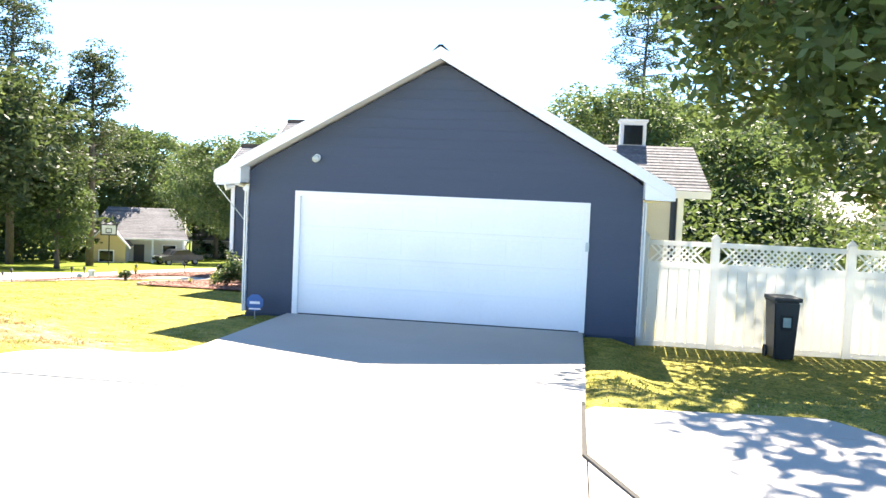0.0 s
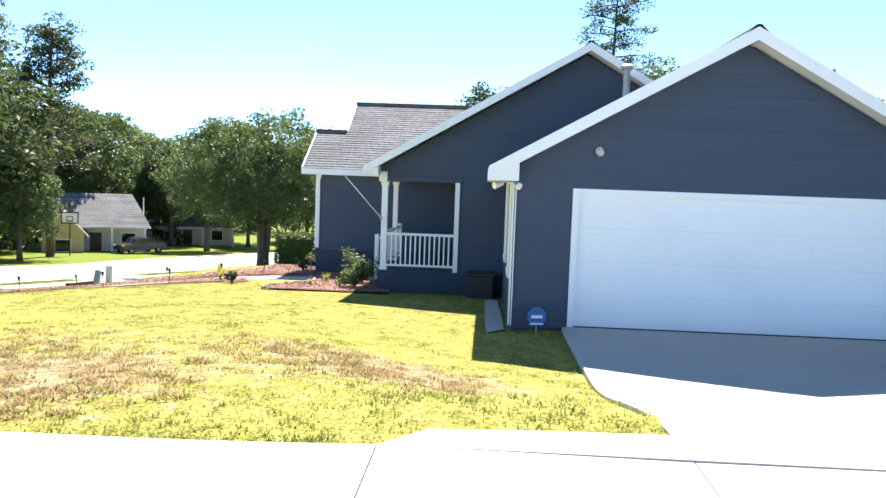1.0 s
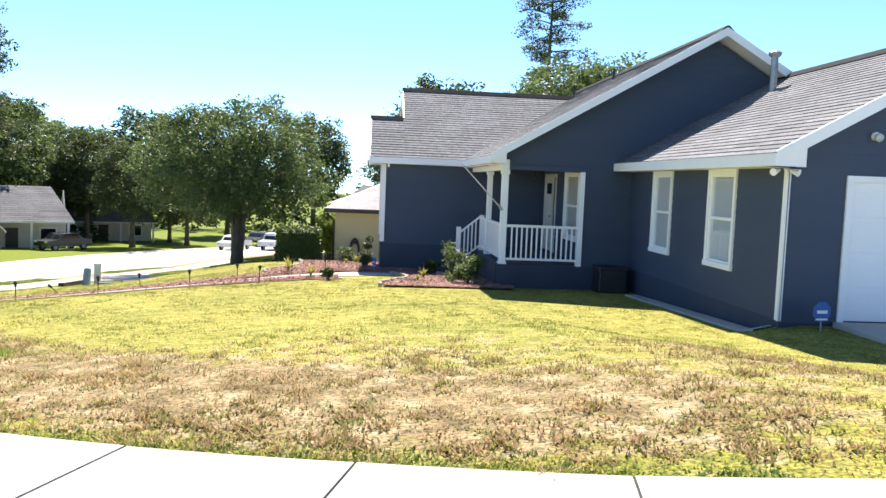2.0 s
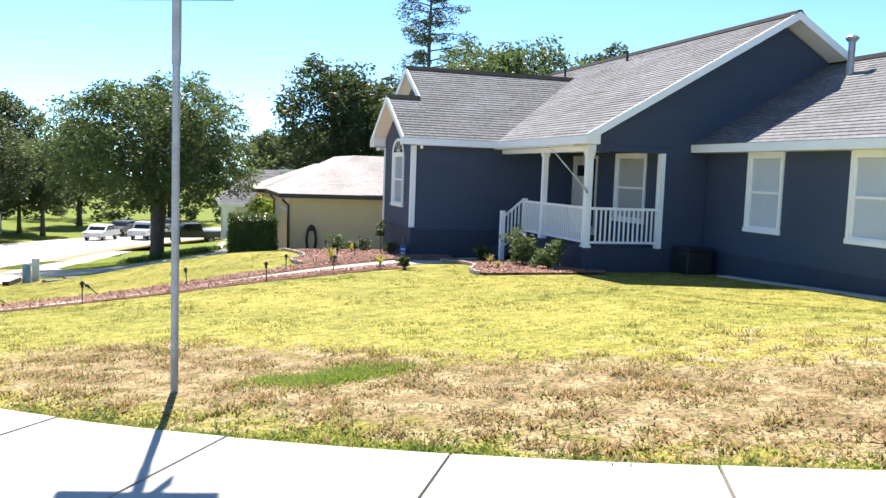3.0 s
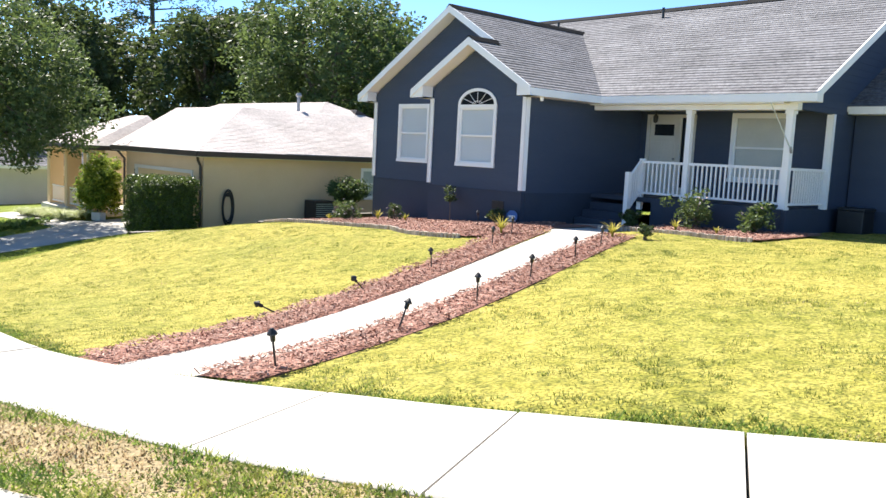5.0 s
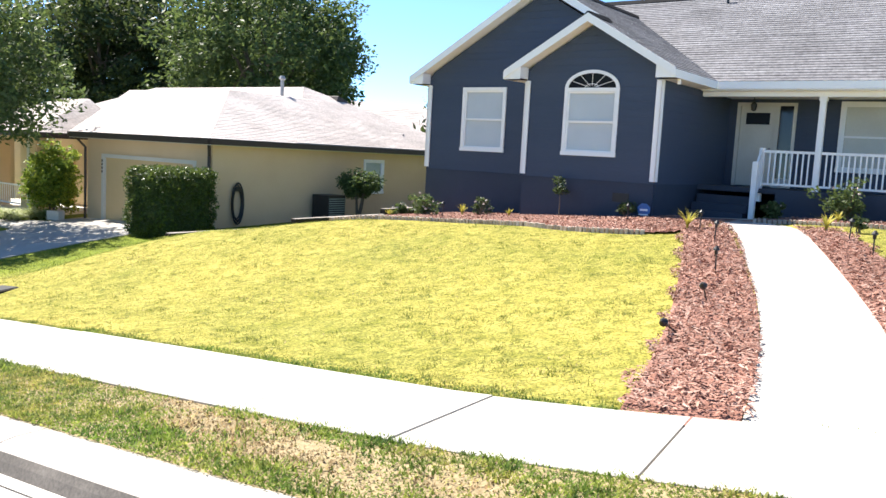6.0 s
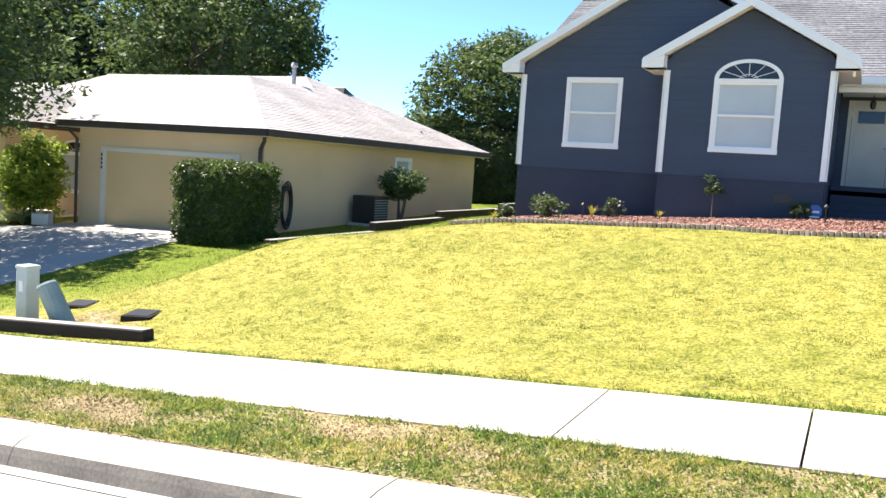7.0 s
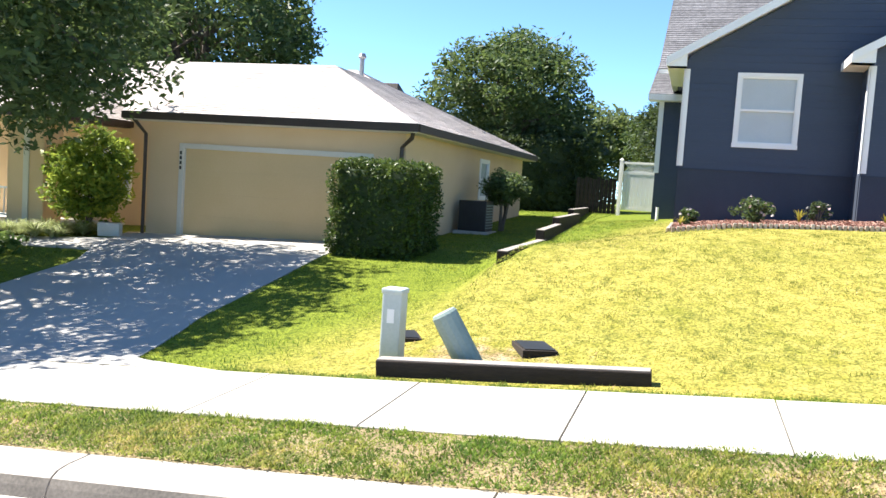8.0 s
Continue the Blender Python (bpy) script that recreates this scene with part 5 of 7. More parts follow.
# ---- small parts of the blue house ----
vent = thing_part("vent_pipe", house)
part("pipe", tube([(-3.05, 19.55, 3.7), (-3.05, 19.55, 4.82)], [0.075, 0.075], 12), STEEL, vent)
part("cap", tube([(-3.05, 19.55, 4.78), (-3.05, 19.55, 4.83), (-3.05, 19.55, 4.87), (-3.05, 19.55, 4.92)], [0.1, 0.14, 0.14, 0.07], 12), STEEL, vent)
part("flashing", tube([(-3.05, 19.55, 3.85), (-3.05, 19.55, 4.02)], [0.2, 0.09], 12), STEEL, vent)
for x, y in ((-4.6, 31.2), (-3.2, 32.3), (-4.3, 27.4)):
    z = EAVE + SLOPE * (M_HALF - abs(x - MX))
    part("roof_pipe", tube([(x, y, z - 0.1), (x, y, z + 0.32)], [0.04, 0.04], 8), BLACK, house)
lamp = thing_part("wall_lamp", house)
part("mount", tube([(-4.33, GY - 0.01, 2.73), (-4.33, GY - 0.05, 2.73)], [0.06, 0.06], 12), WHITE, lamp)
part("globe", tube([(-4.33, GY - 0.05, 2.73), (-4.33, GY - 0.09, 2.72), (-4.33, GY - 0.14, 2.7), (-4.33, GY - 0.17, 2.69)], [0.03, 0.055, 0.06, 0.02], 12), GREYPLASTIC, lamp)
flood = thing_part("floodlight", house)
part("arm", tube([(-5.62, GY - 0.06, 2.2), (-5.7, GY - 0.12, 2.2)], [0.03, 0.02], 8), WHITE, flood)
for dx in (-0.1, 0.08):
    part("lamp_head", tube([(-5.68 + dx, GY - 0.1, 2.19), (-5.7 + dx * 2.1, GY - 0.2, 2.15)], [0.03, 0.055], 10), WHITE, flood)
part("keypad", box(0.29, 0.35, GY - 0.06, GY - 0.035, 1.35, 1.5, bevel=0.005), GREYPLASTIC, house)
pole = thing_part("flagpole", house)
part("staff", tube([(-8.6, 21.05, 1.3), (-9.5, 21.15, 2.25)], [0.014, 0.011], 8), GREYPLASTIC, pole)
part("bracket", tube([(-8.56, 21.06, 1.24), (-8.64, 21.05, 1.36)], [0.03, 0.025], 8), STEEL, pole)
lantern = thing_part("porch_lantern", house)
part("chain", tube([(-6.95, 25.6, 2.27), (-6.95, 25.6, 2.15)], [0.012, 0.012], 6), BLACK, lantern)
part("cage", tube([(-6.95, 25.6, 2.16), (-6.95, 25.6, 2.1), (-6.95, 25.6, 1.96), (-6.95, 25.6, 1.93)], [0.03, 0.075, 0.06, 0.02], 6), BLACK, lantern)
part("crawl_vent", box(BX - 0.03, BX - 0.012, 26.9, 27.3, -0.45, -0.25), BLACK, house)
part("skirt_ledge", box(BX - 0.03, BX - 0.012, BY0, BY1, -0.025, 0.008), SKIRT, house)
part("skirt_ledge", box(WX - 0.03, WX - 0.012, BY1, WY1, -0.025, 0.008), SKIRT, house)
part("downpipe", box(-11.12, -11.06, 25.98, 26.04, 2.2, 2.36), WHITE, house)
barrel = thing("storage_box", "black plastic storage box in the shaded house corner", "storage box", on_ground(-6.1, 20.55, -0.02))
part("body", box(-0.32, 0.32, -0.3, 0.3, 0, 0.55, bevel=0.03), BLACK, barrel)
part("lid", box(-0.34, 0.34, -0.32, 0.32, 0.55, 0.62, bevel=0.02), BLACK, barrel)
ribbon("drip_edge", [(-5.78, 13.75), (-5.8, 16), (-5.82, 19.8)], [0.14, 0.16, 0.14], 0.03, CONCRETE, "narrow concrete strip along the garage wall", "path")


def yard_sign(at, rz):
    """A small eight-sided blue notice on a stake, its lettering a plain pale bar."""
    s = thing("security_sign", "small blue octagonal security notice on a thin stake", "sign", at, rz)
    part("stake", tube([(0, 0, -0.1), (0, 0, 0.25)], [0.01, 0.01], 6), STEEL, s)
    ring = [(0.15 * math.cos(math.pi / 8 + k * math.pi / 4), 0.28 + 0.15 * math.sin(math.pi / 8 + k * math.pi / 4)) for k in range(8)]
    plate = part("plate", prism(ring, "y", -0.012, 0.0), SIGNBLUE, s)
    part("lettering", box(-0.085, 0.085, -0.017, -0.013, 0.255, 0.3), WHITE, plate)
    part("rim", prism([(-0.11, 0.16), (0.11, 0.16), (0.09, 0.185), (-0.09, 0.185)], "y", -0.016, -0.013), WHITE, plate)


yard_sign(on_ground(-5.2, 13.2), 10)
yard_sign(on_ground(-11.4, 26.46, -0.06), -70)


# ---- street name sign on its post ----
sign = thing("street_sign", "galvanised post with green street-name blades", "street sign", on_ground(-17.12, 10.86))
part("post", tube([(0, 0, -0.3), (0, 0, 2.95)], [0.03, 0.03], 10), STEEL, sign)
part("sleeve", tube([(0, 0, 2.55), (0, 0, 3.05)], [0.036, 0.036], 10), STEEL, sign)
for z, ang in ((3.03, 20), (3.28, 110)):
    blade = part("blade", box(-0.45, 0.45, -0.006, 0.006, 0, 0.21), SIGNGREEN, sign)
    blade.matrix_basis = pose(0, 0, z, 0, 0, ang - 45)
    for x0, x1 in ((-0.38, -0.22), (-0.14, 0.08), (0.16, 0.38)):
        bar = part("lettering", box(x0, x1, -0.009, 0.009, 0.05, 0.15), WHITE, blade)
part("bracket", box(-0.03, 0.03, -0.02, 0.02, 3.0, 3.06), STEEL, sign)


# ---- path lights ----
def path_light(at, lean=(0, 0)):
    t = thing("path_light", "small black mushroom-capped garden path light", "path light", at, group="path lights")
    t.matrix_basis = pose(*at, lean[0], lean[1], 0)
    part("stake", tube([(0, 0, -0.1), (0, 0, 0.27)], [0.011, 0.011], 6), BLACK, t)
    part("lamp", tube([(0, 0, 0.25), (0, 0, 0.32)], [0.024, 0.028], 8), DARKGLASS, t)
    part("cap", tube([(0, 0, 0.315), (0, 0, 0.33), (0, 0, 0.375)], [0.05, 0.047, 0.012], 10), BLACK, t)
    return t


first = path_light(on_ground(-22.35, 19.05, 0.03), (0, -8))
for x, y, a, b in ((-20.53, 19.55, 0, 22), (-18.87, 20.03, 0, 0), (-17.35, 20.5, 2, 0), (-15.55, 21.15, 0, -3), (-14.1, 21.75, 2, 3), (-20.45, 22.15, -10, -62), (-18.82, 22.42, 5, -48), (-17.1, 22.9, 0, -6), (-14.9, 23.68, 3, 0), (-13.6, 24.4, 0, 4), (-12.9, 30.9, 0, 3), (-12.8, 26.2, 0, -3)):
    copy_thing(first, pose(*on_ground(x, y, 0.03), a, b, 0))

# ---- sleepers, utility pedestals ----


def sleeper(p, q, top, h=0.2, w=0.19, dip=0.0):
    a = math.degrees(math.atan2(q[1] - p[1], q[0] - p[0]))
    length = math.hypot(q[0] - p[0], q[1] - p[1])
    t = thing("timber_sleeper", "dark weathered landscape timber edging the lawn", "timber", (p[0], p[1], top - h), a, group="landscape timbers")
    t.matrix_basis = pose(p[0], p[1], top - h, 0, math.degrees(math.atan2(dip, length)), a)
    part("beam", box(0, length, -w / 2, w / 2, 0, h - 0.012, bevel=0.012), TIMBER, t)
    # top face paler than the beam's sides
    part("pale_top_face", box(0.01, length - 0.01, -w / 2 + 0.012, w / 2 - 0.012, h - 0.012, h, bevel=0.004), TIMBERTOP, t)
    return t


sleeper((-22.68, 33.24), (-22.8, 35.95), -2.36, 0.36, dip=0.2)
for p, q, top, h in (((-16.87, 36.08), (-12.49, 36.17), -1.81, 0.46), ((-12.7, 36.2), (-8.3, 36.5), -1.6, 0.5), ((-8.5, 36.55), (-2.6, 36.8), -1.43, 0.5), ((-2.75, 37.0), (3.4, 37.25), -1.3, 0.5)):
    sleeper(p, q, top, h)
pedestal = thing("utility_pedestal", "pale grey-green plastic utility pedestal in the grass", "utility pedestal", on_ground(-22.26, 36.02))
part("body", box(-0.11, 0.11, -0.11, 0.11, -0.1, 0.78, bevel=0.02), GREYPLASTIC, pedestal)
part("cap", box(-0.12, 0.12, -0.12, 0.12, 0.76, 0.82, bevel=0.02), GREYPLASTIC, pedestal)
part("label_plate", box(-0.116, -0.108, -0.04, 0.04, 0.45, 0.6), WHITE, pedestal)
leaning = thing("utility_pedestal", "leaning round-topped grey-green utility pedestal", "utility pedestal", on_ground(-22.38, 35.08))
leaning.matrix_basis = pose(*on_ground(-22.38, 35.08), -30, -6, 0)
part("body", tube([(0, 0, -0.15), (0, 0, 0.64), (0, 0, 0.67)], [0.15, 0.14, 0.125], 14), GREYGREEN, leaning)
part("skirt", tube([(0, 0, -0.15), (0, 0, 0.03)], [0.165, 0.16], 14), GREYGREEN, leaning)
for x, y in ((-21.5, 34.6), (-21.1, 36.3)):
    lid = thing("meter_lid", "low dark brown meter box lid in the lawn", "meter box", on_ground(x, y), 25)
    part("rim", box(-0.28, 0.28, -0.2, 0.2, -0.05, 0.05, bevel=0.01), TIMBER, lid)
    part("plate", box(-0.25, 0.25, -0.17, 0.17, 0.05, 0.062, bevel=0.004), BLACK, lid)


# ---- neighbour's tan house ----
nb = thing("tan_house", "tan stucco single-storey house with brown fascia", "house")
NX, NY = -13.1, 39.28
NEAVE = 0.5
NDOOR = (40.13, 44.95, -2.45, -0.28)


def plain_wall(name, parent, axis, at, out, a0, a1, z0, z1, holes, mat, thick=0.15):
    """A plastered wall with openings, cut into upright strips round them."""
    where = placer(axis, at, out)
    cuts = sorted({a0, a1, *[h for hole in holes for h in hole[:2]]})
    bm = bmesh.new()
    for p, q in zip(cuts, cuts[1:]):
        zs = [(z0, z1)]
        for h in holes:
            if h[0] < (p + q) / 2 < h[1]:
                zs = [(z0, h[2])] if h[2] > z0 else []
                zs.append((h[3], z1))
        for lo, hi in zs:
            wall_box(where, p, q, -thick, 0, lo, hi, bm)
    bmesh.ops.remove_doubles(bm, verts=bm.verts[:], dist=0.001)
    return part(name, bm, mat, parent)


NWIN = (-6.45, -5.35, -1.15, 0.08)
plain_wall("front_wall", nb, "x", NX, -1, NY, 45.95, -2.9, NEAVE, [NDOOR], TAN)
siding("side_wall", nb, "y", NY, -1, lambda z: NX + 0.02, lambda z: -0.2, -2.4, NEAVE, [NWIN], mat=TAN, course=0.3)
window(nb, "y", NY, -1, *NWIN, slats=False, blind=GREYPLASTIC)
plain_wall("left_wall", nb, "y", 45.95, 1, NX + 0.02, -10.6, -2.9, NEAVE, [], TAN)
PWIN = (48.3, 49.9, -1.8, -0.42)
plain_wall("recessed_wall", nb, "x", -10.6, -1, 45.95, 56.0, -2.9, NEAVE, [PWIN, (50.2, 51.2, -2.4, -0.2)], TAN)
window(nb, "x", -10.6, -1, *PWIN, arch=0.4, slats=False, blind=GREYPLASTIC)
part("entry_door", box(-10.55, -10.5, 50.2, 51.2, -2.4, -0.2), TANDOOR, nb)
nd = thing_part("garage_door", nb)
for r in range(4):
    part("door_section", box(NX + 0.06, NX + 0.1, NDOOR[0] + 0.02, NDOOR[1] - 0.02, -2.43 + r * 0.54, -2.43 + r * 0.54 + 0.5395, bevel=0.004), TANDOOR, nd)
for y0, y1, z0, z1 in ((NDOOR[0] - 0.1, NDOOR[0] + 0.02, -2.45, -0.18), (NDOOR[1] - 0.02, NDOOR[1] + 0.1, -2.45, -0.18), (NDOOR[0] + 0.02, NDOOR[1] - 0.02, -0.3, -0.18)):
    part("door_trim", box(NX - 0.04, NX + 0.08, y0, y1, z0, z1), PALE, nd)
for k in range(4):
    part("number_plate_bar", box(NX - 0.055, NX - 0.042, 44.975, 45.025, -0.45 - 0.12 * k, -0.37 - 0.12 * k), BLACK, nb)
NSLOPE = 0.465
AX, AY = NX - 0.42, NY - 0.4
# front wing: hip at the near corner, ridge running away from the lawn
RZ = NEAVE + NSLOPE * 3.72
roof_slope("roof_slope", nb, (AX, AY, NEAVE), (AX, 46.4, NEAVE), (AX + 3.72, 48.6, RZ), (AX + 3.72, AY + 3.72, RZ), mat=SHINGLETAN, seed=31)
roof_slope("roof_slope", nb, (AX, AY, NEAVE), (-2.0, AY, NEAVE), (-6.0, AY + 3.72, RZ), (AX + 3.72, AY + 3.72, RZ), mat=SHINGLETAN, seed=32)
roof_slope("roof_slope", nb, (AX + 7.44, AY, NEAVE), (AX + 7.44, 50.0, NEAVE), (AX + 3.72, 48.6, RZ), (AX + 3.72, AY + 3.72, RZ), mat=SHINGLETAN, seed=33)
roof_slope("roof_slope", nb, (AX, 46.4, NEAVE), (-9.0, 47.6, NEAVE), (AX + 3.72, 48.6, RZ), (AX + 3.7, 48.58, RZ), mat=SHINGLETAN, seed=34)
# main body behind
BXM, BH = -4.9, 5.2
BZ = 2.8
roof_slope("roof_slope", nb, (BXM - BH, AY, NEAVE + 0.02), (BXM - BH, 58, NEAVE + 0.02), (BXM, 54, BZ), (BXM, AY + BH, BZ), mat=SHINGLETAN, seed=35)
roof_slope("roof_slope", nb, (BXM + BH, AY, NEAVE + 0.02), (BXM + BH, 58, NEAVE + 0.02), (BXM, 54, BZ), (BXM, AY + BH, BZ), mat=SHINGLETAN, seed=36)
roof_slope("roof_slope", nb, (BXM - BH, AY + 0.01, NEAVE + 0.02), (BXM + BH, AY + 0.01, NEAVE + 0.02), (BXM, AY + BH, BZ), (BXM, AY + BH, BZ), mat=SHINGLETAN, seed=37)
roof_slope("roof_slope", nb, (BXM - BH, 58, NEAVE + 0.02), (BXM + BH, 58, NEAVE + 0.02), (BXM, 54, BZ), (BXM, 54, BZ), mat=SHINGLETAN, seed=38)
part("far_wall", box(-0.35, -0.2, NY + 0.12, 57.5, -2.4, NEAVE), TAN, nb)
part("back_wall", box(-10.4, -0.2, 57.4, 57.5, -3.2, NEAVE), TAN, nb)
for a, b in (((AX - 0.02, AY - 0.02), (AX - 0.02, 46.4)), ((AX - 0.02, AY - 0.02), (BXM + BH, AY - 0.02)), ((BXM - BH - 0.1, 46.4), (BXM - BH - 0.1, 58))):
    part("fascia", slanted((*a, NEAVE - 0.17), (*b, NEAVE - 0.17), 0.1, 0.17), BROWN, nb)
part("soffit", box(AX, NX, AY, 46.4, NEAVE - 0.19, NEAVE - 0.17), PALE, nb)
part("soffit", box(NX, BXM + BH, AY, NY, NEAVE - 0.19, NEAVE - 0.17), PALE, nb)
part("downpipe", tube([(AX + 0.05, AY + 0.1, NEAVE - 0.1), (AX + 0.1, AY + 0.15, NEAVE - 0.3), (NX - 0.08, NY + 0.05, NEAVE - 0.5), (NX - 0.06, NY + 0.1, -2.3)], [0.05, 0.05, 0.05, 0.05], 8), BROWN, nb)
part("downpipe", tube([(AX + 0.05, 46.2, NEAVE - 0.1), (NX - 0.06, 46.0, NEAVE - 0.5), (NX - 0.06, 46.0, -2.5)], [0.045, 0.045, 0.045], 8), BROWN, nb)
part("roof_vent_pipe", tube([(-7.05, 43.0, 2.0), (-7.05, 43.0, 2.88)], [0.07, 0.07], 10), STEEL, nb)
part("roof_vent_cap", tube([(-7.05, 43.0, 2.85), (-7.05, 43.0, 2.9), (-7.05, 43.0, 3.01)], [0.09, 0.13, 0.08], 10), STEEL, nb)
part("roof_pipe", tube([(-3.4, 40.0, 0.7), (-3.4, 40.0, 1.1)], [0.035, 0.035], 8), STEEL, nb)
b = box(-0.5, 0.5, -0.32, 0.32, -0.2, 0.14, bevel=0.02)
skylight = part("roof_skylight", b, BROWN, nb)
skylight.matrix_basis = pose(-3.7, 43.2, 2.22, 0, 20, 0)
# entry porch at the far side
for y0, y1 in ((48.8, 49.95), (52.0, 52.4), (54.4, 54.8)):
    part("porch_column", box(-13.4, -12.75, y0, y1, -2.45, 0.12, bevel=0.03), TAN, nb)
    part("column_base", box(-13.47, -12.68, y0 - 0.07, y1 + 0.07, -2.9, -2.42, bevel=0.02), PALE, nb)
# pale strip painting the bright highlight down the column
part("column_highlight", box(-13.43, -13.4, 49.25, 49.42, -2.4, 0.1), PALE, nb)
part("fascia", slanted((-13.85, 48.35, 0.25), (-13.85, 55.2, 0.25), 0.08, 0.17), BROWN, nb)
part("fascia", slanted((-13.85, 48.35, 0.25), (-9.6, 48.35, 0.25), 0.08, 0.17), BROWN, nb)
part("soffit", box(-13.8, -10.6, 48.4, 48.8, 0.23, 0.25), BROWN, nb)
part("porch_beam", box(-13.5, -12.95, 48.6, 54.9, 0.1, 0.42), TAN, nb)
roof_slope("porch_roof", nb, (-13.8, 48.4, 0.42), (-13.8, 55.2, 0.42), (-10.2, 52.8, 1.85), (-10.2, 50.8, 1.85), mat=SHINGLETAN, seed=41)
roof_slope("porch_roof", nb, (-13.8, 48.4, 0.42), (-9.6, 48.4, 0.42), (-10.2, 50.8, 1.85), (-10.22, 50.8, 1.85), mat=SHINGLETAN, seed=42)
part("porch_base", box(-13.6, -10.6, 48.5, 55, -3.3, -2.45), PALE, nb)
rail = thing_part("porch_railing", nb)
for z in (-2.3, -1.6):
    part("rail", box(-13.3, -13.24, 49.1, 54.4, z, z + 0.05), WHITE, rail)
for k in range(34):
    part("baluster", box(-13.28, -13.26, 49.2 + k * 0.155, 49.23 + k * 0.155, -2.3, -1.6), WHITE, rail)

# hose, air conditioner, hedge and planting next door
hose = thing("hose_reel", "dark coiled garden hose hanging on the tan wall", "garden hose", (-12.22, NY - 0.09, -1.42))
for k in range(4):
    r = 0.3 + 0.035 * k
    part("coil", tube([(0.55 * r * math.cos(a), -0.04 * (k % 2), 1.55 * r * math.sin(a)) for a in [2 * math.pi * i / 24 for i in range(25)]], [0.024] * 25, 6, cap=False), BLACK, hose)
part("hanger", box(-0.09, 0.09, -0.06, 0.09, 0.38, 0.5, bevel=0.01), BLACK, hose)
ac = thing("air_conditioner", "dark louvred air-conditioning unit beside the tan wall", "air conditioner", on_ground(-8.75, 38.7, 0.02))
part("casing", box(-0.4, 0.4, -0.38, 0.38, 0.04, 0.85, bevel=0.02), BLACK, ac)
part("pad", box(-0.5, 0.5, -0.48, 0.48, -0.1, 0.04), CONCRETE, ac)
for k in range(9):
    part("louvre", box(-0.38, 0.38, -0.395, -0.382, 0.12 + k * 0.075, 0.15 + k * 0.075), GREYGREEN, ac)


def hedge_block(at, size, count, leaf, mat, seed, label):
    rnd = np.random.default_rng(seed)
    t = thing("hedge", label, "hedge", at)
    sx, sy, sz = size
    # solid dark box standing in for the shade between the leaves
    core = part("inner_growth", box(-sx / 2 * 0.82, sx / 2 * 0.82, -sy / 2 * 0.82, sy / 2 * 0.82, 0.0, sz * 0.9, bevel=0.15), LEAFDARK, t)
    p = rnd.uniform(-1, 1, (count, 3))
    face = rnd.integers(0, 3, count)
    p[np.arange(count), face] = np.sign(p[np.arange(count), face]) * rnd.uniform(0.86, 1.0, count)
    round_off = np.linalg.norm(np.abs(p) ** 4, axis=1) ** (1 / 4)
    p = p / np.maximum(round_off, 1e-3)[:, None] * (1 + 0.045 * np.sin(p[:, :1] * 7 + p[:, 1:2] * 5 + p[:, 2:] * 6)) * rnd.uniform(0.9, 1.0, (count, 1))
    p = p * np.array([sx / 2, sy / 2, sz / 2]) + np.array([0, 0, sz / 2])
    v, f = leaf_cloud(p, np.full(count, 0.07), 3, leaf, rnd)
    v[:, 2] = np.maximum(v[:, 2], 0.01)
    part_mesh("foliage", cloud_mesh("foliage", v, f), mat, t)
    return t


# added dark mass: its leaf colour carries the deep shade under the trees
hedge_block((5.6, 40.4, -1.9), (3.4, 5.6, 3.4), 7000, 0.1, LEAFDARK, 54, "dark hedge block filling in the deep shade behind the tan house")
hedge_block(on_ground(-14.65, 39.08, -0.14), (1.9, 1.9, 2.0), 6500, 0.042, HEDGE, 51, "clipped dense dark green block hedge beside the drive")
tree("foundation_shrub", "dark round-headed shrub on bare stems by the tan wall", on_ground(-7.85, 38.2), (0, 0, 1.15), (0.85, 0.62, 0.5), 60, 90, 0.055, LEAF, 52, 0.09, 0.3, 0.26, 10, 4, 0.2, category="shrub")
tree("yellow_shrub", "tall bright yellow-green shrub beside the tan garage", on_ground(-13.75, 47.15), (0, 0, 1.3), (0.85, 1.25, 1.35), 130, 90, 0.075, YELLOWLEAF, 53, 0.05, 0.3, 0.34, 12, 3, 0.2, category="shrub")
rng = random.Random(77)
for k in range(80):
    x, y = -14.4 + rng.uniform(-0.7, 0.65), 46.55 + 0.09 * k + rng.uniform(-0.1, 0.1)
    flax(on_ground(x, y, 0.01), rng.uniform(0.3, 0.52), 120 + k, "pale green variegated border grass beside the drive", BORDERLEAF, 130, "border_grass", (0.5, 1.9), 0.009)
block = thing("planter_block", "white painted block at the corner of the planting", "block", on_ground(-14.1, 46.2), 20)
part("body", box(-0.14, 0.14, -0.25, 0.25, 0, 0.32, bevel=0.02), PALE, block)

# ---- white vinyl fence, gate and bin beside the garage ----
fence = thing("fence", "white vinyl privacy fence with a lattice top", "fence")
FY = 14.25
FZ = -0.34


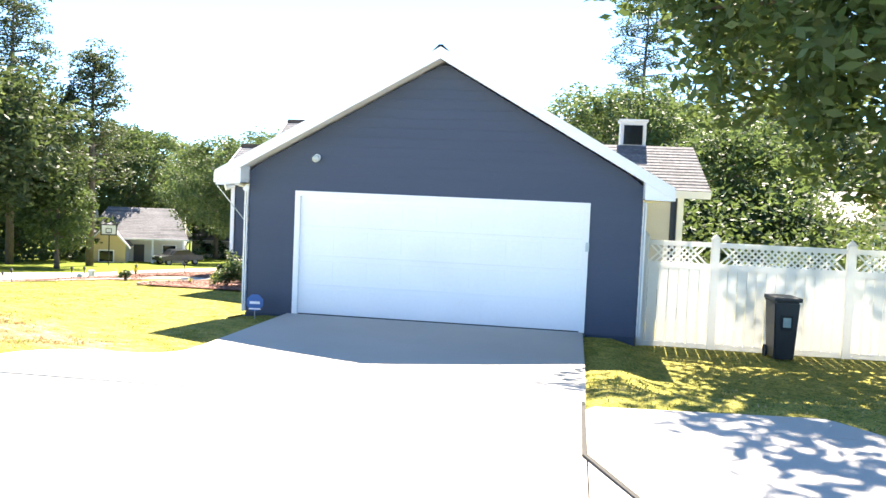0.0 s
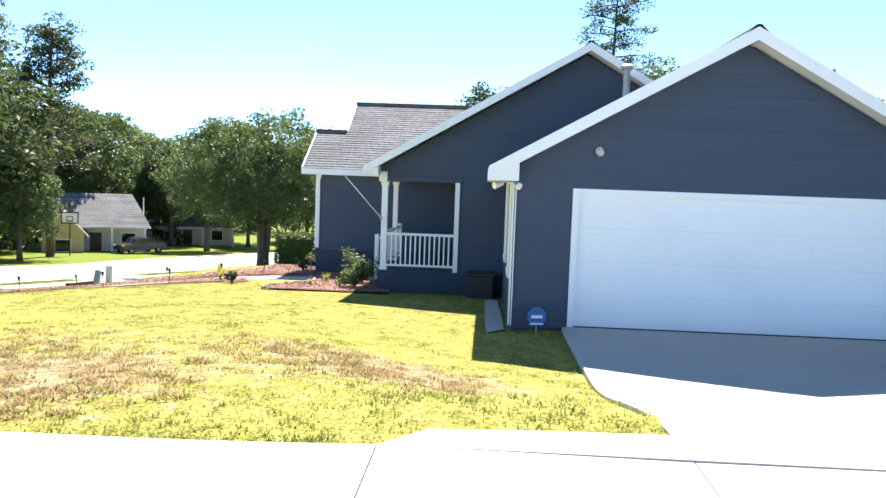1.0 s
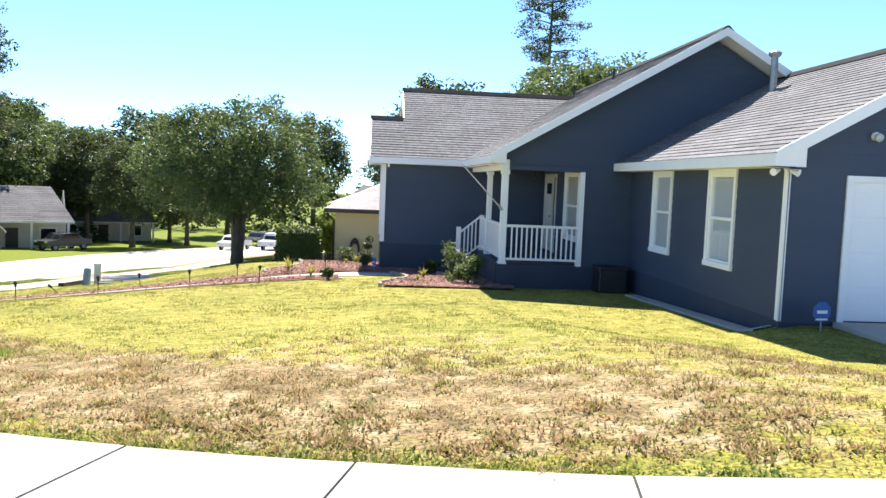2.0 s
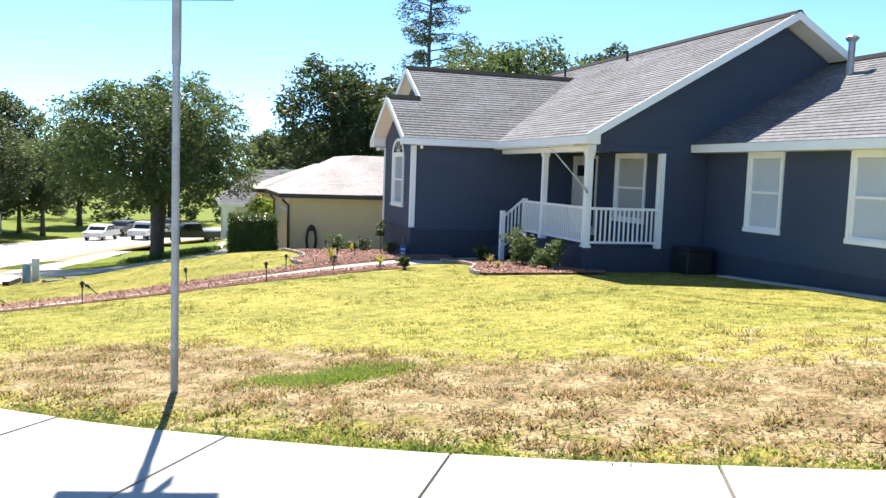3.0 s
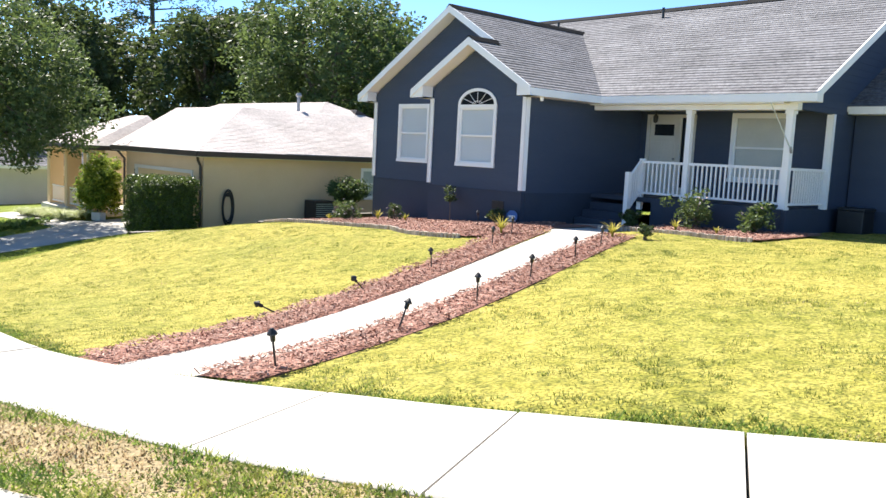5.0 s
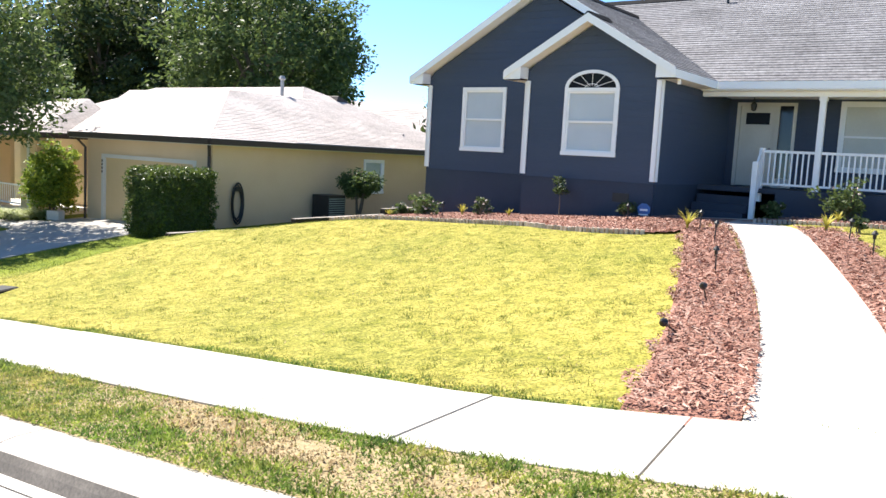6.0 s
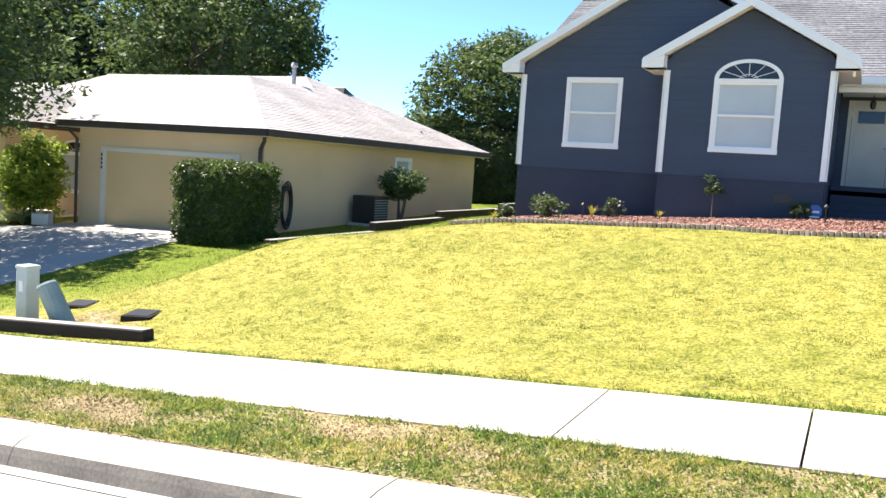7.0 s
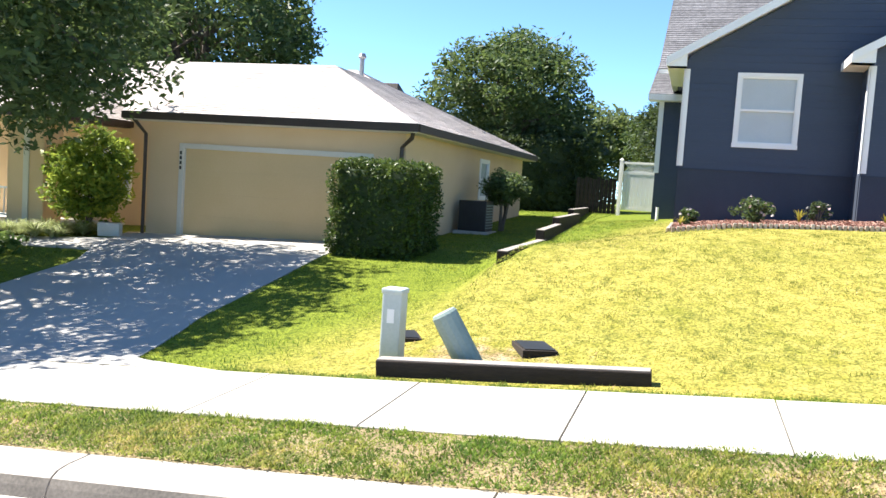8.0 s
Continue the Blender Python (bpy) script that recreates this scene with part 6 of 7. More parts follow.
def fence_bay(x0, x1, y, base, parent, pickets=0.15):
    part("rail", box(x0, x1, y - 0.03, y + 0.03, base + 0.08, base + 0.2), VINYL, parent)
    part("rail", box(x0, x1, y - 0.03, y + 0.03, base + 1.45, base + 1.56), VINYL, parent)
    part("rail", box(x0, x1, y - 0.03, y + 0.03, base + 1.84, base + 1.92), VINYL, parent)
    n = int((x1 - x0) / pickets)
    for k in range(n):
        a = x0 + (x1 - x0) * k / n
        part("picket", box(a + 0.005, a + (x1 - x0) / n - 0.005, y - 0.016, y + 0.016, base + 0.19, base + 1.46), VINYL, parent)
    bm = bmesh.new()
    step = 0.105
    for k in range(int((x1 - x0 + 0.3) / step)):
        for s in (1, -1):
            a = x0 + k * step - (0.0 if s > 0 else 0.0)
            p, q = (a, base + 1.55), (a + s * 0.3, base + 1.85)
            if min(p[0], q[0]) >= x0 - 0.001 and max(p[0], q[0]) <= x1 + 0.001:
                o = 0.008 * s
                vs = [bm.verts.new(v) for v in ((p[0] - 0.022, y + o, p[1]), (p[0] + 0.022, y + o, p[1]), (q[0] + 0.022, y + o, q[1]), (q[0] - 0.022, y + o, q[1]))]
                bm.faces.new(vs)
    lat = part("lattice", bm, VINYL, parent)
    lat.modifiers.new("depth", "SOLIDIFY").thickness = 0.008


def fence_post(x, y, base, parent):
    p = part("post", box(x - 0.065, x + 0.065, y - 0.065, y + 0.065, base - 0.2, base + 1.98, bevel=0.006), VINYL, parent)
    bm = bmesh.new()
    bmesh.ops.create_cone(bm, cap_ends=True, segments=4, radius1=0.11, radius2=0.01, depth=0.09, matrix=pose(x, y, base + 2.02, 0, 0, 45))
    part("post_cap", bm, VINYL, p)


for x in (1.3, 2.45, 4.6, 6.9, 9.2, 11.5, 13.8):
    fence_post(x, FY, FZ, fence)
for x0, x1 in zip((1.37, 2.52, 4.67, 6.97, 9.27, 11.57), (2.38, 4.53, 6.83, 9.13, 11.43, 13.73)):
    fence_bay(x0, x1, FY, FZ, fence)
gate = thing("garden_gate", "white vinyl gate with a lattice top between the houses", "gate", (2.0, 35.2, -1.35), 78)
fence_bay(-0.6, 0.6, 0, 0.0, gate)
fence_post(-0.7, 0, 0, gate)
fence_post(0.7, 0, 0, gate)
wood = thing("wooden_fence", "dark weathered board fence behind the tan house", "fence", (3.45, 37.7, -1.5), 90)
for k in range(10):
    part("board", box(-1.55 + k * 0.16, -1.41 + k * 0.16, -0.012, 0.012, 0, 1.4 + 0.04 * math.sin(k * 2.1)), TIMBER, wood)
bin_ = thing("wheelie_bin", "black wheeled rubbish bin standing against the white fence", "bin", (3.45, 13.72, height(3.45, 13.72)), 4)
bin_.matrix_basis = bin_.matrix_basis @ Matrix.Diagonal((0.74, 0.9, 1.0, 1.0))
bm = bmesh.new()
lo = [(-0.21, -0.25), (0.21, -0.25), (0.21, 0.25), (-0.21, 0.25)]
vs = [bm.verts.new((x, y, 0.03)) for x, y in lo] + [bm.verts.new((x * 1.24, y * 1.2, 0.95)) for x, y in lo]
for f in ((3, 2, 1, 0), (0, 1, 5, 4), (1, 2, 6, 5), (2, 3, 7, 6), (3, 0, 4, 7), (4, 5, 6, 7)):
    bm.faces.new([vs[i] for i in f])
bmesh.ops.bevel(bm, geom=bm.edges[:], offset=0.025, segments=2, affect="EDGES")
part("body", bm, BLACK, bin_)
lid = part("lid", box(-0.29, 0.29, -0.34, 0.33, 0.95, 1.02, bevel=0.025), BLACK, bin_)
part("handle", tube([(-0.24, 0.36, 0.93), (0.24, 0.36, 0.93)], [0.018, 0.018], 8), BLACK, bin_)
part("recess_rim", box(-0.12, 0.12, -0.305, -0.285, 0.5, 0.74, bevel=0.008), TYRE, bin_)
part("label_plate", box(-0.08, 0.08, -0.31, -0.3, 0.55, 0.7), GREYGREEN, bin_)
for x in (-0.25, 0.22):
    part("wheel", tube([(x, 0.24, 0.1), (x + 0.04, 0.24, 0.1)], [0.1, 0.1], 14), TYRE, bin_)

# ---- far houses, cars, hoop ----


def far_house(label, at, rz, w, d, h, rise, wall_mat, roof_mat, porch=True, seed=1):
    """A small bungalow: walls, windows, door, gable roof and a porch on posts."""
    t = thing("bungalow", label, "house", at, rz)
    part("wall", box(-w / 2, w / 2, 0, d, -1.2, h), wall_mat, t)
    for k in range(3):
        a = -w / 2 + w * (k + 0.5) / 3
        if k == 1:
            part("door", box(a - 0.5, a + 0.5, -0.04, 0.02, 0, 2.05), BROWN, t)
        else:
            win = part("window", box(a - 0.7, a + 0.7, -0.05, 0.02, 0.8, 2.1), WHITE, t)
            part("pane", box(a - 0.6, a + 0.6, -0.06, -0.03, 0.9, 2.0), DARKGLASS, win)
    for k in range(2):
        a = d * (k + 0.5) / 2
        win = part("window", box(w / 2 - 0.02, w / 2 + 0.05, a - 0.6, a + 0.6, 0.8, 2.1), WHITE, t)
        part("pane", box(w / 2 + 0.03, w / 2 + 0.06, a - 0.5, a + 0.5, 0.9, 2.0), DARKGLASS, win)
    o = 0.5
    half = d / 2 + o + (1.2 if porch else 0)
    front = -o - (2.0 if porch else 0)
    mid = (front + d + o) / 2
    half = (d + o - front) / 2
    for side in (-1, 1):
        e = mid + side * half
        roof_slope("roof_slope", t, (-w / 2 - o, e, h), (w / 2 + o, e, h), (w / 2 + o - (1.6 if rise > 1.6 else 0), mid, h + rise), (-w / 2 - o + (1.6 if rise > 1.6 else 0), mid, h + rise), mat=roof_mat, course=0.3, tab=2.5, seed=seed + side)
    for s in (-1, 1):
        part("gable", prism([(0.0, h), (d, h), (mid, h + rise * 0.9)], "x", s * (w / 2 - 0.1), s * (w / 2 - 0.02)), wall_mat, t)
    if porch:
        for k in range(4):
            a = -w / 2 + w * k / 3
            part("porch_post", box(a - 0.09, a + 0.09, front + 0.2, front + 0.38, -1.0, h), WHITE, t)
    return t


corner_house = far_house("cream bungalow with a front gable and posted porch across the street", (-42.4, 77.0, height(-42.4, 77) - 0.35), 24, 8.6, 6.5, 2.75, 2.9, CREAM, SHINGLE, True, 51)
part("front_gable", prism([(-4.3, -1.0), (-0.9, -1.0), (-0.9, 2.2), (-2.6, 4.0), (-4.3, 2.2)], "y", -3.6, -3.4), TANDOOR, corner_house)
part("front_side_wall", box(-1.0, -0.9, -3.4, 0.0, -1.0, 2.2), CREAM, corner_house)
part("front_side_wall", box(-4.3, -4.2, -3.4, 0.0, -1.0, 2.2), CREAM, corner_house)
for end in (-4.7, -0.5):
    roof_slope("gable_roof", corner_house, *(((end, -3.85, 1.95), (end, 1.0, 1.95), (-2.6, 1.0, 4.15), (-2.6, -3.85, 4.15)) if end < -2.6 else ((end, 1.0, 1.95), (end, -3.85, 1.95), (-2.6, -3.85, 4.15), (-2.6, 1.0, 4.15))), mat=SHINGLE, course=0.3, tab=2.5, seed=57)
front_window = part("window", box(-3.3, -1.9, -3.66, -3.58, 0.5, 1.7), WHITE, corner_house)
part("pane", box(-3.2, -2.0, -3.68, -3.64, 0.6, 1.6), DARKGLASS, front_window)
far_house("pale bungalow farther along the street", (-40.9, 97.0, height(-40.9, 97) - 0.3), 20, 10, 8, 2.5, 2.2, PALE, SHINGLE, True, 55)
low = thing("bungalow", "low cream house with a blank end wall and grey roof", "house", (-14.75, 67.2, -4.05))
part("wall", box(0, 9.5, 0, 9.0, -0.6, 2.7), PALE, low)
part("corner_column", box(-0.12, 0.75, -0.16, 0.4, -0.6, 2.7, bevel=0.02), WHITE, low)
part("fascia", box(-0.5, 10.0, -0.55, -0.47, 2.66, 2.86), WHITE, low)
w = part("window", box(5.7, 7.4, -0.06, 0.0, 0.7, 2.4), WHITE, low)
part("pane", box(5.85, 7.25, -0.08, -0.05, 0.85, 2.25), DARKGLASS, w)
roof_slope("roof_slope", low, (-0.5, -0.5, 2.86), (10.0, -0.5, 2.86), (7.0, 4.5, 5.4), (2.5, 4.5, 5.4), mat=SHINGLE, course=0.3, tab=2.5, seed=58)
roof_slope("roof_slope", low, (-0.5, -0.5, 2.86), (-0.5, 9.5, 2.86), (2.5, 4.6, 5.4), (2.5, 4.5, 5.4), mat=SHINGLE, course=0.3, tab=2.5, seed=59)
part("chimney", box(4.2, 5.3, 2.2, 3.0, 3.6, 5.3), PALE, low)
part("chimney_cap", box(4.1, 5.4, 2.1, 3.1, 5.3, 5.5), WHITE, low)
far_house("white bungalow with porch columns behind the fence", (20.2, 61.4, -1.05), 8, 12, 8, 2.7, 2.0, WHITE, SHINGLETAN, True, 61)
far_house("tan bungalow in a back garden beyond the tan house", (14.0, 56.0, -1.0), -40, 9, 7, 2.8, 2.0, TAN, SHINGLETAN, False, 64)
# stands in for a window on something beyond the rear wing's roof
past_roof = thing_part("roof_dormer", house)
part("frame", box(1.16, 1.82, 22.0, 22.6, 3.66, 4.35), WHITE, past_roof)
part("pane", box(1.25, 1.73, 21.97, 22.02, 3.75, 4.25), DARKGLASS, past_roof)
part("cap", box(1.12, 1.86, 21.94, 22.66, 4.35, 4.4), WHITE, past_roof)


def car(at, rz, mat, label, pickup=False):
    t = thing("parked_car", label, "car", at, rz)
    roof = [(-2.2, 0.45), (-2.25, 0.85), (-1.25, 0.98), (-0.6, 1.45), (0.75, 1.47), (1.3, 1.0), (2.25, 0.92), (2.3, 0.45)] if not pickup else \
        [(-2.5, 0.55), (-2.5, 1.05), (-1.3, 1.12), (-0.8, 1.75), (0.5, 1.78), (0.75, 1.12), (2.6, 1.1), (2.6, 0.55)]
    part("body", prism(roof, "y", -0.88, 0.88), mat, t)
    g = [(-1.15, 1.0), (-0.6, 1.4), (0.7, 1.41), (1.15, 1.02)] if not pickup else [(-1.2, 1.15), (-0.78, 1.68), (0.45, 1.7), (0.62, 1.16)]
    part("side_glass", prism(g, "y", -0.9, 0.9), DARKGLASS, t)
    part("windscreen", slanted((-1.2 if not pickup else -1.26, 0, 1.0 if not pickup else 1.16), (-0.62 if not pickup else -0.84, 0, 1.4 if not pickup else 1.66), 1.45, 0.03), DARKGLASS, t)
    for x in (-1.45, 1.45):
        for y in (-0.82, 0.66):
            w = part("wheel", tube([(x, y, 0.33), (x, y + 0.18, 0.33)], [0.33, 0.33], 16), TYRE, t)
            part("rim", tube([(x, y - 0.005, 0.33), (x, y + 0.185, 0.33)], [0.2, 0.2], 12), STEEL, w)
    for y in (-0.62, 0.62):
        part("headlight", box(-2.52 if pickup else -2.27, -2.4 if pickup else -2.15, y - 0.16, y + 0.16, 0.72, 0.86), GREYPLASTIC, t)
    return t


for x, y, rz, mat, label, pick in ((-21.3, 90.0, 72, CARWHITE, "white pickup truck parked far along the street", True), (-19.5, 104.0, 66, CARDARK, "dark car parked far along the street", False),
                                   (-25.2, 88.0, 74, CARWHITE, "white car parked along the street", False), (-17.0, 80.0, 10, CARDARK, "dark vehicle parked behind the shade tree", True), (-24.0, 98.0, 70, CARDARK, "dark car at the end of the street", False),
                                   (-37.6, 75.6, 60, CARDARK, "dark car in a driveway across the street", False)):
    car((x, y, height(x, y) - (0.12 if 3.2 < float(station(x, y)[1]) < 12.5 else 0)), rz, mat, label, pick)
hoop = thing("basketball_hoop", "black-framed basketball hoop on a pole beside the street", "basketball hoop", on_ground(-40.3, 68.0), 25)
part("pole", tube([(0, 0, -0.2), (0, 0, 2.6), (0, -0.4, 3.0)], [0.05, 0.05, 0.04], 8), BLACK, hoop)
part("backboard", box(-0.62, 0.62, -0.48, -0.44, 2.75, 3.6), WHITE, hoop)
bm = bmesh.new()
for x0, x1, z0, z1 in ((-0.68, 0.68, 3.56, 3.66), (-0.68, 0.68, 2.68, 2.78), (-0.68, -0.58, 2.78, 3.56), (0.58, 0.68, 2.78, 3.56), (-0.25, 0.25, 2.9, 2.95), (-0.25, 0.25, 3.25, 3.3), (-0.25, -0.2, 2.95, 3.25), (0.2, 0.25, 2.95, 3.25)):
    box(x0, x1, -0.5, -0.485, z0, z1, bm)
part("backboard_frame", bm, BLACK, hoop)
part("ring", tube([(0.23 * math.cos(a), -0.75 + 0.23 * math.sin(a), 2.9) for a in [2 * math.pi * i / 16 for i in range(17)]], [0.015] * 17, 6, cap=False), BLACK, hoop)
mailbox = thing("mailbox", "white mailbox on a post across the street", "mailbox", on_ground(-36.6, 48.0))
part("post", box(-0.06, 0.06, -0.06, 0.06, -0.1, 1.0), WHITE, mailbox)
part("box", box(-0.3, 0.3, -0.12, 0.12, 1.0, 1.28, bevel=0.05), WHITE, mailbox)

# ---- mulch chips, bed edging, turf ----


def chips(label, xy, seed, size=0.028):
    rnd = np.random.default_rng(seed)
    n = len(xy)
    z = level(xy[:, 0], xy[:, 1]) + 0.05 + rnd.uniform(0, 0.025, n)
    at = np.column_stack([xy, z])
    a = rnd.normal(size=(n, 3)) * np.array([1, 1, 0.25])
    a /= np.linalg.norm(a, axis=1)[:, None]
    b = np.cross(a, rnd.normal(size=(n, 3)) * 0.3 + np.array([0, 0, 1]))
    b /= np.linalg.norm(b, axis=1)[:, None]
    s = (size * rnd.uniform(0.5, 1.5, n))[:, None]
    v = np.stack([at - a * s - b * s * 0.25, at + a * s - b * s * 0.25, at + a * s + b * s * 0.25, at - a * s + b * s * 0.25], 1).reshape(-1, 3)
    ob = part_mesh("bark_chips", cloud_mesh("bark_chips", v, np.arange(4 * n).reshape(-1, 4)), BARKCHIP)
    tagged(ob, label, "mulch", kind="stuff")


def walk_distance(x, y):
    best, side = np.full(np.shape(x), 1e9), np.zeros(np.shape(x))
    for (ax, ay), (bx, by) in zip(WALK, WALK[1:]):
        dx, dy = bx - ax, by - ay
        t = np.clip(((x - ax) * dx + (y - ay) * dy) / (dx * dx + dy * dy), 0, 1)
        d = np.hypot(x - ax - t * dx, y - ay - t * dy)
        side = np.where(d < best, np.sign(dx * (y - ay) - dy * (x - ax)), side)
        best = np.minimum(best, d)
    return best, side


rnd = np.random.default_rng(77)
p = np.column_stack([rnd.uniform(-23.4, -8.3, 260000), rnd.uniform(18.3, 33.6, 260000)])
in_a = np.array([bed_a(x, y) for x, y in p])
in_b = np.array([bed_b(x, y) for x, y in p])
off, hand = walk_distance(p[:, 0], p[:, 1])
s_, d_ = station(p[:, 0], p[:, 1])
reach = np.where(hand > 0, 1.56, 1.3) + 0.08 * np.sin(p[:, 0] * 5)
strip = (off > 0.56) & (off < reach) & (p[:, 0] < -12.3) & (d_ < inner_edge(s_) - 0.03)
keep = ((in_a | in_b) & (off > 0.62)) | strip
chips("loose red bark chips over the garden beds", p[keep], 78)

edging = thing("bed_edging", "low scalloped tan brick edging round the mulch bed", "garden edging", kind="structure")
bm = box(-0.034, 0.034, -0.035, 0.035, -0.06, 0.07, bevel=0.012)
first_brick = None
line = [(-13.95 - 0.55 * math.sin((y - 24.2) * 0.85) * (1 if y < 28 else 0.3), y) for y in np.arange(25.2, 33.4, 0.092)] + [(x, 33.5) for x in np.arange(-13.6, -10.6, 0.092)]
line += [(-10.95 - 0.35 * math.sin(y * 1.3), y) for y in np.arange(20.4, 24.2, 0.092)]
rng = random.Random(3)
for x, y in line:
    if first_brick is None:
        first_brick = part("brick", bm, BRICKTAN, edging)
        ob = first_brick
    else:
        ob = first_brick.copy()
        scene.collection.objects.link(ob)
    ob.matrix_basis = pose(x, y, height(x, y) + 0.02 + rng.uniform(-0.01, 0.012), rng.uniform(-6, 6), rng.uniform(-6, 6), rng.uniform(78, 102))


def lawn_mask(x, y):
    s, d = station(x, y)
    off, hand = walk_distance(x, y)
    ok = (d < inner_edge(s) - 0.01) & (off > np.where(hand > 0, 1.42, 1.18))
    for x0, x1, y0, y1 in ((-5.62, 20, 13.6, 36), (-8.75, -5, 20.95, 34), (-11.35, -6, 26.2, 33.6), (-13.2, 2, 39.2, 60), (-4.82, 0.35, 5.5, 13.7), (-6.35, 2.1, 5.3, 6.04)):
        ok &= ~((x > x0) & (x < x1) & (y > y0) & (y < y1))
    edge = -13.9 - 0.55 * np.sin((y - 24.2) * 0.85) * np.where(y < 28, 1, 0.3)
    ok &= ~((x > edge - 0.05) & (x < -10) & (y > 24.7) & (y < 33.5))
    ok &= ~((x > -10.95 - 0.35 * np.sin(y * 1.3)) & (x < -8) & (y > 20.3) & (y < 24.8))
    low = np.interp(x, [p[0] for p in NEXT_RIGHT], [p[1] for p in NEXT_RIGHT])
    high = np.interp(x, [p[0] for p in NEXT_LEFT], [p[1] for p in NEXT_LEFT])
    ok &= ~((y > low) & (y < high)) & ~((x > -15.95) & (y > 44))
    return ok


def turf(name, label, x, y, z, tall, wide, mat, seed, lean=0.6):
    """Single grass blades: a bent pointed triangle pair each."""
    rnd = np.random.default_rng(seed)
    n = len(x)
    a = rnd.uniform(0, 2 * math.pi, n)
    h = tall * rnd.uniform(0.45, 1.25, n) * (0.85 + 0.45 * np.sin(x * 5.1 + 2 * np.sin(y * 3.3)) * np.sin(y * 4.7 + 1.3 * np.sin(x * 2.9)))
    side = np.column_stack([-np.sin(a), np.cos(a), np.zeros(n)]) * (wide * rnd.uniform(0.7, 1.3, n))[:, None]
    tilt = lean * rnd.uniform(0.2, 1.2, n) * h
    foot = np.column_stack([x, y, z - 0.01])
    tip = foot + np.column_stack([np.cos(a) * tilt, np.sin(a) * tilt, h])
    v = np.stack([foot - side, foot + side, tip], 1).reshape(-1, 3)
    ob = part_mesh(name, cloud_mesh(name, v, np.arange(3 * n).reshape(-1, 3)), mat)
    tagged(ob, label, "grass", kind="stuff")


N = 540000
x, y = rnd.uniform(-23.2, 4.5, N), rnd.uniform(5.4, 53, N)
ok = lawn_mask(x, y)
x, y = x[ok], y[ok]
patch = dryness(x, y) + 0.16 * np.sin(x * 2.3 + 1.7 * np.sin(y * 1.9)) * np.sin(y * 2.7 + x) + rnd.uniform(-0.12, 0.12, len(x))
z = level(x, y)
green = patch + rnd.uniform(-0.2, 0.2, len(x)) < 0.36
lush = rnd.uniform(size=len(x)) < lushness(x, y)
turf("lush_grass", "lush green grass beside the neighbouring drive", x[lush], y[lush], z[lush], 0.05, 0.007, LUSH, 4, 0.9)
green &= ~lush
turf("lawn_grass", "short sun-bleached yellow-green lawn grass", x[green], y[green], z[green], 0.028, 0.006, GRASS, 5, 1.1)
dry = ~green & ~lush & (rnd.uniform(size=len(x)) < 0.55)
turf("dry_grass", "brown dead grass and thatch in worn lawn patches", x[dry], y[dry], z[dry], 0.035, 0.009, STRAW, 6, 1.5)
# lusher edge along the pavement and a green tuft beside the sign
s1, off = rnd.uniform(-0.35, 40, 34000), -np.abs(rnd.normal(size=34000)) * 0.14
off = np.where(np.sin(s1 * 1.7 + 2 * np.sin(s1 * 0.6)) > -0.4, off, off * 0.4) + inner_edge(s1) + 0.02
xy = np.array([along(float(a), float(b)) for a, b in zip(s1, off)])
wob = lawn_mask(xy[:, 0], xy[:, 1]) | (off > inner_edge(s1))
turf("edge_grass", "green grass fringe along the pavement edge", xy[wob, 0], xy[wob, 1], level(xy[wob, 0], xy[wob, 1]), 0.032, 0.008, VERGEGRASS, 7, 1.5)
tx, ty = rnd.normal(-15.88, 0.3, 7000), rnd.normal(10.9, 0.15, 7000)
turf("grass_tuft", "lush green tuft of grass in the worn patch", tx, ty, level(tx, ty), 0.045, 0.007, LEAFBRIGHT, 8, 1.3)
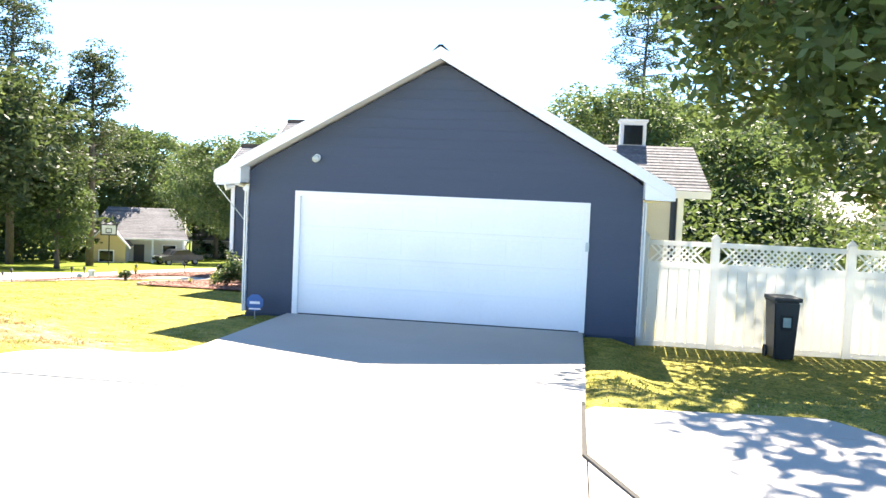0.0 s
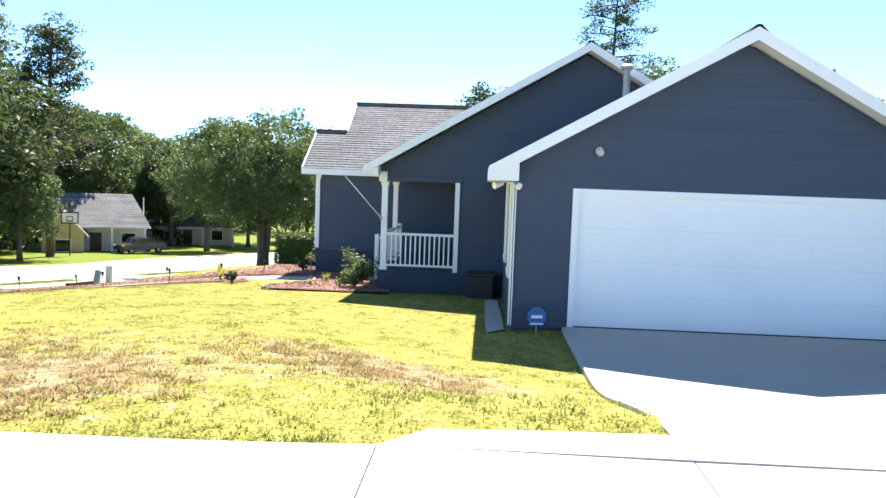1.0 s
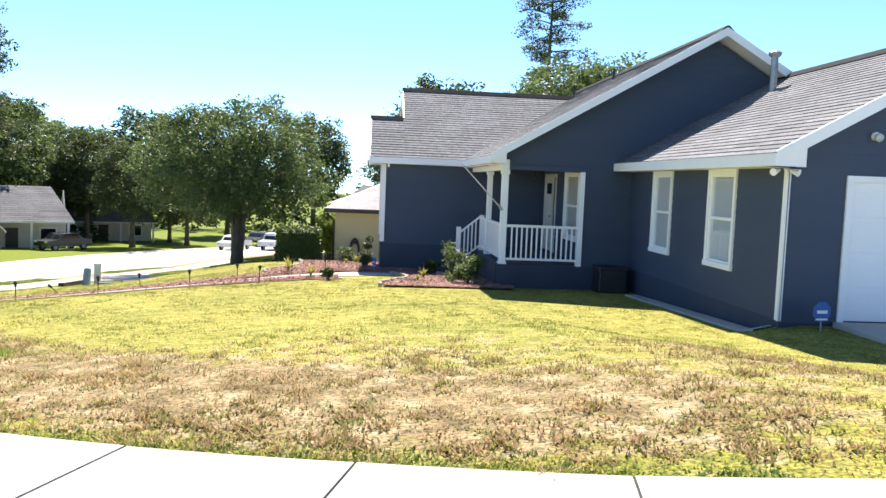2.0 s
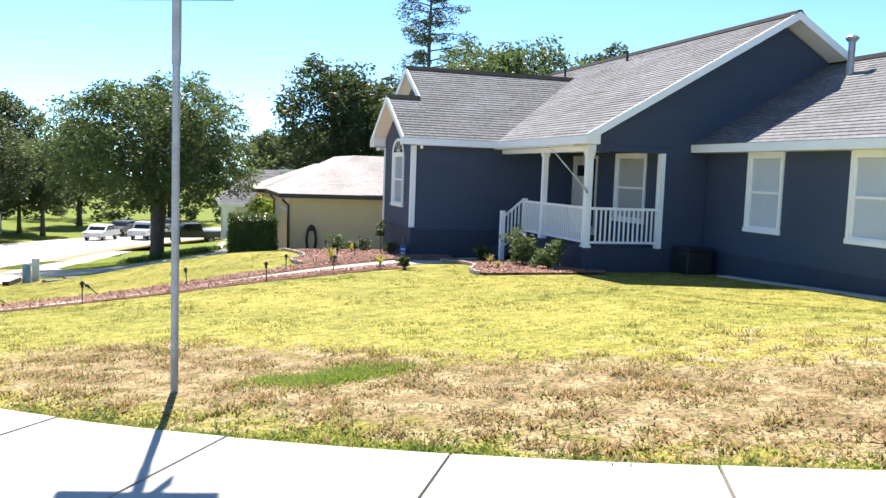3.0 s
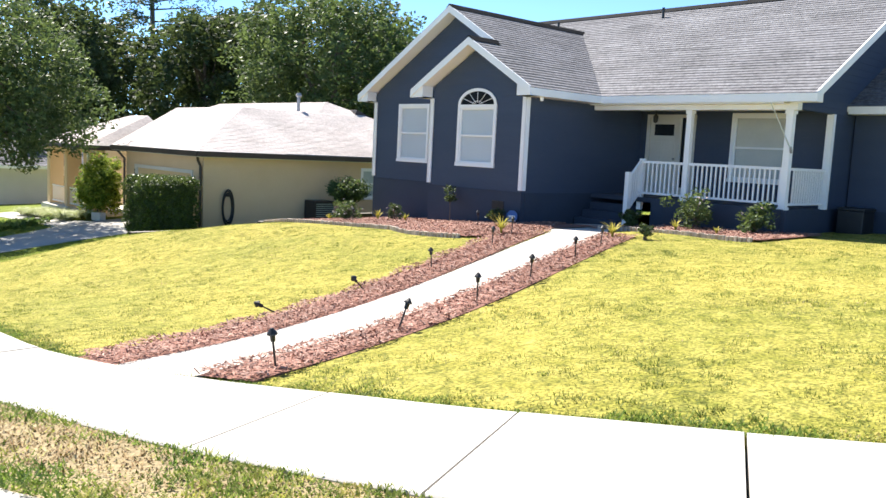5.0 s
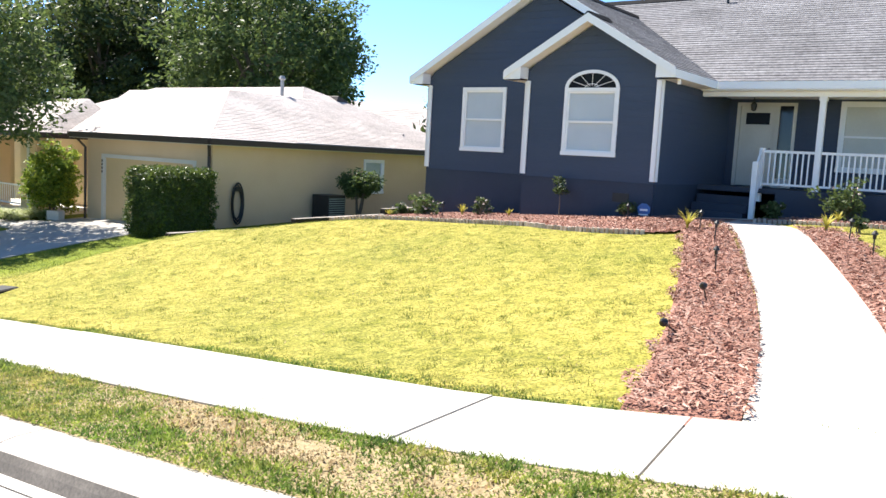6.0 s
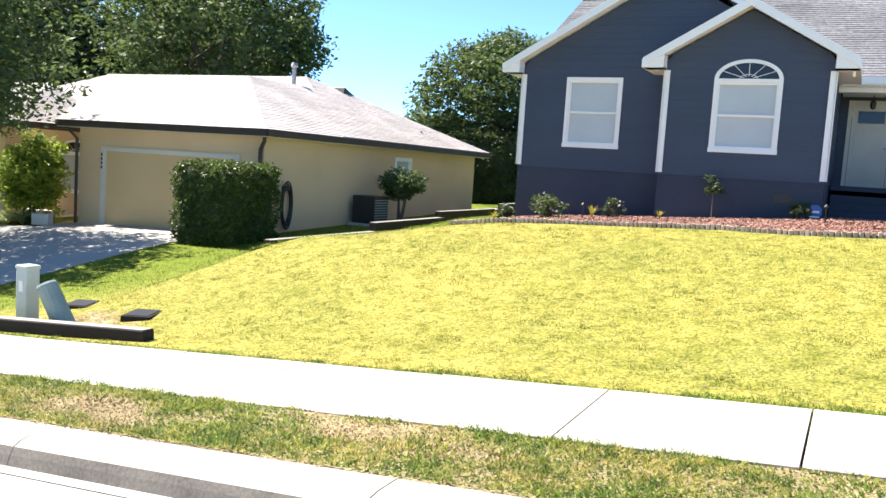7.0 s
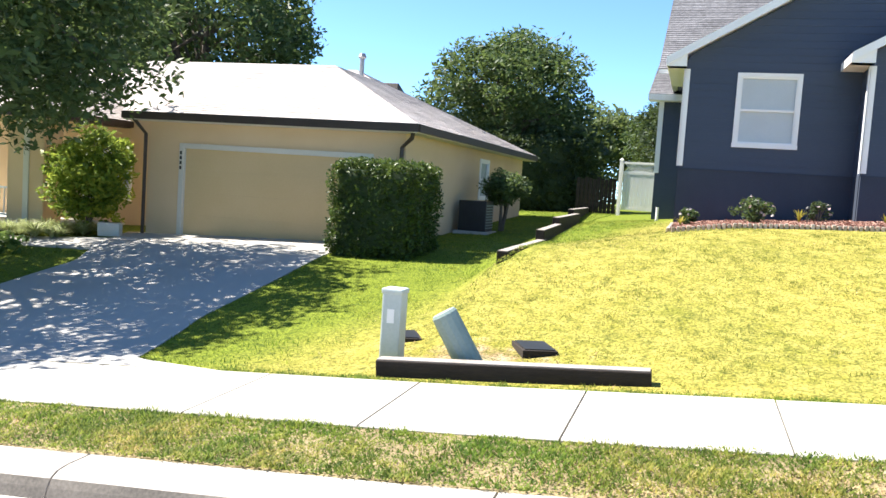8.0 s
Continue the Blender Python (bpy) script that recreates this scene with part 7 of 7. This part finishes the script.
s1, off = rnd.uniform(3.5, 60, 230000), rnd.uniform(1.5, 2.68, 230000)
fits = off > np.array([pavement_width(a) for a in s1]) - 0.04
fits &= ~((s1 > 41.5) & (s1 < 49))
s1, off = s1[fits], off[fits]
xy = np.array([along(float(a), float(b)) for a, b in zip(s1, off)])
bare = np.sin(s1 * 0.9 + 1.6 * np.sin(s1 * 0.37)) * np.sin(off * 2.9 + s1 * 0.7) + 0.35 * np.sin(s1 * 5.3) * np.sin(off * 7.0) + rnd.uniform(-0.45, 0.45, len(s1)) - 1.2 * np.abs(off - 2.1) * (s1 > 18)
live = bare < 0.18
turf("verge_grass", "patchy green grass on the verge", xy[live, 0], xy[live, 1], kerb_level(s1[live]) - 0.015, 0.036, 0.008, VERGEGRASS, 9, 1.5)
dead = ~live & (rnd.uniform(size=len(s1)) < 0.6)
turf("verge_thatch", "straw-coloured dead grass on the verge", xy[dead, 0], xy[dead, 1], kerb_level(s1[dead]) - 0.02, 0.026, 0.008, STRAW, 12, 1.8)
# coarse darker tufts all over the lawn
cx, cy = rnd.uniform(-23.2, 0.5, 16000), rnd.uniform(5.5, 36, 16000)
fits = lawn_mask(cx, cy)
cx, cy = np.repeat(cx[fits], 12), np.repeat(cy[fits], 12)
cx, cy = cx + rnd.normal(size=len(cx)) * 0.035, cy + rnd.normal(size=len(cy)) * 0.035
turf("coarse_grass", "darker coarse tufts scattered through the lawn", cx, cy, level(cx, cy), 0.036, 0.007, TUFT, 11, 1.3)
# thatch clumps in the worn band
cx, cy = rnd.uniform(-21, -6, 4600), rnd.uniform(5.6, 17, 4600)
worn = (dryness(cx, cy) + rnd.uniform(-0.12, 0.12, len(cx)) > 0.3) & lawn_mask(cx, cy)
cx, cy = np.repeat(cx[worn], 26), np.repeat(cy[worn], 26)
cx, cy = cx + rnd.normal(size=len(cx)) * 0.05, cy + rnd.normal(size=len(cy)) * 0.05
turf("thatch_clumps", "brown tufts of dead grass on bare soil", cx, cy, level(cx, cy), 0.046, 0.009, CLUMP, 10, 1.7)
